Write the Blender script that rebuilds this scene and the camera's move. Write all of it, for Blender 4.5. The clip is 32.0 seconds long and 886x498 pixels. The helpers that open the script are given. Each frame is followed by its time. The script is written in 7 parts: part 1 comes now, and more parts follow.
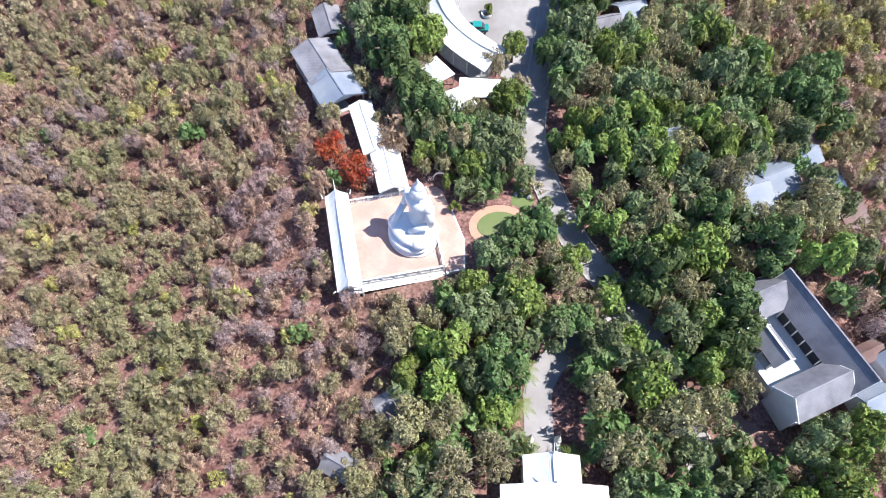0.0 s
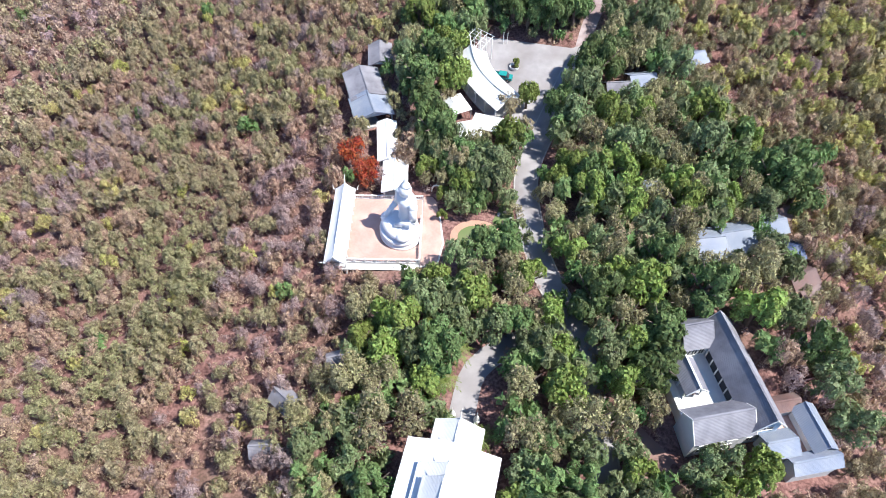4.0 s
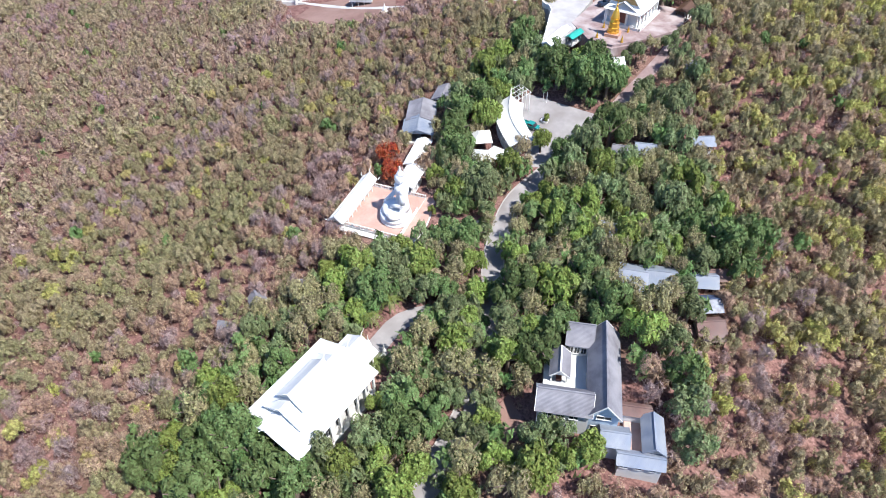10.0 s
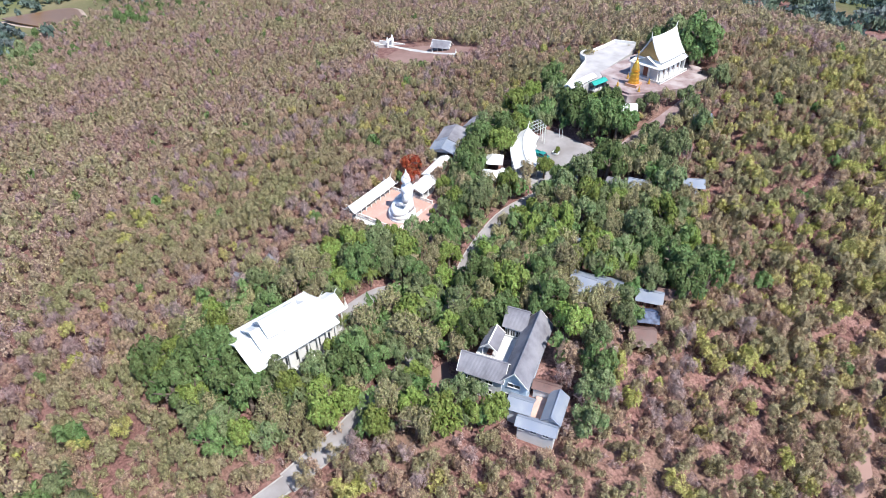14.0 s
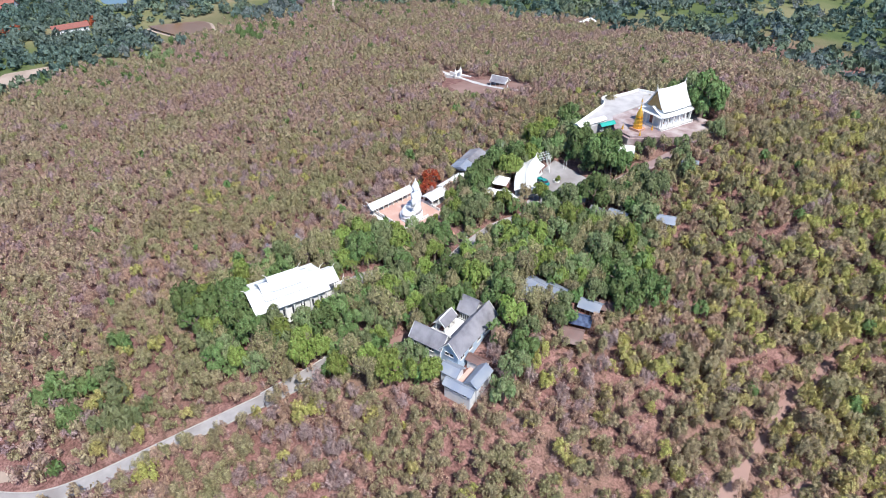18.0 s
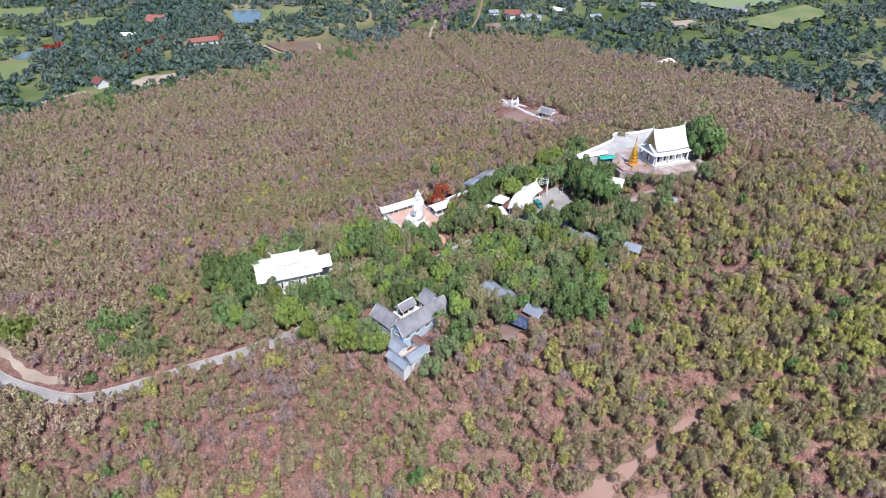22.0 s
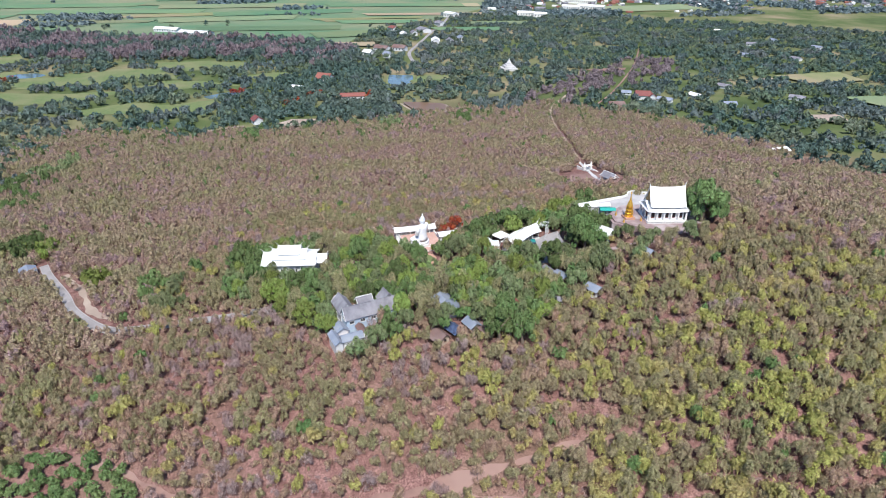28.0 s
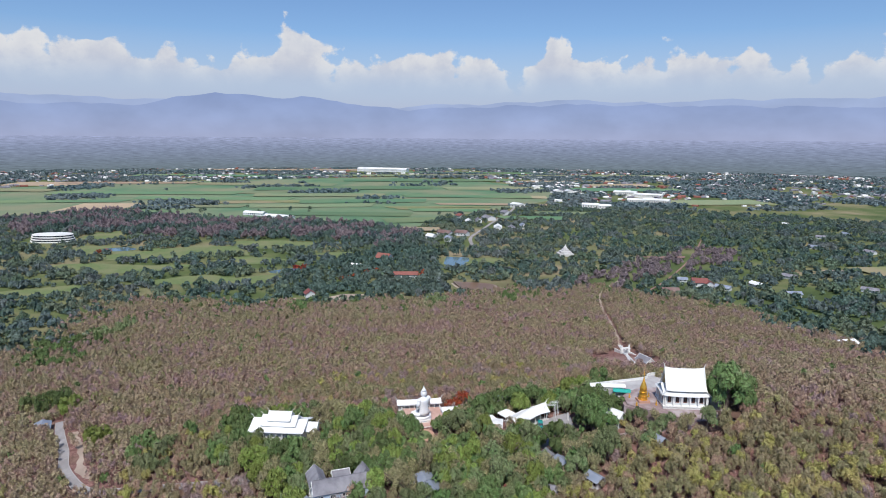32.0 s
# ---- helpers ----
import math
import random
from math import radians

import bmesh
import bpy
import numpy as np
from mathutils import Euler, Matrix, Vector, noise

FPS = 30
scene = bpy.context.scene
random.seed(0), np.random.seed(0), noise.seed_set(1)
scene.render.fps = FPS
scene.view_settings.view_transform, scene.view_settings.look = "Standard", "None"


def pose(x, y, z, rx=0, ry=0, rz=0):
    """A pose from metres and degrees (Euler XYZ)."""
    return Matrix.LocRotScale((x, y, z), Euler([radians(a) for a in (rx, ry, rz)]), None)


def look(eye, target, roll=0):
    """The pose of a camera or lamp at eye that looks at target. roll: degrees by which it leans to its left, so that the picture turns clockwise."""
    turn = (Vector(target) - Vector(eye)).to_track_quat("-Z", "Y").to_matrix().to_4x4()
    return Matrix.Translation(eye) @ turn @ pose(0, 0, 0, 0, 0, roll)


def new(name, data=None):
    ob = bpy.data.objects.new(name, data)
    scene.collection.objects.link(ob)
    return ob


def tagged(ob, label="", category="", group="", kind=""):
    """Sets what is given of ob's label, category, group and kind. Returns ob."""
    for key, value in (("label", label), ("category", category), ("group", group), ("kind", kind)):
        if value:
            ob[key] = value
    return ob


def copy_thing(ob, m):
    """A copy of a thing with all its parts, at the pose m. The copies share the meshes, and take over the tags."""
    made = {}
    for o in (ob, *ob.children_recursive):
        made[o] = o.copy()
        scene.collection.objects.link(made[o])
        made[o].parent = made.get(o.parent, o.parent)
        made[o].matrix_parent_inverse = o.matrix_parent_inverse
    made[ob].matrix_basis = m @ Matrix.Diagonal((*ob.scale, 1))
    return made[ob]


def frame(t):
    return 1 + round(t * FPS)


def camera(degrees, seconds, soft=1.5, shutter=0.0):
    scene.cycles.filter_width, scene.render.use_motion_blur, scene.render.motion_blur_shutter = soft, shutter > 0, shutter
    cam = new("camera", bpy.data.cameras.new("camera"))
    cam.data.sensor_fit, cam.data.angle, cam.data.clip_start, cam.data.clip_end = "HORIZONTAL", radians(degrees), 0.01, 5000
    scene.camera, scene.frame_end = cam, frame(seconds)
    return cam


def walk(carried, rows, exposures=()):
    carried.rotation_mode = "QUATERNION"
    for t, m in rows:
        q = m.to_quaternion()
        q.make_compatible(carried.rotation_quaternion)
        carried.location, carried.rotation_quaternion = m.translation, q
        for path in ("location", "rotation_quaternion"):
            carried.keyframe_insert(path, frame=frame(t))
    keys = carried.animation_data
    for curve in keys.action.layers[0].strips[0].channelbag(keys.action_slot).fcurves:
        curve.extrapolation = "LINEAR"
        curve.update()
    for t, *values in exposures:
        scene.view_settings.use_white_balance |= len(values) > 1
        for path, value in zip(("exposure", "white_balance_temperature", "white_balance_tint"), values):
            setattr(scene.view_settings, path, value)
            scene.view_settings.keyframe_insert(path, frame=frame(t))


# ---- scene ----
# ---- camera: seconds, x, y, z, tilt, heading, roll ----
cam = camera(69.43, 32.0, 0.95)
ROWS = [
    (0, -3.59, -54.98, 84.74, 30.906, -7.501, 0.436),
    (1, -0.01, -59.03, 86.00, 31.977, -4.431, 0.484),
    (2, 3.54, -63.79, 87.27, 33.658, -1.522, 0.434),
    (3, 7.85, -69.02, 88.34, 35.878, 1.658, 0.355),
    (4, 13.54, -73.80, 89.10, 37.806, 5.547, 0.153),
    (5, 19.76, -77.69, 89.54, 39.321, 9.214, -0.157),
    (6, 26.76, -81.87, 90.41, 40.838, 13.103, -0.347),
    (7, 33.99, -85.78, 91.44, 42.203, 16.601, -0.387),
    (8, 41.26, -89.12, 92.48, 43.453, 19.857, -0.338),
    (9, 49.21, -92.64, 93.01, 45.004, 23.163, -0.443),
    (10, 57.66, -95.26, 92.84, 46.605, 26.602, -0.894),
    (11, 66.68, -97.50, 93.16, 48.200, 30.157, -1.226),
    (12, 76.00, -98.99, 93.44, 49.593, 33.482, -1.524),
    (13, 84.92, -99.93, 93.38, 50.929, 36.472, -1.494),
    (14, 94.55, -101.74, 94.17, 52.244, 39.252, -1.209),
    (14.5, 99.40, -102.71, 95.10, 52.753, 40.491, -1.083),
    (15.25, 106.50, -103.80, 96.64, 53.501, 42.281, -0.794),
    (16.5, 119.16, -104.36, 99.91, 54.516, 45.592, -0.369),
    (17, 124.47, -104.10, 101.51, 54.767, 47.054, -0.229),
    (19, 144.56, -100.54, 108.89, 55.045, 52.582, 0.165),
    (21, 167.33, -91.40, 114.51, 56.257, 58.897, -0.147),
    (21.5, 172.75, -88.82, 115.33, 56.519, 60.323, -0.153),
    (23, 189.64, -81.19, 116.36, 58.251, 64.485, -0.202),
    (24, 201.78, -76.24, 116.22, 59.730, 67.091, -0.158),
    (25, 214.24, -69.63, 115.75, 61.240, 69.755, 0.093),
    (25.5, 219.26, -65.22, 115.27, 61.905, 71.202, 0.238),
    (26.5, 225.83, -54.78, 113.85, 62.701, 74.196, 0.277),
    (27.5, 228.02, -43.08, 111.70, 63.036, 77.238, 0.189),
    (28, 228.24, -37.12, 110.45, 63.798, 78.753, 0.275),
    (28.5, 228.17, -31.29, 109.24, 65.090, 80.229, 0.478),
    (29, 228.10, -26.55, 108.18, 67.493, 81.452, 0.580),
    (29.5, 228.03, -23.16, 107.34, 69.733, 82.307, 0.553),
    (30, 227.93, -20.27, 106.62, 71.972, 83.052, 0.529),
    (30.5, 227.72, -17.47, 105.92, 74.133, 83.817, 0.516),
    (31, 227.50, -14.74, 105.14, 76.345, 84.531, 0.493),
    (31.5, 227.42, -12.11, 104.30, 78.460, 85.244, 0.455),
    (32, 227.40, -9.39, 103.60, 80.184, 85.943, 0.422),
]
walk(cam, [(t, pose(x, y, z, a, 0, h) @ pose(0, 0, 0, 0, 0, r)) for t, x, y, z, a, h, r in ROWS],
     ((0, 0.86), (6, 0.74), (14, 0.56), (19, 0.44), (24, 0.34), (28, 0.28), (29, 0.26), (30, 0.16), (31, 0.02), (32, -0.12)))
# ---- end of camera ----

# ---- light ----
SUN_EL, SUN_AZ = 56.0, 98.0  # height above the horizon; compass bearing from +y towards +x
world = bpy.data.worlds.new("sky")
scene.world = world
world.use_nodes = True
wn, wl = world.node_tree.nodes, world.node_tree.links
sky = wn.new("ShaderNodeTexSky")
sky.sky_type, sky.sun_disc = "NISHITA", False
sky.sun_elevation, sky.sun_rotation = radians(SUN_EL), radians(SUN_AZ)
sky.air_density, sky.dust_density, sky.ozone_density = 1.0, 0.2, 4.0
wn["Background"].inputs["Strength"].default_value = 0.088


def wnode(kind, **values):
    n = wn.new(kind)
    for k, v in values.items():
        n.inputs[k.replace("_", " ")].default_value = v
    return n


# cumulus heads over the horizon, their feet lost in the pale haze below
def wlink(value, socket):
    if isinstance(value, (int, float)):
        socket.default_value = float(value)
    else:
        wl.new(value, socket)


def wmath(op, a, b):
    n = wn.new("ShaderNodeMath")
    n.operation = op
    wlink(a, n.inputs[0])
    wlink(b, n.inputs[1])
    return n.outputs[0]


def wrange(value, a, b, c=0.0, d=1.0, smooth=False):
    n = wn.new("ShaderNodeMapRange")
    if smooth:
        n.interpolation_type = "SMOOTHSTEP"
    wl.new(value, n.inputs["Value"])
    for key, v in (("From Min", a), ("From Max", b), ("To Min", c), ("To Max", d)):
        n.inputs[key].default_value = v
    return n.outputs[0]


def wmix(fac, a, b):
    n = wn.new("ShaderNodeMixRGB")
    wl.new(fac, n.inputs[0])
    for i, v in ((1, a), (2, b)):
        if isinstance(v, tuple):
            n.inputs[i].default_value = (*v, 1)
        else:
            wl.new(v, n.inputs[i])
    return n.outputs[0]


def wnoise(vector, scale, stretch, detail, rough=0.5):
    mp = wnode("ShaderNodeMapping", Scale=stretch)
    wl.new(vector, mp.inputs["Vector"])
    n = wnode("ShaderNodeTexNoise", Scale=scale, Detail=detail, Roughness=rough)
    wl.new(mp.outputs[0], n.inputs["Vector"])
    return n.outputs["Fac"]


way = wn.new("ShaderNodeTexCoord").outputs["Generated"]
sepn = wn.new("ShaderNodeSeparateXYZ")
wl.new(way, sepn.inputs[0])
up = sepn.outputs["Z"]
tops = wnoise(way, 9.0, (1, 1, 0.05), 3.0)
puff = wnoise(way, 30.0, (1, 1, 1.25), 8.0, 0.6)
lumps = wnoise(way, 17.0, (1, 1, 1.1), 2.0)
head = wmath("ADD", wrange(tops, 0.34, 0.66, 0.088, 0.15), wmath("ADD", wmath("MULTIPLY", wmath("SUBTRACT", puff, 0.5), 0.07), wmath("MULTIPLY", wmath("SUBTRACT", lumps, 0.5), 0.12)))
depth = wmath("SUBTRACT", head, up)
cover = wmath("MULTIPLY", wrange(depth, 0.0, 0.011, 0.0, 0.96, True), wrange(up, 0.055, 0.115, 0.0, 1.0, True))
fade = wrange(up, 0.15, 0.045, 0.0, 0.92)
deep = wn.new("ShaderNodeMixRGB")
deep.blend_type = "MULTIPLY"
deep.inputs[0].default_value, deep.inputs[2].default_value = 1.0, (1.07, 1.2, 1.4, 1)
wl.new(sky.outputs[0], deep.inputs[1])
pale = wmix(fade, deep.outputs[0], (5.5, 6.2, 8.2))
white = wmix(wmath("MULTIPLY", wrange(depth, 0.004, 0.075, 1.0, 0.12), wrange(puff, 0.40, 0.58, 0.45, 1.0)), (5.9, 6.4, 7.9), (9.4, 9.45, 9.6))
wl.new(wmix(cover, pale, white), wn["Background"].inputs["Color"])
lamp = bpy.data.lights.new("sun", "SUN")
lamp.energy, lamp.angle, lamp.color = 5.0, radians(0.53), (1.0, 0.975, 0.945)
sun_dir = Vector((math.sin(radians(SUN_AZ)) * math.cos(radians(SUN_EL)), math.cos(radians(SUN_AZ)) * math.cos(radians(SUN_EL)), math.sin(radians(SUN_EL))))
new("sun", lamp).matrix_world = look(sun_dir * 400, (0, 0, 0))


# ---- materials ----
def mat(name, a, b=None, rough=0.7, scale=1.5, fine=12.0, bump=0.15, metal=0.0, c=None, spread=0.0, island=0.0, translucent=0.0, spec=0.3, wave=None, big=0.0):
    """A surface whose colour wanders between a and b at one scale and towards c at a larger one, with fine relief."""
    m = bpy.data.materials.new(name)
    m.use_nodes = True
    n, l = m.node_tree.nodes, m.node_tree.links
    bs = n["Principled BSDF"]
    bs.inputs["Roughness"].default_value, bs.inputs["Metallic"].default_value = rough, metal
    bs.inputs["Specular IOR Level"].default_value = spec
    b = b or tuple(v * 0.8 for v in a)
    co = n.new("ShaderNodeTexCoord")
    n1 = n.new("ShaderNodeTexNoise")
    n1.inputs["Scale"].default_value, n1.inputs["Detail"].default_value = scale, 4.0
    l.new(co.outputs["Object"], n1.inputs["Vector"])
    r1 = n.new("ShaderNodeValToRGB")
    r1.color_ramp.elements[0].position, r1.color_ramp.elements[1].position = 0.32, 0.68
    r1.color_ramp.elements[0].color, r1.color_ramp.elements[1].color = (*a, 1), (*b, 1)
    l.new(n1.outputs["Fac"], r1.inputs["Fac"])
    out = r1.outputs["Color"]
    if c:
        n2 = n.new("ShaderNodeTexNoise")
        n2.inputs["Scale"].default_value, n2.inputs["Detail"].default_value = big or scale * 0.13, 5.0
        l.new(co.outputs["Object"], n2.inputs["Vector"])
        r2 = n.new("ShaderNodeValToRGB")
        r2.color_ramp.elements[0].position, r2.color_ramp.elements[1].position = 0.42, 0.66
        l.new(n2.outputs["Fac"], r2.inputs["Fac"])
        mx = n.new("ShaderNodeMixRGB")
        mx.inputs[2].default_value = (*c, 1)
        l.new(r2.outputs["Color"], mx.inputs[0])
        l.new(out, mx.inputs[1])
        out = mx.outputs[0]
    for k, where in ((island, "island"), (spread, "object")):
        if not k:
            continue
        hsv = n.new("ShaderNodeHueSaturation")
        if where == "island":
            src = n.new("ShaderNodeNewGeometry").outputs["Random Per Island"]
        else:
            src = n.new("ShaderNodeObjectInfo").outputs["Random"]
        for key, lo, hi in (("Value", 1 - k, 1 + k), ("Hue", 0.5 - 0.05 * k, 0.5 + 0.05 * k)):
            mr = n.new("ShaderNodeMapRange")
            mr.inputs["To Min"].default_value, mr.inputs["To Max"].default_value = lo, hi
            l.new(src, mr.inputs["Value"])
            l.new(mr.outputs[0], hsv.inputs[key])
        l.new(out, hsv.inputs["Color"])
        out = hsv.outputs["Color"]
    l.new(out, bs.inputs["Base Color"])
    height = None
    if bump:
        n3 = n.new("ShaderNodeTexNoise")
        n3.inputs["Scale"].default_value, n3.inputs["Detail"].default_value = fine, 3.0
        l.new(co.outputs["Object"], n3.inputs["Vector"])
        height = n3.outputs["Fac"]
    if wave:
        w = n.new("ShaderNodeTexWave")
        w.bands_direction, w.inputs["Scale"].default_value, w.inputs["Distortion"].default_value = wave[0], wave[1], 0.3
        l.new(co.outputs["Object"], w.inputs["Vector"])
        height, bump = w.outputs["Fac"], wave[2]
    if height:
        bp = n.new("ShaderNodeBump")
        bp.inputs["Strength"].default_value, bp.inputs["Distance"].default_value = bump, 0.05
        l.new(height, bp.inputs["Height"])
        l.new(bp.outputs[0], bs.inputs["Normal"])
    if translucent:
        tr = n.new("ShaderNodeBsdfTranslucent")
        l.new(out, tr.inputs["Color"])
        ms = n.new("ShaderNodeMixShader")
        ms.inputs[0].default_value = translucent
        l.new(bs.outputs[0], ms.inputs[1])
        l.new(tr.outputs[0], ms.inputs[2])
        l.new(ms.outputs[0], n["Material Output"].inputs["Surface"])
    return m


WHITE = mat("white_paint", (0.80, 0.80, 0.78), (0.72, 0.72, 0.70), 0.55, 0.6, 9, 0.08, c=(0.66, 0.65, 0.62))
WHITE_ROOF = mat("white_roof_tile", (0.80, 0.80, 0.79), (0.71, 0.72, 0.72), 0.5, 0.5, 8, 0.1, c=(0.64, 0.64, 0.63), wave=("Y", 1.6, 0.25))
STATUE_WHITE = mat("statue_plaster", (0.80, 0.80, 0.80), (0.74, 0.75, 0.77), 0.45, 0.9, 6, 0.05)
PINK_TILE = mat("pink_terrace_tile", (0.50, 0.315, 0.26), (0.45, 0.28, 0.23), 0.5, 2.0, 14, 0.08, c=(0.57, 0.39, 0.33))
RED_TILE = mat("mauve_paving", (0.285, 0.205, 0.20), (0.235, 0.165, 0.16), 0.75, 1.2, 14, 0.15, c=(0.42, 0.36, 0.35), big=0.25)
NAVY_ROOF = mat("dark_blue_sheet_roof", (0.05, 0.075, 0.15), (0.10, 0.135, 0.22), 0.4, 1.2, 9, 0.1, c=(0.03, 0.04, 0.08), big=0.9)
GREY_ROOF = mat("grey_cement_tile", (0.215, 0.21, 0.235), (0.155, 0.15, 0.172), 0.9, 0.8, 9, 0.3, c=(0.285, 0.28, 0.305), big=0.22, wave=("Y", 2.2, 0.5))
BLUE_ROOF = mat("blue_grey_metal_roof", (0.225, 0.26, 0.33), (0.18, 0.21, 0.275), 0.5, 0.6, 9, 0.15, c=(0.29, 0.315, 0.36), big=0.3, spread=0.12, wave=("X", 2.4, 0.35))
RUST_ROOF = mat("rusty_sheet_roof", (0.20, 0.115, 0.10), (0.135, 0.085, 0.078), 0.8, 0.8, 9, 0.2, c=(0.24, 0.18, 0.165), wave=("X", 2.4, 0.35))
RED_ROOF = mat("red_tile_roof", (0.25, 0.09, 0.075), (0.20, 0.075, 0.062), 0.7, 0.8, 9, 0.2, spread=0.15)
TEAL_ROOF = mat("teal_sheet_roof", (0.03, 0.36, 0.30), (0.03, 0.30, 0.26), 0.45, 0.8, 9, 0.1)
WALL = mat("pale_wall", (0.66, 0.67, 0.68), (0.58, 0.60, 0.62), 0.7, 0.7, 8, 0.1)
BLUE_WALL = mat("pale_blue_wall", (0.42, 0.52, 0.62), (0.37, 0.47, 0.58), 0.7, 0.7, 8, 0.1)
TAN_WALL = mat("tan_wall", (0.45, 0.36, 0.28), (0.38, 0.30, 0.24), 0.75, 0.7, 8, 0.1, spread=0.2)
WOOD = mat("dark_wood", (0.12, 0.065, 0.045), (0.08, 0.045, 0.03), 0.6, 3, 18, 0.2)
RED_WOOD = mat("red_brown_wood", (0.22, 0.08, 0.06), (0.16, 0.06, 0.045), 0.55, 3, 18, 0.2)
DARK = mat("dark_opening_and_shade", (0.02, 0.022, 0.026), (0.035, 0.037, 0.04), 0.35, 2, 9, 0.05)
GOLD = mat("gold_leaf", (0.86, 0.50, 0.10), (0.78, 0.42, 0.07), 0.32, 3, 16, 0.12, metal=0.75)
GOLD_RELIEF = mat("gold_gable_relief", (0.55, 0.36, 0.15), (0.35, 0.22, 0.09), 0.5, 6, 16, 0.5)
CONCRETE = mat("concrete_road", (0.355, 0.335, 0.335), (0.29, 0.275, 0.275), 0.85, 0.5, 14, 0.2, c=(0.235, 0.215, 0.21), big=0.12)
PLAZA_PAVING = mat("pale_plaza_paving", (0.40, 0.385, 0.385), (0.34, 0.325, 0.325), 0.8, 0.6, 14, 0.15, c=(0.47, 0.455, 0.45), big=0.2)
PALE_CONCRETE = mat("pale_concrete", (0.60, 0.59, 0.58), (0.52, 0.51, 0.50), 0.8, 0.8, 14, 0.15, c=(0.45, 0.44, 0.43))
KERB = mat("kerb_stone", (0.42, 0.40, 0.38), (0.35, 0.33, 0.315), 0.8, 1.2, 12, 0.15)
ORANGE_PAVE = mat("orange_paving", (0.50, 0.29, 0.21), (0.43, 0.25, 0.18), 0.8, 2, 14, 0.15)
DIRT = mat("red_dirt", (0.26, 0.155, 0.13), (0.20, 0.118, 0.10), 0.95, 0.4, 5, 0.3, c=(0.30, 0.195, 0.165))
SAND = mat("pale_dirt", (0.36, 0.28, 0.23), (0.30, 0.235, 0.19), 0.95, 0.4, 5, 0.3, c=(0.42, 0.34, 0.28))
LAWN = mat("short_grass", (0.12, 0.165, 0.062), (0.15, 0.19, 0.075), 0.95, 0.3, 5, 0.2, c=(0.20, 0.20, 0.10), big=0.03)
BARK = mat("bark", (0.20, 0.155, 0.125), (0.13, 0.10, 0.085), 0.9, 2.0, 14, 0.4)
GLASS = mat("dark_window_glass", (0.03, 0.035, 0.045), (0.05, 0.055, 0.065), 0.08, 2, 9, 0.0, spec=0.6)
CAR_TEAL = mat("teal_car_paint", (0.02, 0.26, 0.25), (0.02, 0.23, 0.22), 0.25, 1, 9, 0.0, spec=0.5)
CAR_DARK = mat("dark_car_paint", (0.03, 0.05, 0.09), (0.03, 0.045, 0.08), 0.25, 1, 9, 0.0, spec=0.5)
RUBBER = mat("rubber", (0.025, 0.025, 0.025), (0.035, 0.035, 0.035), 0.8, 4, 9, 0.1)
METAL = mat("galvanised_metal", (0.55, 0.56, 0.58), (0.47, 0.48, 0.50), 0.4, 2, 9, 0.05, metal=0.7)


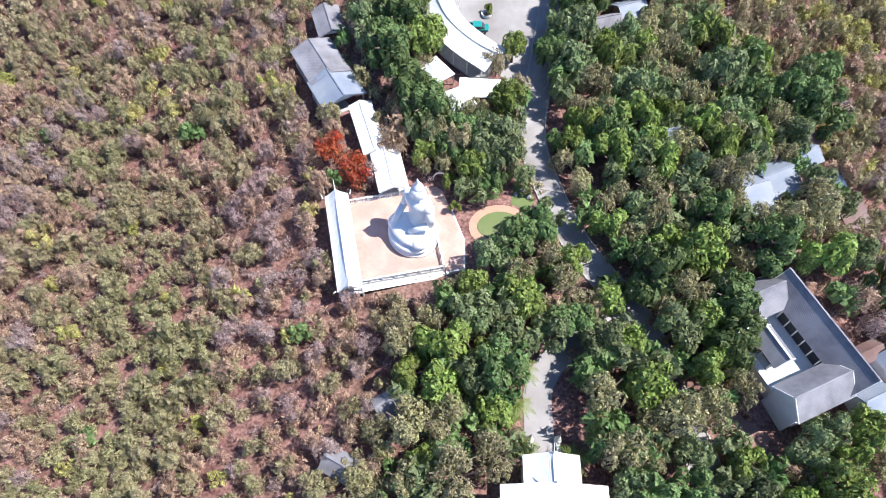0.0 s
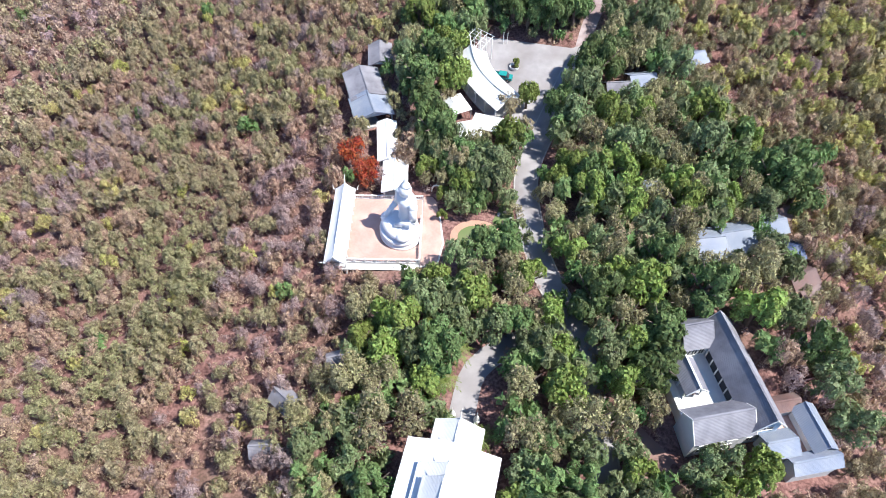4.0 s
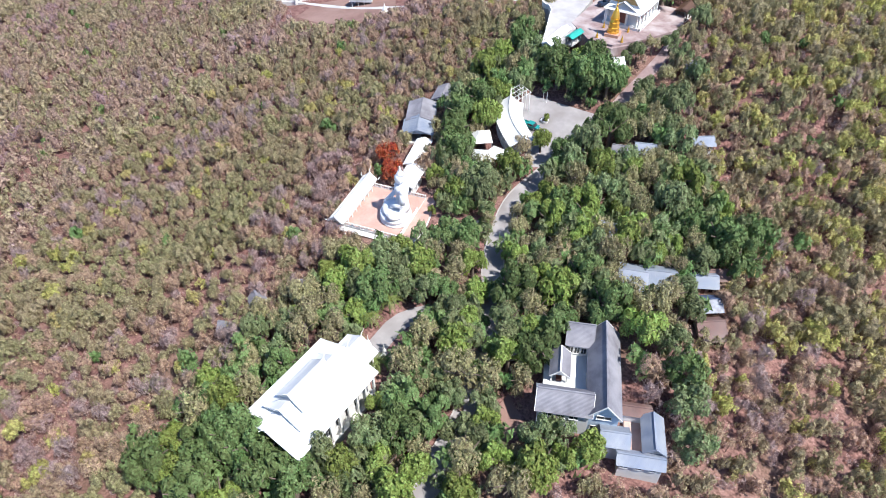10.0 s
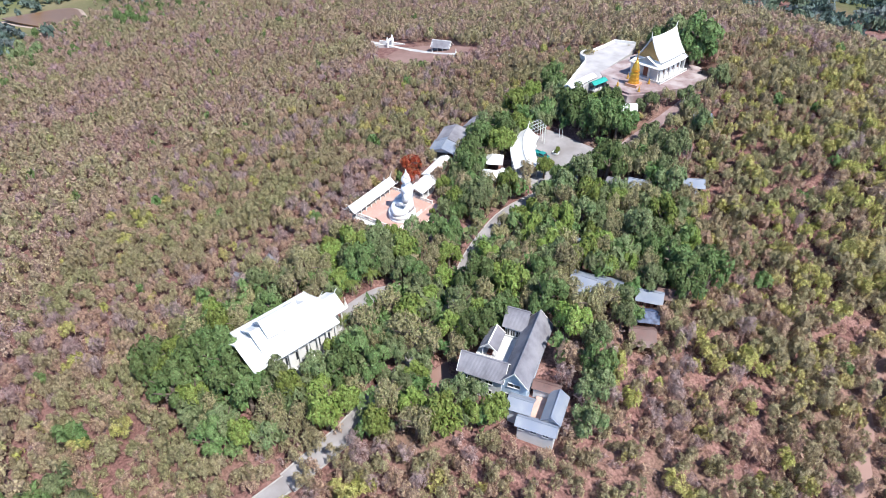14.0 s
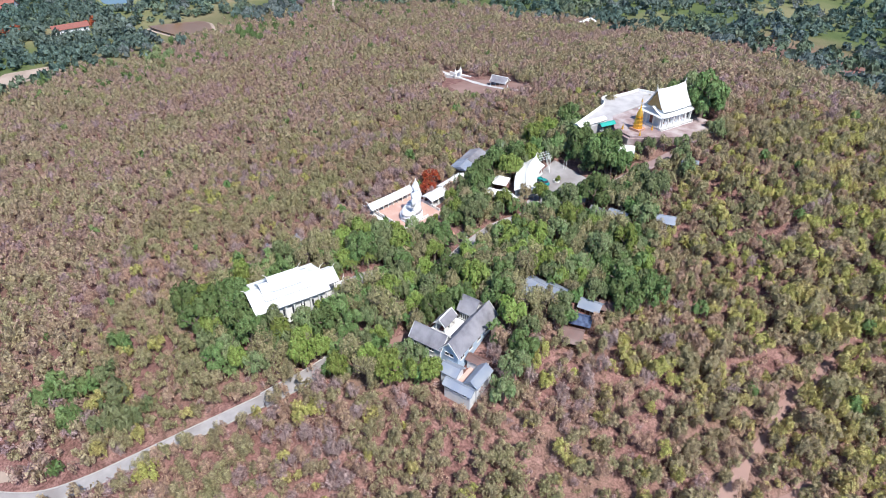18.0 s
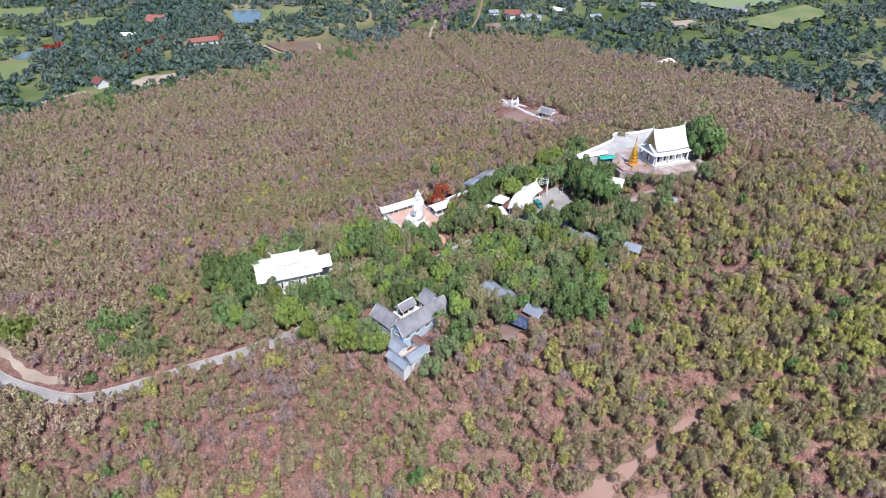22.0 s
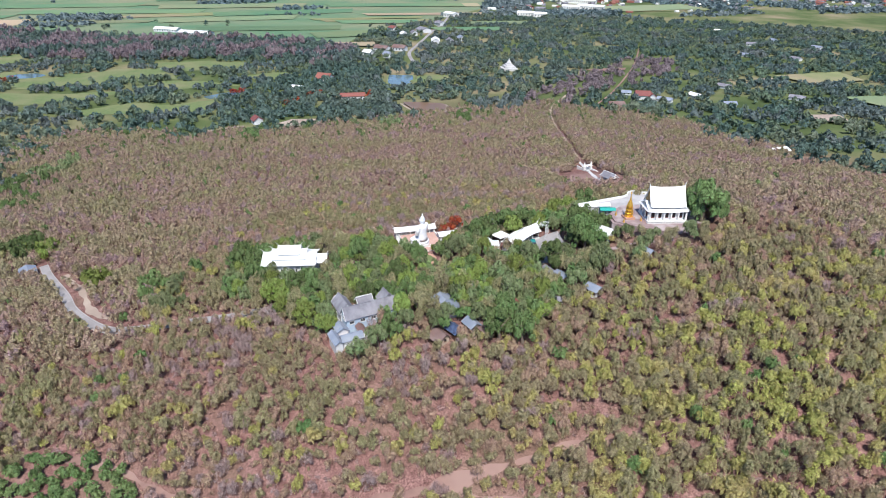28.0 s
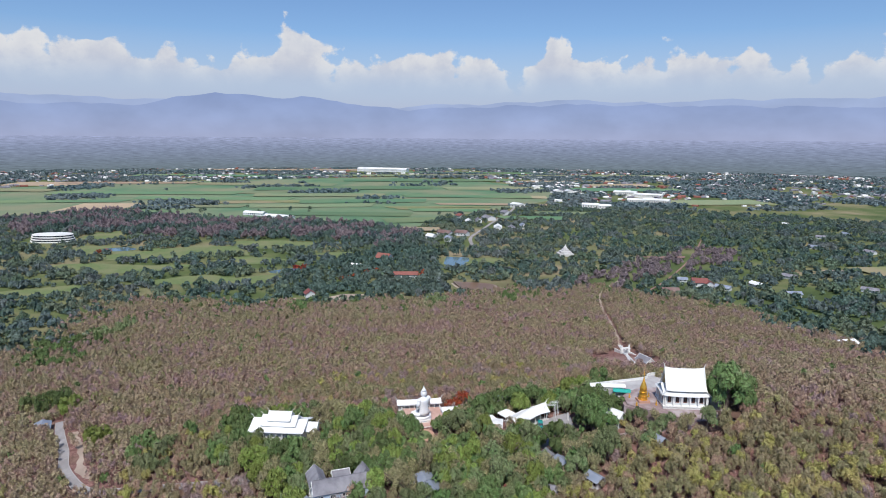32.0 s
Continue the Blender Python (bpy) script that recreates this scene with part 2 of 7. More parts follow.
# ---- mesh helpers ----
class Shape:
    """Collects vertices and faces for one mesh."""

    def __init__(self):
        self.v, self.f = [], []

    def face(self, *pts):
        k = len(self.v)
        self.v += [tuple(p) for p in pts]
        self.f.append(tuple(range(k, k + len(pts))))
        return self

    def box(self, x0, x1, y0, y1, z0, z1):
        k = len(self.v)
        self.v += [(x, y, z) for z in (z0, z1) for x, y in ((x0, y0), (x1, y0), (x1, y1), (x0, y1))]
        for q in ((3, 2, 1, 0), (4, 5, 6, 7), (0, 1, 5, 4), (1, 2, 6, 5), (2, 3, 7, 6), (3, 0, 4, 7)):
            self.f.append(tuple(k + i for i in q))
        return self

    def prism(self, outline, z0, z1):
        k, n = len(self.v), len(outline)
        low = z0 if callable(z0) else (lambda x, y: z0)
        high = z1 if callable(z1) else (lambda x, y: z1)
        self.v += [(x, y, low(x, y)) for x, y in outline] + [(x, y, high(x, y)) for x, y in outline]
        self.f += [tuple(range(k + n, k + 2 * n)), tuple(range(k + n - 1, k - 1, -1))]
        self.f += [(k + i, k + (i + 1) % n, k + n + (i + 1) % n, k + n + i) for i in range(n)]
        return self

    def slab(self, a, b, c, d, th):
        """A plate with the upper face a b c d."""
        a, b, c, d = (Vector(p) for p in (a, b, c, d))
        n = (c - a).cross(d - b).normalized()
        if n.z < 0:
            a, b, c, d, n = d, c, b, a, -n
        k = len(self.v)
        self.v += [tuple(p) for p in (a, b, c, d)] + [tuple(p - n * th) for p in (a, b, c, d)]
        for q in ((0, 1, 2, 3), (7, 6, 5, 4), (0, 4, 5, 1), (1, 5, 6, 2), (2, 6, 7, 3), (3, 7, 4, 0)):
            self.f.append(tuple(k + i for i in q))
        return self

    def tube(self, p, q, r0, r1, n=8):
        p, q = Vector(p), Vector(q)
        u = (q - p).normalized()
        s = u.orthogonal().normalized()
        t = u.cross(s)
        k = len(self.v)
        for c, r in ((p, r0), (q, r1)):
            self.v += [tuple(c + (s * math.cos(a) + t * math.sin(a)) * r) for a in (2 * math.pi * i / n for i in range(n))]
        self.f += [(k + i, k + (i + 1) % n, k + n + (i + 1) % n, k + n + i) for i in range(n)]
        self.f += [tuple(range(k + n - 1, k - 1, -1)), tuple(range(k + n, k + 2 * n))]
        return self

    def lathe(self, profile, n=20, cx=0.0, cy=0.0, sx=1.0, sy=1.0):
        k, m = len(self.v), len(profile)
        for r, z in profile:
            self.v += [(cx + sx * r * math.cos(2 * math.pi * i / n), cy + sy * r * math.sin(2 * math.pi * i / n), z) for i in range(n)]
        for j in range(m - 1):
            self.f += [(k + j * n + i, k + j * n + (i + 1) % n, k + (j + 1) * n + (i + 1) % n, k + (j + 1) * n + i) for i in range(n)]
        self.f += [tuple(range(k + n - 1, k - 1, -1)), tuple(range(k + (m - 1) * n, k + m * n))]
        return self

    def ball(self, c, r, n=14, m=9, squash=(1, 1, 1), bend=None):
        k = len(self.v)
        for j in range(1, m):
            a = math.pi * j / m
            for i in range(n):
                b = 2 * math.pi * i / n
                self.v.append((c[0] + r * squash[0] * math.sin(a) * math.cos(b), c[1] + r * squash[1] * math.sin(a) * math.sin(b), c[2] - r * squash[2] * math.cos(a)))
        for j in range(m - 2):
            self.f += [(k + j * n + i, k + j * n + (i + 1) % n, k + (j + 1) * n + (i + 1) % n, k + (j + 1) * n + i) for i in range(n)]
        self.f += [tuple(range(k + n - 1, k - 1, -1)), tuple(range(k + (m - 2) * n, k + (m - 1) * n))]
        return self

    def sweep_roof(self, x0, x1, half, ridge, eave, th=0.18, power=1.5, steps=6, side=1, flare=0.0, cuts=8, lift=0.0):
        """One slope of a roof whose ridge runs along x; it is steep at the ridge and flattens to the eave. flare lifts the ends of the ridge, lift those of the eave."""
        k = len(self.v)
        for low in (0, 1):
            for i in range(cuts + 1):
                s = i / cuts
                end = abs(2 * s - 1) ** 3
                for j in range(steps + 1):
                    u = j / steps
                    z = eave + (ridge - eave) * (1 - u) ** power + end * (flare * (1 - u) + lift * u)
                    self.v.append((x0 + (x1 - x0) * s, side * half * u, z - low * th))
        w = steps + 1
        size = w * (cuts + 1)
        for i in range(cuts):
            for j in range(steps):
                a = k + i * w + j
                q = (a, a + w, a + w + 1, a + 1)
                q = q if side < 0 else q[::-1]
                self.f += [q, tuple(x + size for x in q[::-1])]
        rim = [k + i * w + steps for i in range(cuts + 1)]
        self.f += [(a, b, b + size, a + size) for a, b in zip(rim, rim[1:])]
        for i in (0, cuts):
            row = [k + i * w + j for j in range(w)]
            self.f += [(a, b, b + size, a + size) for a, b in zip(row, row[1:])]
        return self


def link(name, sh, material, smooth=False):
    me = bpy.data.meshes.new(name)
    me.from_pydata(sh.v, [], sh.f)
    me.materials.append(material)
    if smooth:
        me.shade_smooth()
    return new(name, me)


def part(name, sh, material, parent, label="", smooth=False):
    ob = link(name, sh, material, smooth)
    ob.parent = parent
    return tagged(ob, label)


def thing(name, label, category, m, group="", kind=""):
    ob = new(name)
    ob.empty_display_size = 0.5
    ob.matrix_basis = m
    return tagged(ob, label, category, group, kind)


def big_mesh(name, verts, faces_of, material, label, category, kind="stuff"):
    """A mesh from arrays: verts (n, 3) and as many corners a face as faces_of."""
    me = bpy.data.meshes.new(name)
    n, k = len(verts), faces_of
    me.vertices.add(n)
    me.vertices.foreach_set("co", np.asarray(verts, np.float32).ravel())
    me.loops.add(n)
    me.loops.foreach_set("vertex_index", np.arange(n, dtype=np.int32))
    me.polygons.add(n // k)
    me.polygons.foreach_set("loop_start", np.arange(0, n, k, dtype=np.int32))
    me.materials.append(material)
    me.update(calc_edges=True)
    return tagged(new(name, me), label, category, "", kind)

# ---- lie of the land ----
PLAIN = -42.0
CREST = ((-600, -60, -42), (-400, -50, -41), (-250, -40, -36), (-172, -20, -27), (-126, 4, -19), (-95, 8, -12), (-60, 8, -5), (-25, 10, -2.5),
         (0, 10, -1.5), (25, 10, -0.3), (45, 12, 2.2), (60, 20, 6.5), (75, 27, 12.5), (95, 30, 14.2), (125, 28, 13.5), (150, 22, 11),
         (190, 8, 2), (230, -10, -9), (290, -30, -22), (360, -50, -33), (480, -60, -41), (700, -60, -42))
CREST_Y = np.arange(-640, 740, 4.0)


def eased(v, k):
    w = np.hanning(2 * k + 3)[1:-1]
    return np.convolve(np.pad(v, k, "edge"), w / w.sum(), "valid")


CREST_X = eased(np.interp(CREST_Y, [c[0] for c in CREST], [c[1] for c in CREST]), 5)
CREST_Z = eased(np.interp(CREST_Y, [c[0] for c in CREST], [c[2] for c in CREST]), 3)


def land(x, y):
    """The height of the ground."""
    d = x - np.interp(y, CREST_Y, CREST_X)
    c = np.interp(y, CREST_Y, CREST_Z) - PLAIN
    west, east = 1 / (1 + (np.abs(d) / 125) ** 1.75), 1 / (1 + (np.abs(d) / 140) ** 3.2)
    knoll = 4.5 * np.exp(-((x - 57) / 16) ** 2 - ((y + 8) / 26) ** 2)
    return PLAIN + c * np.where(d < 0, west, east) + knoll


def gz(x, y):
    return float(land(x, y))


# ---- ground: one sheet, fine on the hill and coarse towards the horizon ----
def ground_axis(fine0, fine1, step, far):
    mid = np.arange(fine0, fine1 + step, step)
    out = np.geomspace(1, far, 26)
    return np.concatenate([fine0 - out[::-1] * 20, mid, fine1 + out * 20])


gx, gy = ground_axis(-480, 300, 8, 300), ground_axis(-420, 480, 8, 300)
GX, GY = np.meshgrid(gx, gy, indexing="ij")
GZ = land(GX, GY)
gv = np.stack([GX, GY, GZ], -1).reshape(-1, 3)
ni, nj = len(gx), len(gy)
ids = np.arange(ni * nj).reshape(ni, nj)
gf = np.stack([ids[:-1, :-1], ids[1:, :-1], ids[1:, 1:], ids[:-1, 1:]], -1).reshape(-1, 4)
gme = bpy.data.meshes.new("ground")
gme.from_pydata(gv.tolist(), [], gf.tolist())
gme.shade_smooth()


def ground_material():
    m = bpy.data.materials.new("ground")
    m.use_nodes = True
    n, l = m.node_tree.nodes, m.node_tree.links
    bs = n["Principled BSDF"]
    bs.inputs["Roughness"].default_value, bs.inputs["Specular IOR Level"].default_value = 0.95, 0.1
    co = n.new("ShaderNodeTexCoord")
    sep = n.new("ShaderNodeSeparateXYZ")
    l.new(co.outputs["Object"], sep.inputs[0])

    def noise_ramp(scale, stops, detail=5.0):
        t = n.new("ShaderNodeTexNoise")
        t.inputs["Scale"].default_value, t.inputs["Detail"].default_value = scale, detail
        l.new(co.outputs["Object"], t.inputs["Vector"])
        r = n.new("ShaderNodeValToRGB")
        while len(r.color_ramp.elements) < len(stops):
            r.color_ramp.elements.new(0.5)
        for e, (p, colour) in zip(r.color_ramp.elements, stops):
            e.position, e.color = p, (*colour, 1)
        l.new(t.outputs["Fac"], r.inputs["Fac"])
        return r.outputs["Color"]

    litter = noise_ramp(0.35, ((0.3, (0.16, 0.085, 0.075)), (0.5, (0.25, 0.138, 0.122)), (0.7, (0.33, 0.195, 0.172))), 7.0)
    crumbs = noise_ramp(2.2, ((0.35, (0.5, 0.47, 0.47)), (0.65, (1.15, 1.15, 1.15))), 4.0)
    mc = n.new("ShaderNodeMixRGB")
    mc.blend_type = "MULTIPLY"
    mc.inputs[0].default_value = 1.0
    l.new(litter, mc.inputs[1])
    l.new(crumbs, mc.inputs[2])
    litter = mc.outputs[0]
    dry_grass = noise_ramp(0.05, ((0.5, (0, 0, 0)), (0.7, (0.3, 0.3, 0.3))))
    mx = n.new("ShaderNodeMixRGB")
    mx.inputs[2].default_value = (0.19, 0.165, 0.10, 1)
    l.new(dry_grass, mx.inputs[0])
    l.new(litter, mx.inputs[1])
    plain = noise_ramp(0.011, ((0.3, (0.05, 0.075, 0.028)), (0.46, (0.10, 0.13, 0.05)), (0.58, (0.17, 0.17, 0.085)), (0.72, (0.27, 0.22, 0.14))), 6.0)
    mr = n.new("ShaderNodeMapRange")
    mr.inputs["From Min"].default_value, mr.inputs["From Max"].default_value = -37.0, -31.0
    l.new(sep.outputs["Z"], mr.inputs["Value"])
    top = n.new("ShaderNodeMixRGB")
    l.new(mr.outputs[0], top.inputs[0])
    l.new(plain, top.inputs[1])
    l.new(mx.outputs[0], top.inputs[2])
    l.new(top.outputs[0], bs.inputs["Base Color"])
    t = n.new("ShaderNodeTexNoise")
    t.inputs["Scale"].default_value, t.inputs["Detail"].default_value = 1.6, 5.0
    l.new(co.outputs["Object"], t.inputs["Vector"])
    bp = n.new("ShaderNodeBump")
    bp.inputs["Strength"].default_value, bp.inputs["Distance"].default_value = 0.5, 0.3
    l.new(t.outputs["Fac"], bp.inputs["Height"])
    l.new(bp.outputs[0], bs.inputs["Normal"])
    return m


gme.materials.append(ground_material())
tagged(new("ground", gme), "wooded hill of red-brown leaf litter above a green plain", "ground", "", "structure")


# ---- roads and clearings: strips laid on the ground ----
def bent(points, step=2.5):
    """A smooth line through the points."""
    p = np.array(points, float)
    p = np.vstack([2 * p[0] - p[1], p, 2 * p[-1] - p[-2]])
    out = []
    for a, b, c, d in zip(p, p[1:], p[2:], p[3:]):
        k = max(2, int(np.linalg.norm(c - b) / step))
        for s in np.arange(k) / k:
            out.append(0.5 * (2 * b + (c - a) * s + (2 * a - 5 * b + 4 * c - d) * s ** 2 + (3 * b - a - 3 * c + d) * s ** 3))
    return np.array(out + [p[-2]])


def strip(name, points, width, material, label, category, lift=0.08, kerb=False, edge=0.0, across=4):
    line = bent(points)
    t = np.gradient(line, axis=0)
    t /= np.linalg.norm(t, axis=1)[:, None]
    nrm = np.stack([-t[:, 1], t[:, 0]], 1)
    w = np.full(len(line), width / 2.0) + edge * np.sin(np.arange(len(line)) * 1.7) + edge * np.sin(np.arange(len(line)) * 0.61 + 2)
    sh = Shape()
    offs = np.linspace(-1, 1, across + 1)
    for i, (p, q, h) in enumerate(zip(line, nrm, w)):
        for o in offs:
            x, y = p + q * o * h
            sh.v.append((x, y, max(gz(x, y), gz(*p) - 0.4) + lift))
    m = across + 1
    for i in range(len(line) - 1):
        for j in range(across):
            a = i * m + j
            sh.f.append((a, a + 1, a + m + 1, a + m))
    ob = link(name, sh, material)
    tagged(ob, label, category, "", "structure")
    if kerb:
        for side in (-1, 1):
            ks = Shape()
            for i in range(len(line) - 1):
                a, b = line[i] + nrm[i] * side * w[i], line[i + 1] + nrm[i + 1] * side * w[i + 1]
                c, d = line[i + 1] + nrm[i + 1] * side * (w[i + 1] + 0.25), line[i] + nrm[i] * side * (w[i] + 0.25)
                ks.slab(*[(*p, gz(*p) + lift + 0.16) for p in (a, b, c, d)], 0.4)
            part("kerb", ks, KERB, ob)
    return line


def patch(name, outline, material, label, category, lift=0.06, step=3.0, kind="structure"):
    """A flat-lying piece of ground of any outline."""
    o = np.array(outline, float)
    (x0, y0), (x1, y1) = o.min(0), o.max(0)
    bm = bmesh.new()
    ring = [bm.verts.new((x, y, 0)) for x, y in o]
    bm.faces.new(ring)
    for axis, lo, hi in ((0, x0, x1), (1, y0, y1)):
        for c in np.arange(lo + step, hi, step):
            co, no = [0, 0, 0], [0, 0, 0]
            co[axis], no[axis] = c, 1
            bmesh.ops.bisect_plane(bm, geom=bm.verts[:] + bm.edges[:] + bm.faces[:], plane_co=co, plane_no=no)
    for v in bm.verts:
        v.co.z = gz(v.co.x, v.co.y) + lift
    bmesh.ops.recalc_face_normals(bm, faces=bm.faces)
    if sum(f.normal.z for f in bm.faces) < 0:
        bmesh.ops.reverse_faces(bm, faces=bm.faces)
    me = bpy.data.meshes.new(name)
    bm.to_mesh(me)
    bm.free()
    me.materials.append(material)
    return tagged(new(name, me), label, category, "", kind)


CLEAR = []   # lines with a half width, and outlines, on which no tree stands


def inside(x, y, outline):
    hit = np.zeros(np.shape(x), bool)
    n = len(outline)
    for i in range(n):
        (x0, y0), (x1, y1) = outline[i], outline[(i + 1) % n]
        cross = (y0 > y) != (y1 > y)
        with np.errstate(divide="ignore", invalid="ignore"):
            hit ^= cross & (x < (x1 - x0) * (y - y0) / ((y1 - y0) or 1e-9) + x0)
    return hit


def keep_clear_line(points, half):
    CLEAR.append((np.array(points, float), half))


def keep_clear(*outline):
    CLEAR.append((list(outline), None))


def blocked(x, y, pad=0.0):
    b = np.zeros(np.shape(x), bool)
    for what, half in CLEAR:
        if half is None:
            o = np.array(what, float)
            c = o.mean(0)
            d = o - c
            b |= inside(x, y, c + d * (1 + pad / np.maximum(np.linalg.norm(d, axis=1), 1e-6))[:, None])
        else:
            for (x0, y0), (x1, y1) in zip(what, what[1:]):
                dx, dy = x1 - x0, y1 - y0
                s = np.clip(((x - x0) * dx + (y - y0) * dy) / (dx * dx + dy * dy + 1e-9), 0, 1)
                b |= np.hypot(x - x0 - s * dx, y - y0 - s * dy) < half + pad
    return b


ROAD = ((30, 44), (25, 29), (21.3, 16), (22, 5), (24.5, -6), (28.8, -15.5), (31.2, -22), (32.3, -32), (33.8, -40), (33.4, -50), (33.8, -57),
        (32, -70))
LOWER_ROAD = ((32, -70), (28, -85), (24.5, -98), (21, -109), (16, -118), (6, -127), (-8, -137), (-24, -145), (-50, -160), (-66, -168))
lane = strip("road", ROAD, 4.2, CONCRETE, "pale grey concrete lane running over the wooded ridge", "road", kerb=True)
for part_of, half in ((lane[lane[:, 1] > 4], 3.0), (lane[(lane[:, 1] <= 4) & (lane[:, 1] > -13)], 2.4), (lane[lane[:, 1] <= -13], 1.1)):
    keep_clear_line(part_of, half)
keep_clear_line(strip("lower_road", LOWER_ROAD, 3.2, CONCRETE, "pale grey concrete lane winding down through dry forest", "road", kerb=True), 3.0)
LOT = ((9, 53), (18.5, 52), (30, 51), (35, 53), (31.5, 44), (28, 36), (25.5, 29.5), (20.5, 27.5), (17.5, 31), (17.2, 35), (12.5, 42), (9.5, 47))
patch("parking_lot", LOT, CONCRETE, "pale grey concrete parking ground beside the long pavilion", "pavement", lift=0.12)
keep_clear(*LOT)
UPROAD = ((32, 49), (33.5, 56), (35.1, 61), (39, 72), (41.5, 84))
keep_clear_line(strip("upper_road", UPROAD, 3.2, RED_TILE, "mauve paved path climbing to the upper temple terrace", "road"), 2.6)
keep_clear_line(strip("temple_path", ((12.4, -36.5), (13.0, -31), (14.2, -26.5), (19, -22), (28, -18)), 4.0, CONCRETE, "concrete path leading to the white hall", "path"), 1.7)
STEPS_WEST = ((7, 107), (-18, 106), (-40, 107.5), (-60, 111), (-86, 114), (-121, 122), (-145, 127), (-175, 136), (-222, 147), (-262, 155), (-330, 175), (-395, 215))
keep_clear_line(strip("hill_stair", STEPS_WEST[:7], 2.2, PALE_CONCRETE, "pale stair path running down the forested hillside", "path", edge=0.15), 3.2)
keep_clear_line(strip("hill_trail", STEPS_WEST[6:], 1.8, SAND, "sandy trail running on down the forested hillside", "path", edge=0.4), 2.6)
DIRT_A = ((112, 52), (109.5, 42), (110.5, 33), (108.5, 22), (110.5, 8), (112, -6), (113.5, -16), (114, -36), (110, -60), (101, -82), (88, -97), (77, -118), (70, -140))
keep_clear_line(strip("dirt_track", DIRT_A, 2.0, DIRT, "red-brown dirt track at the foot of the slope", "track", edge=0.45), 1.3)
keep_clear_line(strip("dirt_side_track", ((110.5, 33), (115, 27), (119, 18), (121, 6), (117, -8), (113.5, -16)), 1.6, DIRT, "red-brown dirt side track between dry trees", "track", edge=0.4), 0.8)
YARD = ((110.5, -6), (113, -4), (115.5, -9), (116, -15), (114, -19), (111.5, -16), (110, -11))
patch("dirt_clearing", YARD, DIRT, "bare reddish clearing beside the dirt track", "clearing")
keep_clear(*YARD)
keep_clear_line(strip("dirt_verge", ((-48, -153), (-24, -138), (-4, -129), (8, -119)), 2.6, SAND, "pale dirt track beside the concrete lane", "track", edge=0.4), 2.0)

# ---- seated statue on its terrace ----
def gable_roof(parent, L, half, ridge, eave, material, over=0.5, th=0.16, power=1.0, flare=0.0, lift=0.0, cap=True, name="roof_slope", trim=None):
    """Two slopes along local x, with bargeboards and a ridge cap."""
    for side in (-1, 1):
        part(name, Shape().sweep_roof(-L / 2 - over, L / 2 + over, half, ridge, eave, th, power, 6 if power != 1 else 1, side, flare, 8 if flare or lift else 1, lift), material, parent)
    if cap:
        part("ridge_cap", Shape().box(-L / 2 - over, L / 2 + over, -0.14, 0.14, ridge - 0.05, ridge + 0.10), trim or material, parent)
    for end in (-1, 1):
        sh = Shape()
        x = end * (L / 2 + over)
        for side in (-1, 1):
            steps = 6 if power != 1 else 1
            for j in range(steps):
                u, w = j / steps, (j + 1) / steps
                za, zb = (eave + (ridge - eave) * (1 - q) ** power + flare * (1 - q) + lift * q for q in (u, w))
                sh.slab((x, side * half * u, za + 0.06), (x + end * 0.12, side * half * u, za + 0.06), (x + end * 0.12, side * half * w, zb + 0.06), (x, side * half * w, zb + 0.06), 0.28)
        part("bargeboard", sh, trim or material, parent)


def finial(parent, x, z, h, lean, material):
    """A curved horn at the end of a ridge."""
    sh = Shape()
    pts = [(x + lean * 0.9 * (s ** 2) * h, 0, z + h * s) for s in (0, 0.3, 0.6, 0.85, 1.0)]
    for i, (p, q) in enumerate(zip(pts, pts[1:])):
        sh.tube(p, q, 0.16 * h * (1 - i * 0.22) * 0.6, 0.16 * h * (1 - (i + 1) * 0.22) * 0.6, 6)
    part("ridge_finial", sh, material, parent, "white pointed horn finial")


def gable_wall(sh, x, half, base, eave, ridge, th=0.15):
    sh.prism([(x - th / 2, -half), (x + th / 2, -half), (x + th / 2, half), (x - th / 2, half)], base, eave)
    k = len(sh.v)
    for xx in (x - th / 2, x + th / 2):
        sh.v += [(xx, -half, eave), (xx, half, eave), (xx, 0, ridge)]
    sh.f += [(k + 2, k + 1, k), (k + 3, k + 4, k + 5), (k, k + 3, k + 5, k + 2), (k + 1, k + 2, k + 5, k + 4)]
    return sh


def window(parent, x, y, z, w, h, face, frame_mat=WHITE, glass=GLASS):
    """A window in a wall whose outside looks along face: 'x', '-x', 'y' or '-y'."""
    s = -1 if face[0] == "-" else 1
    def bar(sh, a0, a1, z0, z1, d0, d1):
        if face[-1] == "x":
            return sh.box(min(x + s * d0, x + s * d1), max(x + s * d0, x + s * d1), y + a0, y + a1, z0, z1)
        return sh.box(x + a0, x + a1, min(y + s * d0, y + s * d1), max(y + s * d0, y + s * d1), z0, z1)
    fr = Shape()
    for a0, a1, z0, z1 in ((-w / 2, w / 2, z - h / 2, z - h / 2 + 0.08), (-w / 2, w / 2, z + h / 2 - 0.08, z + h / 2), (-w / 2, -w / 2 + 0.08, z - h / 2, z + h / 2), (w / 2 - 0.08, w / 2, z - h / 2, z + h / 2), (-0.04, 0.04, z - h / 2, z + h / 2)):
        bar(fr, a0, a1, z0, z1, -0.05, 0.09)
    ob = part("window", fr, frame_mat, parent)
    part("pane", bar(Shape(), -w / 2 + 0.05, w / 2 - 0.05, z - h / 2 + 0.05, z + h / 2 - 0.05, -0.04, 0.04), glass, ob, "dark glass pane")
    part("window_sill", bar(Shape(), -w / 2 - 0.08, w / 2 + 0.08, z - h / 2 - 0.1, z - h / 2, -0.02, 0.16), frame_mat, ob)
    return ob


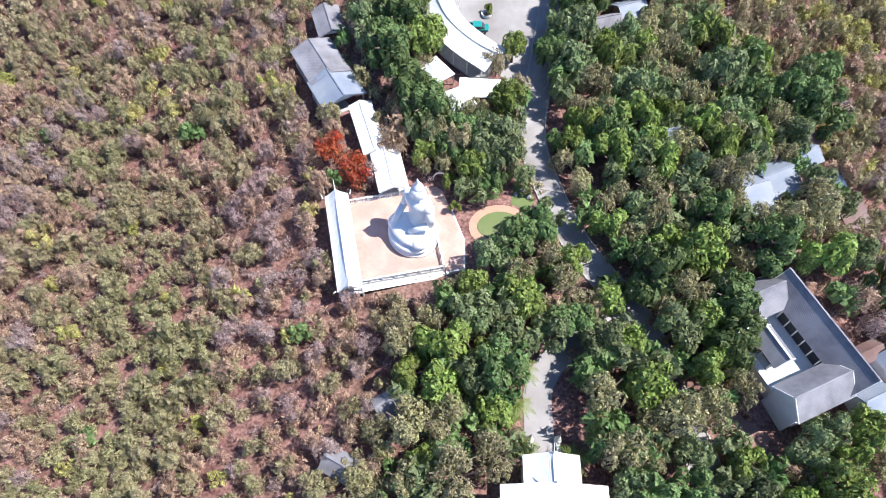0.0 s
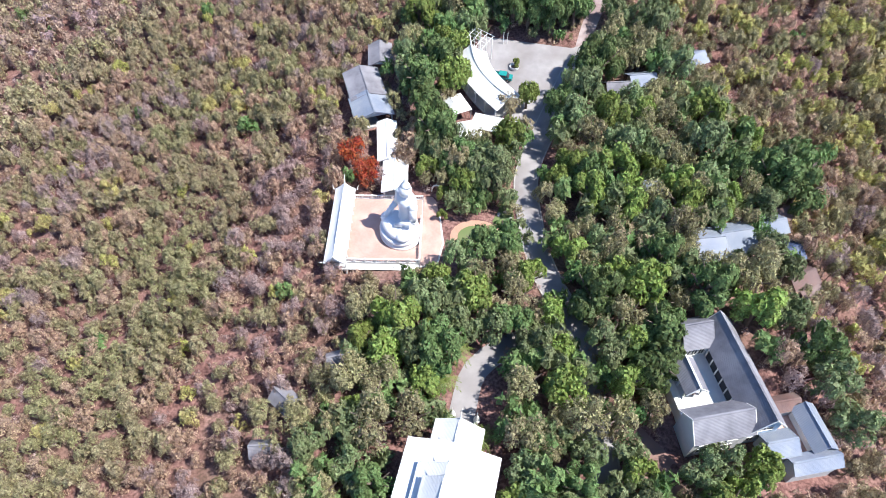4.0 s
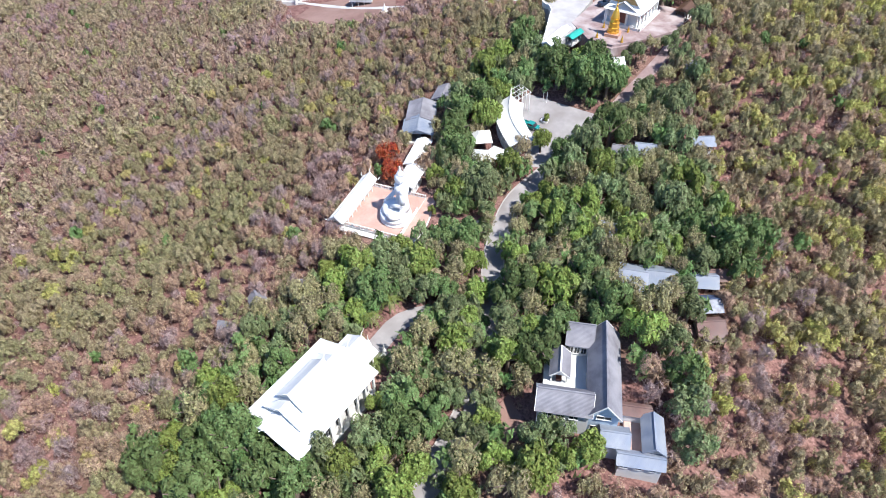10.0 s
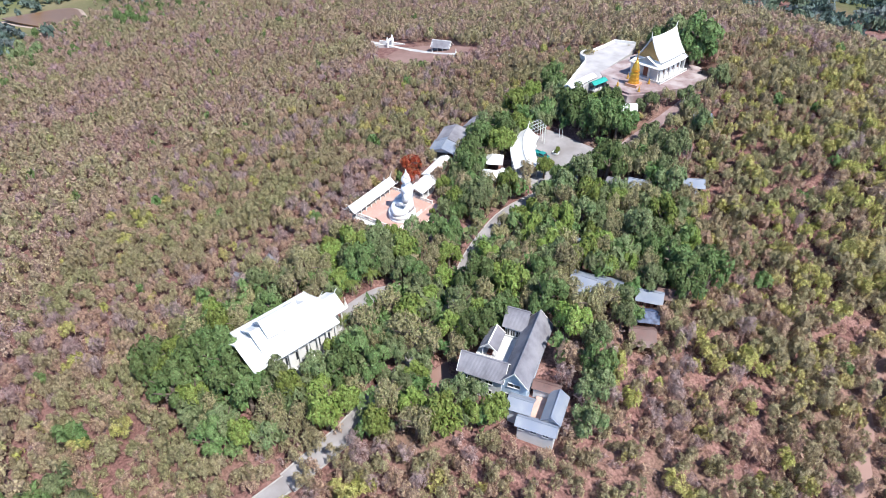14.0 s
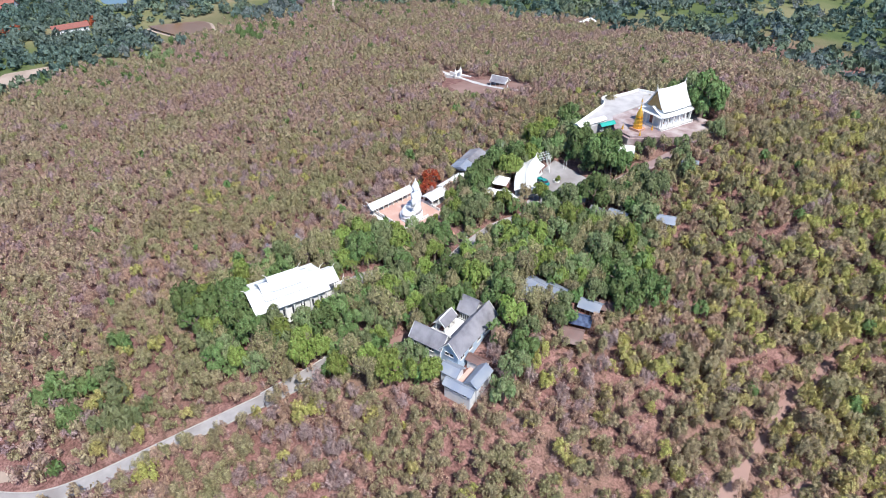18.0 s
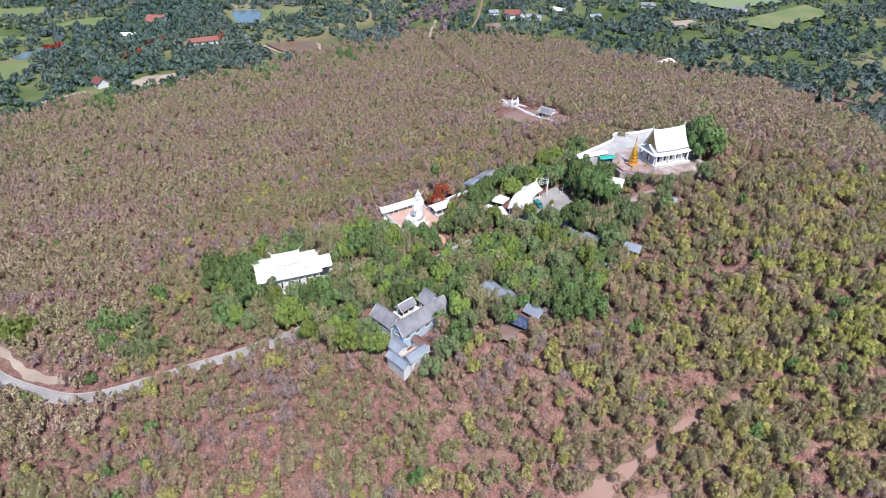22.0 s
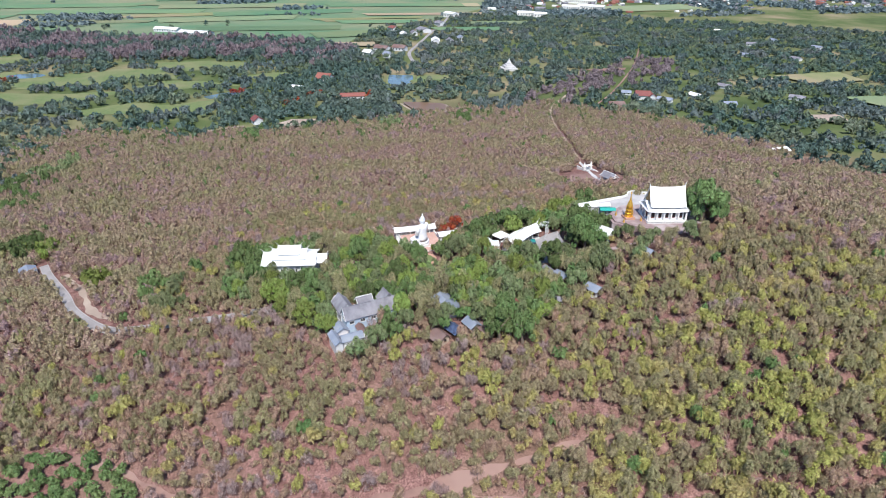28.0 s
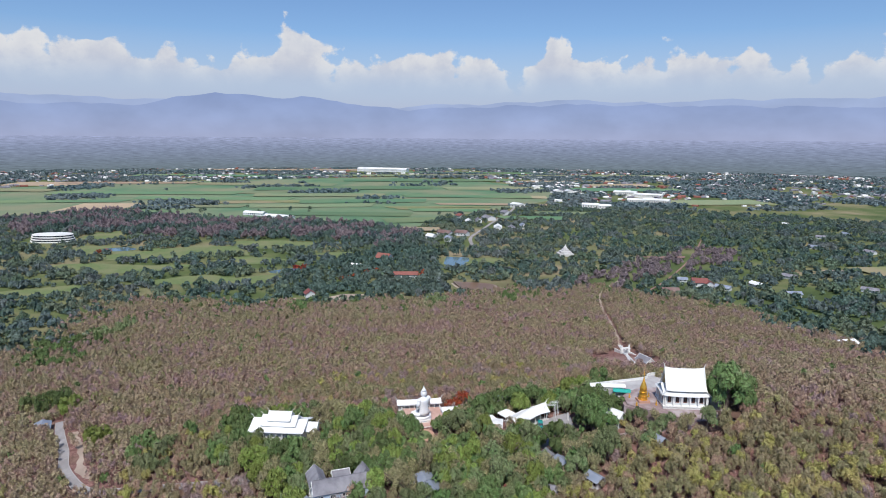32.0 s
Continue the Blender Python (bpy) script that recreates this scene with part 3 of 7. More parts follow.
def balustrade(parent, x0, y0, x1, y1, z, h=0.9, material=WHITE, post=2.0):
    d = math.hypot(x1 - x0, y1 - y0)
    ux, uy = (x1 - x0) / d, (y1 - y0) / d
    nx, ny = -uy, ux
    def rail(za, zb, t, name):
        o = [(x0 + nx * t, y0 + ny * t), (x1 + nx * t, y1 + ny * t), (x1 - nx * t, y1 - ny * t), (x0 - nx * t, y0 - ny * t)]
        part(name, Shape().prism(o[::-1], z + za, z + zb), material, parent)
    rail(h - 0.12, h, 0.14, "handrail")
    rail(0, 0.16, 0.13, "plinth_rail")
    n = max(1, round(d / post))
    for i in range(n + 1):
        cx, cy = x0 + (x1 - x0) * i / n, y0 + (y1 - y0) * i / n
        part("post", Shape().box(cx - 0.16, cx + 0.16, cy - 0.16, cy + 0.16, z, z + h + 0.1), material, parent)
    sh = Shape()
    for i in range(int(d / 0.4)):
        cx, cy = x0 + ux * (i + 0.5) * 0.4, y0 + uy * (i + 0.5) * 0.4
        sh.lathe([(0.05, z + 0.14), (0.10, z + 0.3), (0.05, z + 0.55), (0.08, z + h - 0.12)], 6, cx, cy)
    tagged(part("balusters", sh, material, parent), "", "", "", "stuff")


TERRACE = pose(-4.1, -0.3, -1.5, 0, 0, 4.5)
terrace = thing("terrace", "raised terrace with pink tiles and white balustrade round a statue", "terrace", TERRACE)
part("floor_slab", Shape().box(-7.2, 6.6, -7.7, 7.7, -0.3, 0.0), PALE_CONCRETE, terrace)
keep_clear((-17, 9.5), (-13.5, -11), (9.5, -11), (10.5, 0), (6.5, 9.5))
part("floor_tiles", Shape().box(-7.0, 6.4, -7.4, 7.4, 0.0, 0.03), PINK_TILE, terrace, "pink sun-bleached floor tiles")
base_wall = Shape()
for x0, x1, y0, y1 in ((-7.2, 6.6, -7.7, -7.45), (-7.2, -6.95, -7.45, 7.7), (6.35, 6.6, -7.45, 7.7), (-6.95, 6.35, 7.45, 7.7)):
    base_wall.box(x0, x1, y0, y1, -4.6, -0.3)
part("base_wall", base_wall, WHITE, terrace, "white painted lower storey wall")
for i in range(6):
    part("opening", Shape().box(-6.4 + 2.2 * i, -4.9 + 2.2 * i, -7.72, -7.66, -2.9, -0.7), DARK, terrace, "dark opening in the lower storey")
for i in range(7):
    part("column", Shape().box(-7.0 + 2.2 * i, -6.7 + 2.2 * i, -8.3, -8.0, -4.4, -0.35), WHITE, terrace)
part("lower_eave", Shape().slab((-7.4, -7.5, -0.32), (6.8, -7.5, -0.32), (6.8, -8.7, -0.75), (-7.4, -8.7, -0.75), 0.12), WHITE_ROOF, terrace)
balustrade(terrace, -7.0, 7.55, 6.4, 7.55, 0.0)
balustrade(terrace, 6.45, -7.4, 6.45, 2.5, 0.0)
balustrade(terrace, -7.0, -7.55, 6.4, -7.55, 0.0)
apron = thing("forecourt", "pink paved forecourt beside the terrace", "terrace", TERRACE)
part("paving", Shape().prism([(6.62, -8.2), (9.4, -8.0), (10.4, -3.0), (9.0, 8.0), (6.62, 8.0)], -3.0, 0.12), PINK_TILE, apron)
part("edging", Shape().prism([(6.62, -8.5), (9.6, -8.25), (10.7, -3.0), (9.3, 8.25), (6.62, 8.3)], -3.0, 0.02), WHITE, apron, "white kerb round the paving")

# the open gallery on the west side of the terrace
gallery = thing("gallery", "long white open gallery with horned white roof beside the statue", "hall", pose(-12.2, -1.5, -2.0, 0, 0, 94.5))
gable_roof(gallery, 16.4, 1.9, 3.6, 2.2, WHITE_ROOF, 0.5, 0.14, 1.35, 0.35, 0.15)
part("back_wall", Shape().box(-8.2, 8.2, 1.55, 1.75, -3.6, 2.35), WHITE, gallery)
part("gallery_floor", Shape().box(-8.3, 8.3, -1.9, 1.9, -0.35, 0.0), PALE_CONCRETE, gallery)
for i in range(9):
    part("column", Shape().lathe([(0.2, 0), (0.2, 0.15), (0.13, 0.2), (0.12, 2.1), (0.2, 2.25), (0.2, 2.35)], 10, -8.0 + 2.0 * i, -1.7), WHITE, gallery)
part("beam", Shape().box(-8.3, 8.3, -1.85, -1.55, 2.2, 2.5), WHITE, gallery)
for e in (-1, 1):
    g_end = Shape()
    gable_wall(g_end, e * 8.1, 1.75, 2.2, 2.3, 3.5)
    part("gable_panel", g_end, WHITE, gallery)
    finial(gallery, e * 8.8, 3.95, 1.3, e, WHITE)
    for s in (-1, 1):
        part("corner_horn", Shape().tube((e * 8.6, s * 2.15, 2.3), (e * 9.2, s * 2.5, 3.0), 0.12, 0.02, 6), WHITE, gallery)
part("base_wall", Shape().box(-8.3, 8.3, -1.9, -1.6, -3.4, -0.35), WHITE, gallery)


def statue():
    """A plain seated figure, looking along +x, on a lotus seat; the torso stands over the origin."""
    s = Shape()
    s.lathe([(4.2, 0), (4.2, 0.5), (3.8, 0.6), (3.8, 0.9), (4.05, 1.2), (4.15, 1.45), (3.8, 1.75)], 28, 1.7, 0, 0.86, 1.0)
    s.ball((1.9, 0, 2.5), 1.0, 20, 10, (2.7, 4.0, 1.0))
    for e in (-1, 1):
        s.ball((2.4, 2.7 * e, 2.6), 1.0, 14, 8, (1.6, 1.35, 0.95))
        s.tube((0.05, 2.25 * e, 8.3), (0.5, 2.85 * e, 5.4), 0.74, 0.6, 12)
        s.ball((0.05, 2.2 * e, 8.3), 0.86, 14, 8)
        s.ball((0.5, 2.85 * e, 5.4), 0.62, 12, 7)
        s.ball((0.3, 1.12 * e, 10.3), 0.26, 8, 6, (0.6, 0.5, 2.3))
    s.tube((0.5, 2.85, 5.4), (2.9, 0.6, 3.7), 0.6, 0.42, 12)
    s.tube((0.5, -2.85, 5.4), (3.3, -2.6, 3.3), 0.6, 0.42, 12)
    s.lathe([(2.3, 2.4), (2.1, 3.6), (1.85, 5.0), (2.0, 6.6), (2.3, 7.9), (2.1, 8.7), (1.2, 9.15), (0.75, 9.35), (0.72, 9.8)], 22, 0.0, 0, 0.72, 1.0)
    s.ball((0.2, 0, 10.65), 1.22, 18, 12, (1.0, 0.98, 1.15))
    s.lathe([(0.95, 11.5), (0.8, 11.95), (0.6, 12.3), (0.34, 12.6), (0.24, 12.8), (0.27, 13.0), (0.16, 13.3), (0.05, 13.75)], 14, 0.1)
    return s


st = link("seated_statue", statue(), STATUE_WHITE, True)
st.matrix_basis = pose(0.0, 0.0, -1.47, 0, 0, 218)
tagged(st, "large white seated statue on a round lotus seat", "statue")
arch = thing("garden_arch", "white hoop arch over a green bed beside the terrace", "arch", pose(4.6, 9.2, -1.6, 0, 0, -25))
hoop = Shape()
for i in range(10):
    a, b = math.pi * i / 10, math.pi * (i + 1) / 10
    hoop.tube((1.6 * math.cos(a), 0, 2.6 * math.sin(a)), (1.6 * math.cos(b), 0, 2.6 * math.sin(b)), 0.16, 0.16, 7)
part("hoop", hoop, WHITE, arch)

# ---- covered walks and grey halls north-west of the terrace ----
def open_shed(name, label, cat, m, L, W, eave, ridge, roof_mat, post_mat=WHITE, wall_mat=None, base=-1.5, posts=4, power=1.0, walls=(), flare=0.0, trim=None, over=0.4):
    t = thing(name, label, cat, m)
    gable_roof(t, L, W / 2, ridge, eave, roof_mat, over, 0.14, power, flare, trim=trim)
    for i in range(posts):
        for s in (-1, 1):
            x = -L / 2 + 0.3 + (L - 0.6) * i / max(1, posts - 1)
            part("post", Shape().box(x - 0.12, x + 0.12, s * (W / 2 - 0.5) - 0.12, s * (W / 2 - 0.5) + 0.12, base, eave + 0.1), post_mat, t)
    part("floor_slab", Shape().box(-L / 2, L / 2, -W / 2 + 0.3, W / 2 - 0.3, base - 0.4, base + 0.1), PALE_CONCRETE, t)
    for e in (-1, 1):
        sh = Shape()
        k = len(sh.v)
        x = e * (L / 2)
        sh.v += [(x - 0.05, -W / 2 + 0.3, eave), (x - 0.05, W / 2 - 0.3, eave), (x - 0.05, 0, ridge - 0.15), (x + 0.05, -W / 2 + 0.3, eave), (x + 0.05, W / 2 - 0.3, eave), (x + 0.05, 0, ridge - 0.15)]
        sh.f += [(2, 1, 0), (3, 4, 5), (0, 3, 5, 2), (1, 2, 5, 4), (0, 1, 4, 3)]
        part("gable_panel", sh, wall_mat or post_mat, t)
    for x0, x1, y0, y1 in walls:
        part("wall", Shape().box(x0, x1, y0, y1, base, eave + 0.05), wall_mat or post_mat, t)
    return t


open_shed("covered_walk", "white-roofed open walkway beside the terrace", "walkway", pose(-4.0, 11.4, 0, 0, 0, 96), 8.2, 5.0, 0.9, 1.7, WHITE_ROOF, base=-1.7)
keep_clear((-7, 6), (-1, 6), (-1, 16), (-7, 16))
open_shed("covered_walk", "white-roofed open walkway leading to the grey halls", "walkway", pose(-6.9, 20.6, 0, 0, 0, 100), 10.6, 4.2, 0.9, 1.7, WHITE_ROOF, base=-1.6, posts=5)
keep_clear((-9.5, 15), (-4.5, 15), (-5.5, 26.5), (-10.5, 26.5))
open_shed("grey_hall", "blue-grey metal-roofed open hall among trees", "hall", pose(-11.8, 30.2, 0, 0, 0, 112), 6.4, 8.4, 1.3, 2.9, BLUE_ROOF, WHITE, WALL, -1.6, 4, walls=((-3.0, 3.0, 3.6, 3.75),))
open_shed("grey_hall", "weathered grey sheet-roofed hall with a skylight", "hall", pose(-14.4, 37.2, 0, 0, 0, 112), 9.0, 8.0, 1.5, 2.9, GREY_ROOF, WHITE, WALL, -1.6, 5, walls=((-4.2, 4.2, 3.4, 3.55),))
open_shed("grey_hall", "small weathered grey hall under tall trees", "hall", pose(-12.5, 47.0, 0, 0, 0, 100), 7.0, 5.5, 2.2, 3.4, GREY_ROOF, WHITE, WALL, -1.0, 4)
keep_clear((-7, 26), (-16, 25), (-20, 32), (-19, 42), (-15, 51), (-9.5, 51), (-11, 42), (-9, 35))

# ---- long curved pavilion by the parking ground, white canopies ----
pavilion = thing("pavilion", "long curved white-roofed pavilion with horned ridge beside the parking ground", "pavilion", pose(0, 0, 0))
spine = bent(((17.0, 30.4), (12.7, 35.0), (9.4, 39.8), (7.9, 44.6)), 0.9)
tang = np.gradient(spine, axis=0)
tang /= np.linalg.norm(tang, axis=1)[:, None]
pn = np.stack([-tang[:, 1], tang[:, 0]], 1)
steps = np.linspace(0, 1, len(spine))
ridge_z = 5.6 + 2.4 * steps ** 1.8 + 0.5 * (1 - steps) ** 6
eave_z = 4.2 + 1.6 * steps
for side, label in ((-1, "east slope facing the parking ground"), (1, "west slope facing the canopies")):
    sh = Shape()
    m = 7
    for low in (0, 1):
        for p, q, rz, ez in zip(spine, pn, ridge_z, eave_z):
            for j in range(m):
                u = j / (m - 1)
                x, y = p + q * side * 3.5 * u
                sh.v.append((x, y, ez + (rz - ez) * (1 - u) ** 1.5 - low * 0.16))
    size = len(spine) * m
    for i in range(len(spine) - 1):
        for j in range(m - 1):
            a = i * m + j
            quad = (a, a + 1, a + m + 1, a + m)
            quad = quad if side > 0 else quad[::-1]
            sh.f += [quad[::-1], tuple(size + v for v in quad)]
        a = i * m + m - 1
        sh.f.append((a, a + m, size + a + m, size + a))
    for i in (0, len(spine) - 1):
        for j in range(m - 1):
            a = i * m + j
            sh.f.append((a, a + 1, size + a + 1, size + a))
    part("roof_slope", sh, WHITE_ROOF, pavilion)
cap = Shape()
for i in range(len(spine) - 1):
    cap.tube((*spine[i], ridge_z[i] + 0.05), (*spine[i + 1], ridge_z[i + 1] + 0.05), 0.16, 0.16, 6)
part("ridge_cap", cap, WHITE, pavilion)
for i, h in ((0, 1.0), (len(spine) - 1, 1.6)):
    tx, ty = tang[i] * (-1 if i == 0 else 1)
    sh = Shape()
    pts = [(spine[i][0] + tx * 0.8 * h * s * s, spine[i][1] + ty * 0.8 * h * s * s, ridge_z[i] + h * s) for s in (0, 0.35, 0.7, 1)]
    for k, (p, q) in enumerate(zip(pts, pts[1:])):
        sh.tube(p, q, 0.22 - 0.07 * k, 0.15 - 0.07 * k + 0.01, 6)
    part("ridge_finial", sh, WHITE, pavilion, "white curved horn finial")
for i in range(1, len(spine), 3):
    for side in (-1, 1):
        x, y = spine[i] + pn[i] * side * 2.9
        part("column", Shape().lathe([(0.2, gz(x, y) - 0.3), (0.2, gz(x, y) + 0.5), (0.14, gz(x, y) + 0.55), (0.14, eave_z[i] + 0.25)], 8, x, y), WHITE, pavilion)
for side in (-1, 1):
    gut = Shape()
    for i in range(len(spine) - 1):
        a, b = spine[i] + pn[i] * side * 3.5, spine[i + 1] + pn[i + 1] * side * 3.5
        gut.tube((*a, eave_z[i] - 0.1), (*b, eave_z[i + 1] - 0.1), 0.1, 0.1, 5)
    part("gutter", gut, METAL, pavilion)
floor_o = [tuple(spine[i] + pn[i] * 3.1) for i in range(0, len(spine), 3)] + [tuple(spine[i] - pn[i] * 3.1) for i in range(len(spine) - 1, -1, -3)]
part("floor_slab", Shape().prism(floor_o, lambda x, y: gz(x, y) - 0.6, lambda x, y: gz(x, y) + 0.25), PALE_CONCRETE, pavilion)
keep_clear(*[tuple(spine[i] + pn[i] * 4.2) for i in range(0, len(spine), 3)], *[tuple(spine[i] - pn[i] * 4.2) for i in range(len(spine) - 1, -1, -3)])
frame_deck = thing("roof_frame", "bare white metal roof frame under construction beside the pavilion", "frame", pose(9.4, 46.6, gz(9.4, 46.6) + 1.4, 0, 0, -35))
for i in range(4):
    for j in (-1, 1):
        part("post", Shape().box(-2.4 + 1.6 * i - 0.07, -2.4 + 1.6 * i + 0.07, j * 1.8 - 0.07, j * 1.8 + 0.07, -2.2, 3.4 + 0.5 * (j + 1)), WHITE, frame_deck)
    part("rafter", Shape().tube((-2.4 + 1.6 * i, -2.1, 3.3), (-2.4 + 1.6 * i, 2.1, 4.5), 0.07, 0.07, 5), WHITE, frame_deck)
for j in range(6):
    y = -2.0 + 0.8 * j
    part("purlin", Shape().tube((-2.8, y, 3.42 + 0.286 * (y + 2.1)), (2.8, y, 3.42 + 0.286 * (y + 2.1)), 0.05, 0.05, 5), WHITE, frame_deck)
keep_clear((6, 44), (10, 43), (13, 48), (8, 50))


def canopy(label, m, a, b, eave, top, base):
    """A hipped white canopy on posts."""
    t = thing("canopy", label, "canopy", m, "white canopies")
    for i in range(4):
        c = [(-a, -b), (a, -b), (a, b), (-a, b)]
        (x0, y0), (x1, y1) = c[i], c[(i + 1) % 4]
        r = 0.25
        part("roof_panel", Shape().slab((x0, y0, eave), (x1, y1, eave), (x1 * r, y1 * r, top), (x0 * r, y0 * r, top), 0.08), WHITE_ROOF, t)
        part("post", Shape().box(x0 * 0.92 - 0.08, x0 * 0.92 + 0.08, y0 * 0.92 - 0.08, y0 * 0.92 + 0.08, base, eave + 0.12), METAL, t)
    part("top_cap", Shape().box(-a * 0.25, a * 0.25, -b * 0.25, b * 0.25, top - 0.06, top + 0.06), WHITE_ROOF, t)
    return t


canopy("square white canopy with a small raised top", pose(5.8, 30.6, 0, 0, 0, 30), 2.6, 2.9, 3.0, 4.4, -0.4)
canopy("broad white canopy beside the concrete lane", pose(14.2, 25.4, 0, 0, 0, -12), 4.6, 2.3, 2.9, 3.9, -0.5)
canopy("white canopy under a large tree", pose(9.2, 23.6, 0, 0, 0, 20), 2.4, 2.6, 2.7, 3.8, -0.5)
keep_clear((2.5, 29), (9, 20), (20, 23), (20, 28), (12, 30), (6, 35))

# ---- big white tiered hall ----
WHITE_HALL = pose(10.7, -51.2, -3.4, 0, 0, 82)
white_hall = thing("white_hall", "large white hall with tiered white roof and horned ridges", "hall", WHITE_HALL)
part("wall", Shape().box(-8.6, 8.6, -5.4, 5.4, 0.0, 6.3), WHITE, white_hall)
part("plinth", Shape().box(-9.4, 9.4, -6.3, 6.3, -3.4, 0.5), WHITE, white_hall)
gable_roof(white_hall, 18.4, 6.6, 8.6, 6.4, WHITE_ROOF, 0.5, 0.2, 1.2, 0.2, 0.1, trim=WHITE)
for length, half, ridge, eave in ((12.0, 4.2, 10.0, 7.7), (7.6, 3.0, 11.4, 9.1)):
    gable_roof(white_hall, length, half, ridge, eave, WHITE_ROOF, 0.3, 0.18, 1.15, 0.25, 0.1, trim=WHITE)
    for e in (-1, 1):
        part("tier_wall", gable_wall(Shape(), e * (length / 2 - 0.1), half - 0.5, 7.0, eave + 0.1, ridge - 0.3, 0.2), WALL, white_hall)
    for e in (-1, 1):
        part("tier_side_wall", Shape().box(-length / 2 + 0.1, length / 2 - 0.1, e * (half - 0.45) - 0.1, e * (half - 0.45) + 0.1, 7.0, eave + 0.1), WALL, white_hall)
        part("gable_opening", Shape().prism([(e * (length / 2) - 0.04, -0.9), (e * (length / 2) + 0.04, -0.9), (e * (length / 2) + 0.04, 0.9), (e * (length / 2) - 0.04, 0.9)], eave - 0.8, eave + 0.2), DARK, white_hall, "dark gable opening")
        finial(white_hall, e * (length / 2 + 0.4), ridge + 0.2, 1.2, e, WHITE)
for e in (-1, 1):
    part("gable_panel", gable_wall(Shape(), e * 8.5, 5.3, 6.0, 6.3, 8.3, 0.2), WHITE, white_hall)
for e in (-1, 1):
    finial(white_hall, e * 9.7, 8.8, 1.3, e, WHITE)
for i in range(7):
    for s, face in ((-1, "-y"), (1, "y")):
        window(white_hall, -7.2 + 2.4 * i, s * 5.4, 3.4, 1.2, 2.4, face)
for i in range(9):
    for s in (-1, 1):
        part("column", Shape().box(-8.8 + 2.2 * i - 0.2, -8.8 + 2.2 * i + 0.2, s * 6.0 - 0.2, s * 6.0 + 0.2, 0.4, 6.5), WHITE, white_hall)
# dark strip hung under each end eave in place of its shade
for e in (-1, 1):
    part("eave_shadow_gap", Shape().box(e * 9.0 - 0.08, e * 9.0 + 0.08, -5.2, 5.2, 5.4, 6.2), DARK, white_hall, "dark strip standing in for shade below the end eave")
front = thing("hall_porch", "white gabled porch on columns before the white hall", "porch", WHITE_HALL @ pose(11.2, 0, 0))
gable_roof(front, 3.6, 3.6, 7.8, 5.8, WHITE_ROOF, 0.4, 0.18, 1.2, 0.2, 0.1, trim=WHITE)
part("porch_deck", Shape().box(-1.8, 1.9, -3.2, 3.2, -2.6, 0.5), PALE_CONCRETE, front)
part("gable_panel", gable_wall(Shape(), 1.7, 2.9, 5.3, 5.6, 7.4, 0.2), WHITE, front)
for i in range(4):
    part("column", Shape().lathe([(0.3, 0.5), (0.3, 0.8), (0.2, 0.9), (0.18, 5.0), (0.3, 5.3), (0.3, 5.7)], 10, 1.5, -2.7 + 1.8 * i), WHITE, front)
finial(front, 2.1, 7.9, 1.2, 1, WHITE)
porch = thing("porch_stair", "white stair with flanking walls before the white hall", "stair", WHITE_HALL)
for i in range(12):
    part("step", Shape().box(13.1 + 0.3 * i, 13.4 + 0.3 * i, -1.6, 1.6, -2.4, 0.5 - 0.18 * i), PALE_CONCRETE, porch)
for s in (-1, 1):
    part("cheek_wall", Shape().box(13.1, 16.5, s * 1.9 - 0.25, s * 1.9 + 0.25, -2.4, 0.9), WHITE, porch)
    part("gate_pillar", Shape().lathe([(0.4, -2.4), (0.4, 0.6), (0.55, 0.7), (0.3, 1.1), (0.36, 1.5), (0.12, 2.2), (0.03, 3.4)], 10, 16.8, s * 1.9), WHITE, porch)
keep_clear((9, -38), (18, -38), (20, -27), (19, -20.5), (12, -22), (10.8, -27))
keep_clear((0.5, -61), (14, -63), (21, -52), (20, -39), (14, -36), (4, -38.5))

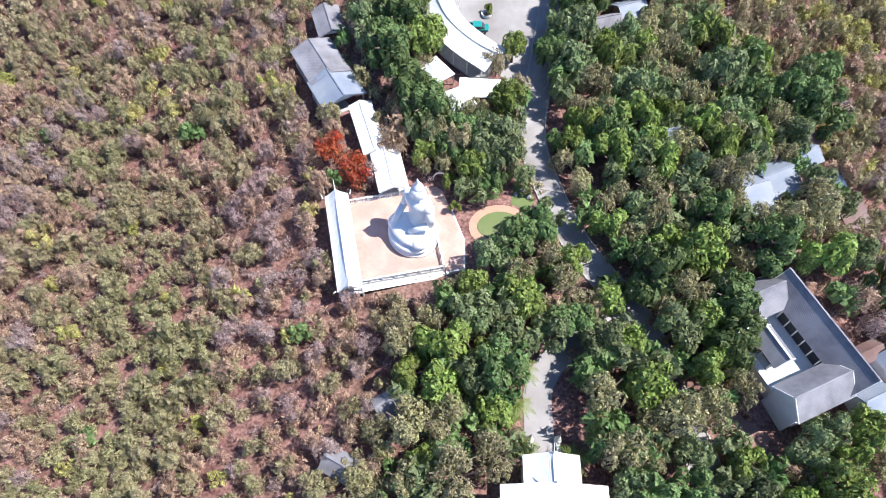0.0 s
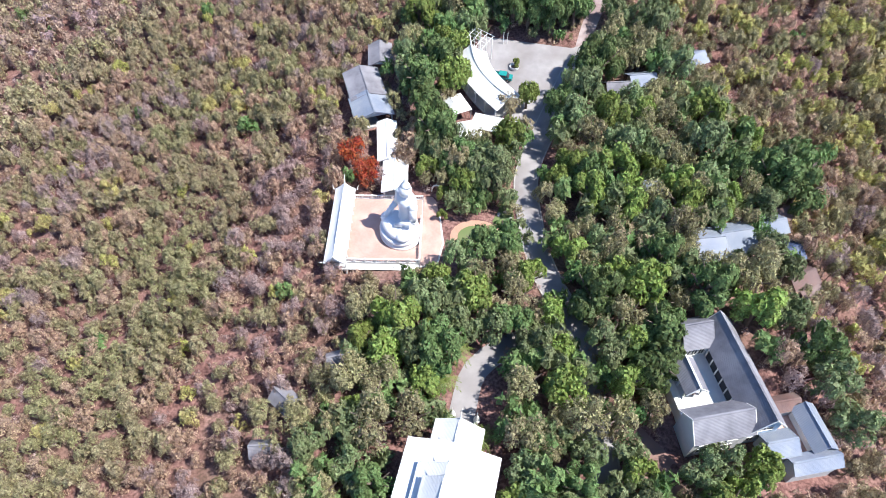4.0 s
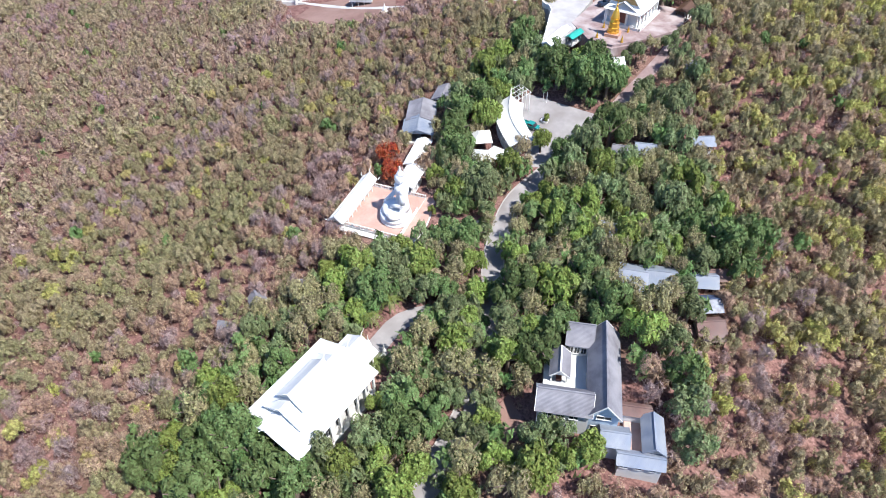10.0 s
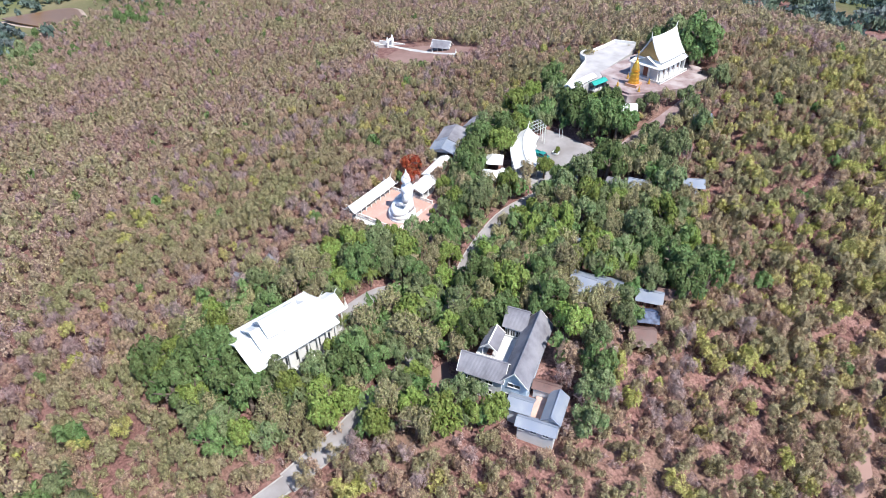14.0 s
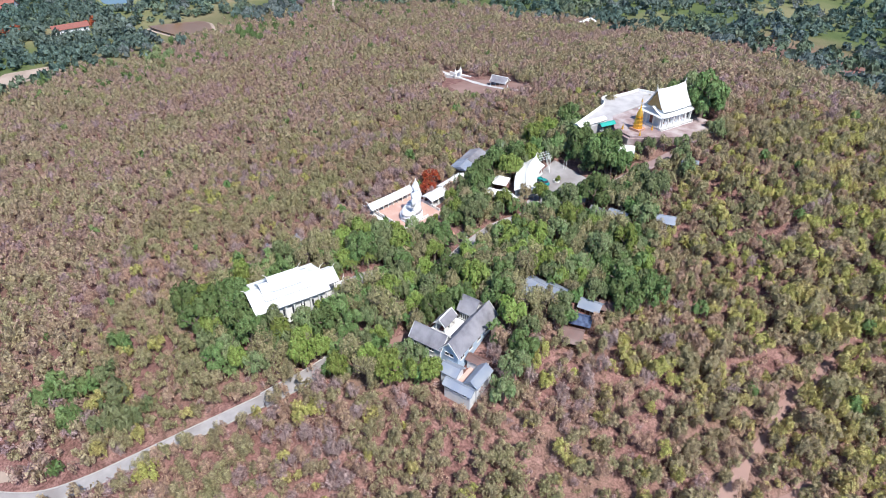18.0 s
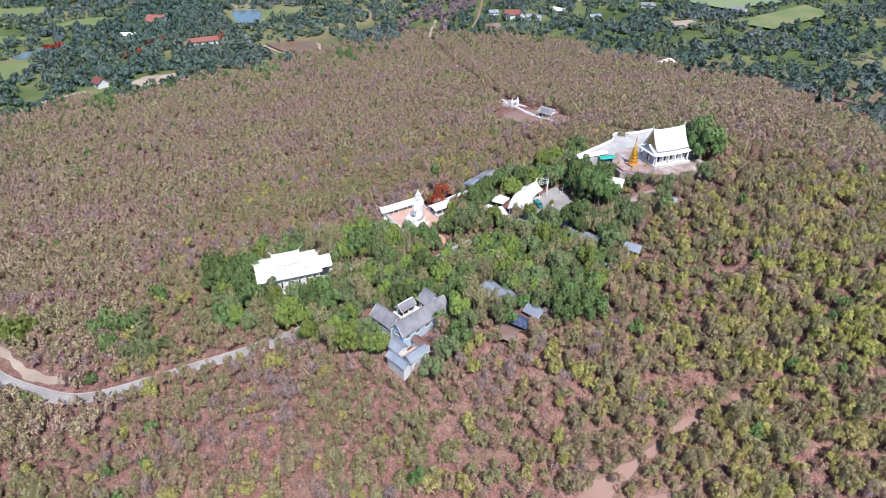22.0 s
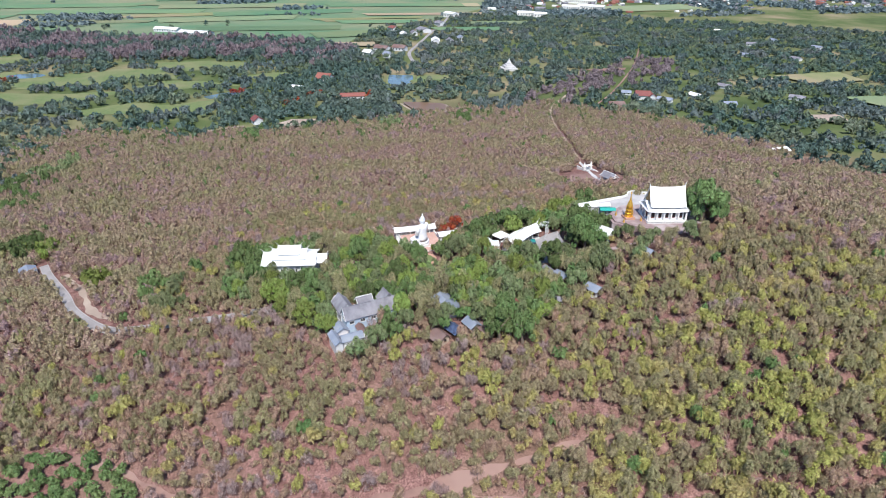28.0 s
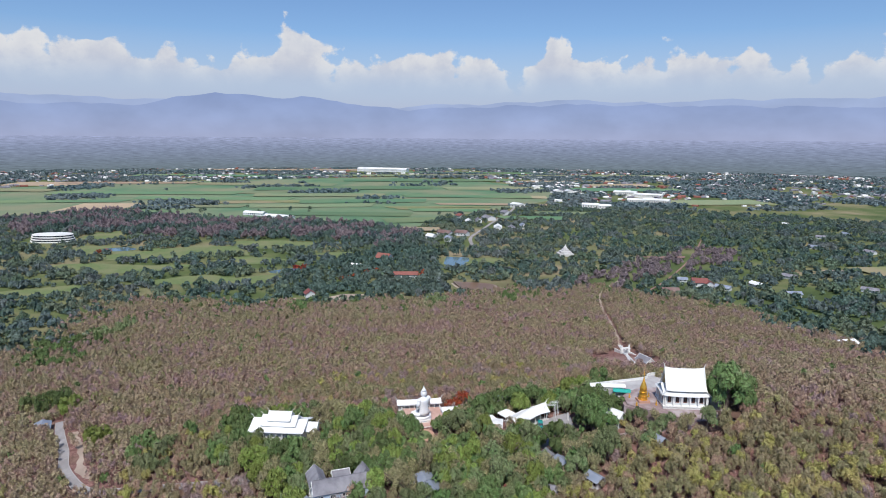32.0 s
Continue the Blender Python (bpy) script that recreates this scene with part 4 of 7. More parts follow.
# ---- grey-roofed house round a white court ----
HOUSE = (54.6, -31.7)
house_z = gz(53, -27) + 0.5
house = thing("house", "pale blue house with grey tiled roofs round a white court", "house", pose(*HOUSE, house_z + 1.1, 0, 0, 16))
def roof_block(parent, x0, x1, y0, y1, eave, ridge, along, roof_mat, wall_mat, base, over=0.5, name="wall", trim=None):
    """A wing: walls and a gable roof, its ridge along 'x' or 'y', given in the house's own axes."""
    cx, cy = (x0 + x1) / 2, (y0 + y1) / 2
    L, W = (x1 - x0, y1 - y0) if along == "x" else (y1 - y0, x1 - x0)
    turn = Matrix.Translation((cx, cy, 0)) @ Matrix.Rotation(0 if along == "x" else math.pi / 2, 4, "Z")
    def put(nm, s, mt, label="", sub=None):
        s.v = [tuple(turn @ Vector(v)) for v in s.v]
        return part(nm, s, mt, sub or parent, label)
    put(name, Shape().box(-L / 2, L / 2, -W / 2, W / 2, base, eave - 0.16), wall_mat)
    for e in (-1, 1):
        put("gable_panel", gable_wall(Shape(), e * (L / 2 - 0.08), W / 2 - 0.05, eave - 0.3, eave - 0.15, ridge - 0.2, 0.16), wall_mat)
        s = Shape()
        for side in (-1, 1):
            x = e * (L / 2 + over)
            drop = (ridge - eave) / (W / 2) * over
            s.slab((x, 0, ridge + 0.03), (x + e * 0.1, 0, ridge + 0.03), (x + e * 0.1, side * (W / 2 + over), eave - drop + 0.03), (x, side * (W / 2 + over), eave - drop + 0.03), 0.2)
        put("bargeboard", s, trim or roof_mat, "white bargeboard" if trim else "")
    for side in (-1, 1):
        drop = (ridge - eave) / (W / 2) * over
        put("roof_slope", Shape().slab((-L / 2 - over, 0, ridge), (L / 2 + over, 0, ridge), (L / 2 + over, side * (W / 2 + over), eave - drop), (-L / 2 - over, side * (W / 2 + over), eave - drop), 0.14), roof_mat)
    put("ridge_cap", Shape().box(-L / 2 - over, L / 2 + over, -0.13, 0.13, ridge - 0.04, ridge + 0.09), roof_mat)


hz = house_z
roof_block(house, -2.2, 2.5, -2.6, 14.2, 2.4 - hz, 5.2 - hz, "y", GREY_ROOF, BLUE_WALL, -4.6, trim=WHITE)
roof_block(house, -10.4, -2.2, -2.9, 1.6, 2.2 - hz, 4.5 - hz, "x", GREY_ROOF, WALL, -4.6, trim=WHITE)
roof_block(house, -6.0, -2.2, 11.0, 15.6, 2.6 - hz, 5.2 - hz, "x", GREY_ROOF, WALL, -4.6)
part("court_deck", Shape().box(-9.8, -2.25, 1.65, 10.95, -4.4, -0.2), WHITE, house, "white courtyard floor")
for i in range(3):
    window(house, -5.5 + 1.15 * i, 10.95, 1.2, 1.0, 1.7, "-y", WHITE, DARK)
window(house, 0.15, -2.65, 2.0, 2.4, 0.9, "-y", WHITE, DARK)
window(house, -1.1, -2.65, -1.2, 1.3, 1.3, "-y")
window(house, 1.5, -2.65, -1.2, 1.3, 1.3, "-y")
for i in range(3):
    window(house, -8.8 + 2.1 * i, -2.95, 1.3, 1.5, 0.9, "-y")
    window(house, -8.8 + 2.1 * i, -2.95, -1.4, 1.3, 1.2, "-y")
for i in range(4):
    window(house, 2.55, -1.0 + 3.6 * i, 1.3, 1.6, 1.1, "x")
part("gallery_opening", Shape().box(-2.27, -2.2, 2.2, 10.6, -0.1, 2.0), DARK, house, "dark open gallery along the court")
for i in range(6):
    part("gallery_post", Shape().box(-2.42, -2.24, 2.4 + 1.6 * i, 2.58 + 1.6 * i, -0.2, 2.4), WHITE, house)
house_sala = open_shed("court_pavilion", "small open grey-roofed pavilion with red-brown seats in the white court", "pavilion", pose(HOUSE[0] - 7.2 * 0.961 - 6.7 * 0.276, HOUSE[1] - 7.2 * 0.276 + 6.7 * 0.961, 0, 0, 0, 106), 4.6, 3.6, house_z + 3.3, house_z + 5.0, GREY_ROOF, WHITE, WHITE, house_z + 0.9, 3, trim=WHITE)
part("bench", Shape().box(-1.9, 1.9, -0.5, 0.5, house_z + 1.0, house_z + 1.45), RED_WOOD, house_sala, "red-brown wooden bench")
annex_z = gz(60, -36) + 1.7
annex = thing("annex", "low blue-grey roofed annex round a pink yard", "house", pose(HOUSE[0] - 0.4, HOUSE[1] + 0.7, annex_z, 0, 0, 16))
roof_block(annex, 0.4, 4.2, -7.0, -3.6, 2.4, 3.5, "x", BLUE_ROOF, WALL, -3.4, 0.4)
roof_block(annex, 6.9, 9.9, -7.0, -1.0, 2.4, 3.6, "y", BLUE_ROOF, WALL, -3.4, 0.4)
roof_block(annex, 3.0, 9.6, -9.5, -7.2, 1.8, 2.7, "x", BLUE_ROOF, WALL, -3.4, 0.4)
roof_block(annex, 3.4, 8.0, -0.8, 1.4, 2.3, 3.1, "x", RUST_ROOF, WALL, -3.4, 0.3)
part("yard_floor", Shape().box(4.2, 7.0, -7.2, -0.9, -3.2, 0.2), PINK_TILE, annex, "pink paved yard")
for i in range(3):
    part("door_leaf", Shape().box(6.93, 6.97, -5.8 + 1.5 * i, -4.9 + 1.5 * i, 0.2, 2.1), RED_WOOD, annex, "red-brown door")
for i in range(3):
    window(annex, 3.8 + 2.2 * i, -9.55, 1.1, 1.2, 0.9, "-y")
keep_clear((43, -38), (57, -37), (60, -43), (68, -39), (66, -28), (60, -28), (53.5, -13.5), (42.5, -17))

# ---- small houses among the trees ----
def cottage(label, x, y, turn, L, W, roof_mat, wall_mat=TAN_WALL, h=2.3, rise=1.1, porch=False):
    z = min(gz(x - L / 2, y), gz(x + L / 2, y), gz(x, y)) + 0.5
    t = thing("cottage", label, "cottage", pose(x, y, z, 0, 0, turn), "cottages on the ridge")
    roof_block(t, -L / 2, L / 2, -W / 2, W / 2, h, h + rise, "x", roof_mat, wall_mat, -1.2, 0.55)
    part("door", Shape().box(-0.4, 0.4, -W / 2 - 0.05, -W / 2 - 0.003, 0.0, 1.95), WOOD, t)
    for s in (-1, 1):
        window(t, s * L * 0.32, -W / 2, 1.2, 0.8, 0.9, "-y", WOOD)
    window(t, L / 2, 0, 1.2, 0.9, 0.9, "x", WOOD)
    if porch:
        part("porch_deck", Shape().box(-L / 2, L / 2, -W / 2 - 1.6, -W / 2, -1.0, 0.05), WOOD, t)
        part("porch_roof", Shape().slab((-L / 2, -W / 2 - 0.5, h - 0.1), (L / 2, -W / 2 - 0.5, h - 0.1), (L / 2, -W / 2 - 1.9, h - 0.5), (-L / 2, -W / 2 - 1.9, h - 0.5), 0.08), roof_mat, t)
        for s in (-1, 1):
            part("porch_post", Shape().box(s * (L / 2 - 0.15) - 0.06, s * (L / 2 - 0.15) + 0.06, -W / 2 - 1.6, -W / 2 - 1.48, 0.0, h - 0.4), WOOD, t)
    keep_clear(*[(x + a * 0.62 * max(L, W), y + b * 0.62 * max(L, W)) for a, b in ((-1, -1), (1, -1), (1, 1), (-1, 1))])
    return t


cottage("pair-built cottage with blue-grey metal roof", 51.9, -1.9, 12, 4.4, 5.4, BLUE_ROOF, WALL, porch=True)
cottage("cottage with blue-grey metal roof and pale porch", 56.8, 0.1, 16, 4.8, 4.8, BLUE_ROOF, WALL, porch=True)
cottage("cottage with blue-grey roof below trees", 44.6, 41.4, 15, 4.6, 4.2, BLUE_ROOF, TAN_WALL)
cottage("small cottage with blue-grey roof on the slope", 56.0, 48.6, 30, 4.2, 3.8, BLUE_ROOF, WALL)
cottage("dark-roofed wooden cottage between bare trees", 57.0, 34.4, 70, 4.4, 4.0, GREY_ROOF, WOOD, porch=True)
cottage("cottage with a pale blue sheet roof", 43.2, 11.2, 10, 4.8, 3.6, BLUE_ROOF, WALL)
cottage("cottage with a pale sheet roof under tall trees", 64.4, 4.8, 20, 4.4, 3.6, BLUE_ROOF, TAN_WALL)
cottage("cottage with a rusty brown roof", 67.0, 8.6, 25, 3.6, 2.8, RUST_ROOF, WOOD)
cottage("cottage with a rusty brown roof on the slope", 67.6, -5.8, 30, 4.2, 3.4, RUST_ROOF, TAN_WALL, porch=True)
cottage("dark wooden hut with a mottled dark blue roof", 66.0, -1.0, 28, 4.4, 3.6, NAVY_ROOF, WOOD)
cottage("small hut with a dull red roof", 57.2, 22.0, 10, 3.0, 2.8, RED_ROOF, WOOD)
cottage("grey-roofed hut in the western woods", -7.2, -27.4, 20, 3.0, 2.6, GREY_ROOF, WALL)
cottage("pale-roofed hut in the western woods", -14.6, -34.4, -35, 3.2, 2.6, GREY_ROOF, WALL)
cottage("small grey-roofed hut beyond the white hall", -16.4, -42.0, 10, 2.2, 2.0, GREY_ROOF, WOOD)
cottage("white-roofed cottage below the golden stupa", 28.6, 63.6, 35, 5.0, 4.2, WHITE_ROOF, WALL, 3.6, 1.8)
cottage("small pale-roofed cottage beside the upper lane", 39.4, 38.6, 10, 4.0, 3.2, GREY_ROOF, TAN_WALL)
cottage("dark wooden hut with blue windows below the terrace", 48.2, 70.4, 25, 3.8, 3.2, BLUE_ROOF, WOOD, porch=True)
cottage("white-roofed shed at the bend of the lane", -56.0, -170.5, 25, 8.0, 6.0, BLUE_ROOF, WALL)

# ---- upper temple: hall, stupa, terraces ----
UPPER = pose(27.0, 87.0, 15.2, 0, 0, -8.7) @ Matrix.Diagonal((1, 1, 0.91, 1))
upper_terrace = thing("upper_terrace", "mauve-grey paved terrace round the upper temple", "terrace", pose(0, 0, 0))
part("paving", Shape().prism([(13, 77), (20, 69), (27, 68), (34, 75), (42, 86), (40, 98), (26, 101), (15, 97)], 8.0, 15.2), RED_TILE, upper_terrace)
part("step_band", Shape().prism([(21, 68), (27, 67), (31, 71), (26, 73.5)], 9.0, 14.6), RED_TILE, upper_terrace)
keep_clear((3, 84), (9, 60), (14, 57), (20, 66), (32, 67), (44, 84), (44, 98), (28, 102), (6, 104))
plaza = thing("white_plaza", "pale paved plaza with low white parapet and round bay", "terrace", pose(0, 0, 0))
BAY = [(4.4 + 3.6 * math.cos(a), 87.6 + 3.6 * math.sin(a)) for a in np.linspace(radians(118), radians(262), 9)]
PLAZA = [(10.2, 60.5), (14.0, 63), (15.2, 76), (13.2, 79), (13.6, 96), (11.5, 105.5), (4.6, 103.5), (4.0, 97)] + BAY + [(5.4, 81.5)]
part("paving", Shape().prism(PLAZA, 5.0, 15.1), PLAZA_PAVING, plaza)
wall_pts = PLAZA[5:] + [PLAZA[0]]
for (x0, y0), (x1, y1) in zip(wall_pts, wall_pts[1:]):
    d = math.hypot(x1 - x0, y1 - y0)
    nx, ny = -(y1 - y0) / d * 0.15, (x1 - x0) / d * 0.15
    part("parapet", Shape().prism([(x0 - nx, y0 - ny), (x1 - nx, y1 - ny), (x1 + nx, y1 + ny), (x0 + nx, y0 + ny)], 14.6, 16.0), WHITE, plaza)
teal = open_shed("teal_shelter", "shelter with a bright teal sheet roof beside the plaza", "shelter", pose(16.0, 70.0, 13.2, 0, 0, 75), 5.0, 2.6, 2.0, 2.7, TEAL_ROOF, METAL, METAL, 0.0, 3)
open_shed("white_walk_roof", "long white roof along the plaza edge", "walkway", pose(12.2, 66.0, 13.6, 0, 0, 82), 11.5, 3.0, 2.2, 2.9, WHITE_ROOF, WHITE, WHITE, 0.8, 5)
temple = thing("temple_hall", "white temple hall with steep white roof and gilded gable", "temple", UPPER)
part("plinth", Shape().box(-5.2, 5.2, -7.6, 7.6, -0.4, 0.8), WHITE, temple)
part("wall", Shape().box(-3.9, 3.9, -6.2, 6.2, 0.8, 5.0), WALL, temple)
spin = Matrix.Rotation(math.pi / 2, 4, "Z")
def spun(sh, dz=0.0):
    sh.v = [tuple(spin @ Vector(v) + Vector((0, 0, dz))) for v in sh.v]
    return sh
for side in (-1, 1):
    part("lower_roof", spun(Shape().sweep_roof(-7.4, 7.4, 5.4, 7.6, 4.6, 0.16, 1.2, 6, side, 0.0, 8, 0.35)), WHITE_ROOF, temple)
    part("upper_roof", spun(Shape().sweep_roof(-6.3, 6.6, 4.3, 13.4, 6.2, 0.18, 1.35, 7, side, 0.5, 8, 0.3)), WHITE_ROOF, temple)
for e in (-1, 1):
    y = -6.0 if e < 0 else 6.3
    sh = Shape()
    outline = [(-3.6, 6.6), (3.6, 6.6), (2.5, 8.2), (1.4, 10.2), (0, 12.9), (-1.4, 10.2), (-2.5, 8.2)]
    k = 0
    for yy in (y, y + 0.18):
        sh.v += [(x, yy, z) for x, z in outline]
    n = len(outline)
    sh.f += [tuple(range(n)), tuple(range(2 * n - 1, n - 1, -1))] + [(i, (i + 1) % n, n + (i + 1) % n, n + i) for i in range(n)]
    part("gable_relief", sh, GOLD_RELIEF, temple, "carved gilded gable panel")
    barge = Shape()
    for s in (-1, 1):
        pts = [(s * a, y + e * 0.35, z) for a, z in ((0, 13.9), (1.5, 10.6), (2.7, 8.5), (4.3, 6.4))]
        for p, q in zip(pts, pts[1:]):
            barge.tube(p, q, 0.2, 0.2, 6)
    part("bargeboard", barge, WHITE, temple, "white serpent bargeboard")
    horn = Shape()
    pts = [(0, y + e * (0.4 + 0.5 * s * s), 13.7 + 1.9 * s) for s in (0, 0.4, 0.75, 1)]
    for i, (p, q) in enumerate(zip(pts, pts[1:])):
        horn.tube(p, q, 0.2 - 0.06 * i, 0.14 - 0.06 * i + 0.01, 6)
    part("ridge_finial", horn, WHITE, temple)
    part("skirt_roof", Shape().slab((-5.4, y + e * 1.9, 4.75), (5.4, y + e * 1.9, 4.75), (3.8, y - e * 0.1, 6.8), (-3.8, y - e * 0.1, 6.8), 0.14), WHITE_ROOF, temple)
    for i in range(4):
        part("column", Shape().box(-4.4 + 2.9 * i - 0.22, -4.4 + 2.9 * i + 0.22, e * 7.2 - 0.22, e * 7.2 + 0.22, 0.8, 4.9), WHITE, temple)
for i in range(6):
    for s in (-1, 1):
        part("column", Shape().box(s * 4.9 - 0.2, s * 4.9 + 0.2, -6.8 + 2.7 * i - 0.2, -6.8 + 2.7 * i + 0.2, 0.8, 4.8), WHITE, temple)
    if i < 5:
        window(temple, 3.9, -5.2 + 2.6 * i, 2.9, 1.1, 2.2, "x", RED_WOOD, DARK)
        window(temple, -3.9, -5.2 + 2.6 * i, 2.9, 1.1, 2.2, "-x", RED_WOOD, DARK)
part("main_door", Shape().box(-1.0, 1.0, -6.26, -6.2, 0.8, 3.8), RED_WOOD, temple)
balustrade(temple, 5.7, -7.4, 5.7, 7.4, -0.1, 1.0)
stupa = thing("stupa", "tall golden stupa with tiered bell and spire", "stupa", pose(25.4, 74.0, 15.2) @ Matrix.Diagonal((0.82, 0.82, 0.9, 1)))
part("square_base", Shape().box(-2.3, 2.3, -2.3, 2.3, -0.6, 0.9), ORANGE_PAVE, stupa)
part("lower_tiers", Shape().lathe([(2.0, 0.9), (2.0, 1.5), (1.75, 1.6), (1.75, 2.2), (1.9, 2.3), (1.9, 2.6), (1.6, 2.7), (1.6, 3.6), (1.75, 3.7), (1.75, 4.0), (1.45, 4.1), (1.4, 4.9), (1.6, 5.0), (1.6, 5.2)], 8), GOLD, stupa)
part("bell", Shape().lathe([(1.45, 5.2), (1.35, 5.6), (1.15, 6.4), (1.0, 7.0), (0.7, 7.5), (0.72, 7.8), (0.45, 7.9)], 20), GOLD, stupa, smooth=True)
part("spire", Shape().lathe([(0.45, 7.9), (0.5, 8.1), (0.38, 8.2), (0.42, 8.5), (0.3, 8.6), (0.34, 8.9), (0.24, 9.0), (0.27, 9.3), (0.18, 9.4), (0.12, 10.6), (0.05, 11.6), (0.02, 12.9)], 14), GOLD, stupa)
sh = Shape()
for z, r in ((11.0, 0.45), (11.4, 0.33), (11.8, 0.22)):
    sh.lathe([(r, z - 0.12), (r * 0.85, z), (0.05, z + 0.1)], 12)
part("parasol", sh, GOLD, stupa)
for i, (x, y) in enumerate(((-3.4, -3.4), (3.4, -3.4), (3.4, 3.4), (-3.4, 3.4))):
    lesser = thing("corner_urn", "small gilded corner ornament of the stupa terrace", "ornament", pose(25.4 + x, 74.0 + y, 15.2), "stupa corner ornaments")
    part("body", Shape().lathe([(0.35, 0), (0.4, 0.3), (0.25, 0.6), (0.32, 0.9), (0.12, 1.3), (0.02, 2.0)], 10), GOLD, lesser)

open_shed("rear_shelter", "dark-roofed open shelter behind the temple hall", "shelter", pose(40.4, 96.6, gz(40.4, 96.6), 0, 0, 80), 6.0, 4.0, 2.6, 3.6, WOOD, WOOD, WOOD, 0.0, 3)
keep_clear((36.5, 92.5), (44.5, 92.5), (44.5, 100.5), (36.5, 100.5))
# pavilions on the western hill path
sala_z = gz(-88, 119)
open_shed("hill_pavilion", "dark-roofed open pavilion on the hill stair", "pavilion", pose(-84, 119, sala_z, 0, 0, 20), 8.0, 6.5, 2.6, 5.0, GREY_ROOF, WHITE, WHITE, 0.0, 4, power=1.3, trim=WHITE)
keep_clear((-112, 100), (-114, 124), (-92, 131), (-64, 121), (-56, 102), (-70, 90), (-86, 88))
gate = thing("stair_gate", "white gate with stepped walls at the head of the hill stair", "gate", pose(-118, 121, gz(-118, 121), 0, 0, 14))
for s in (-1, 1):
    part("gate_pillar", Shape().lathe([(0.8, -1), (0.8, 2.6), (1.0, 2.8), (0.5, 3.4), (0.6, 3.8), (0.1, 5.2)], 8, 0, s * 2.4), WHITE, gate)
    part("stepped_wall", Shape().box(-7, 7, s * 2.4 - 0.3, s * 2.4 + 0.3, -2.5, 1.2), WHITE, gate)
part("lintel", Shape().box(-0.6, 0.6, -2.6, 2.6, 2.9, 3.5), WHITE, gate)
keep_clear((-128, 116), (-108, 112), (-108, 126), (-128, 130))
patch("stair_head_clearing", ((-108, 106), (-90, 98), (-70, 98), (-64, 110), (-70, 122), (-92, 126), (-108, 120)), DIRT, "bare reddish clearing round the hill pavilion", "clearing")
white_shrine = thing("hill_shrine", "small white shrine beside the hill stair", "shrine", pose(-66, 106, gz(-66, 106)))
part("shrine_base", Shape().box(-1.2, 1.2, -1.2, 1.2, -0.8, 0.8), WHITE, white_shrine)
part("shrine_spire", Shape().lathe([(0.9, 0.8), (0.8, 1.6), (0.5, 2.2), (0.2, 3.0), (0.03, 4.2)], 12), WHITE, white_shrine)

# ---- parking ground: pickup, potted tree, bollards ----
def pickup(label, m, paint):
    t = thing("pickup_truck", label, "pickup truck", m)
    part("body", Shape().prism([(-2.4, -0.85), (2.3, -0.85), (2.5, -0.6), (2.5, 0.6), (2.3, 0.85), (-2.4, 0.85)], 0.45, 1.0), paint, t)
    part("cab", Shape().prism([(-0.5, -0.78), (1.2, -0.78), (1.2, 0.78), (-0.5, 0.78)], 1.0, 1.65), paint, t)
    part("windscreen", Shape().slab((1.2, -0.72, 1.6), (1.2, 0.72, 1.6), (1.75, 0.74, 1.02), (1.75, -0.74, 1.02), 0.04), GLASS, t)
    part("rear_window", Shape().box(-0.54, -0.5, -0.66, 0.66, 1.1, 1.55), GLASS, t)
    for s in (-1, 1):
        part("side_window", Shape().box(-0.3, 1.05, s * 0.79 - 0.015, s * 0.79 + 0.015, 1.12, 1.52), GLASS, t)
        part("bed_side", Shape().box(-2.4, -0.55, s * 0.82 - 0.05, s * 0.82 + 0.05, 1.0, 1.3), paint, t)
        part("headlight", Shape().box(2.44, 2.53, s * 0.6 - 0.16, s * 0.6 + 0.16, 0.72, 0.88), METAL, t)
        for x in (-1.5, 1.55):
            wheel = part("wheel", Shape().tube((x, s * 0.68, 0.34), (x, s * 0.9, 0.34), 0.34, 0.34, 14), RUBBER, t)
            part("rim", Shape().tube((x, s * 0.89, 0.34), (x, s * 0.92, 0.34), 0.19, 0.17, 10), METAL, wheel)
    part("tailgate", Shape().box(-2.45, -2.36, -0.8, 0.8, 0.95, 1.3), paint, t)
    return t


pickup("teal pickup truck parked beside the pavilion", pose(14.9, 41.2, gz(14.9, 41.2) + 0.12, 0, 0, -8), CAR_TEAL)
pickup("dark blue pickup truck parked by the temple hall", pose(18.2, 92.5, 15.2, 0, 0, 60), CAR_DARK)
planter = thing("planter", "round white planter ring on the parking ground", "planter", pose(17.6, 44.6, gz(17.6, 44.6) + 0.1))
part("ring", Shape().lathe([(1.0, 0), (1.05, 0.55), (0.85, 0.55), (0.82, 0.3)], 16), WHITE, planter)
part("soil", Shape().lathe([(0.83, 0.2), (0.5, 0.42), (0.05, 0.45)], 12), DIRT, planter)
for i in range(2):
    x, y = 14.8 + 0.9 * i, 51.0 + 0.15 * (i % 3)
    bol = thing("flag_pole", "slim white flag pole at the edge of the parking ground", "pole", pose(x, y, gz(x, y)), "flag poles")
    part("shaft", Shape().tube((0, 0, 0), (0, 0, 3.2), 0.07, 0.04, 7), WHITE, bol)
patch("garden_ring", [(12.6 + 4.9 * math.cos(a), -0.6 + 3.9 * math.sin(a)) for a in np.linspace(0, 2 * math.pi, 25)[:-1]], ORANGE_PAVE, "orange paved garden ring beside the terrace", "path", 0.1)
patch("garden_lawn", [(12.6 + 3.5 * math.cos(a), -0.6 + 2.6 * math.sin(a)) for a in np.linspace(0, 2 * math.pi, 25)[:-1]], LAWN, "green lawn inside the orange paved ring", "lawn", 0.18)
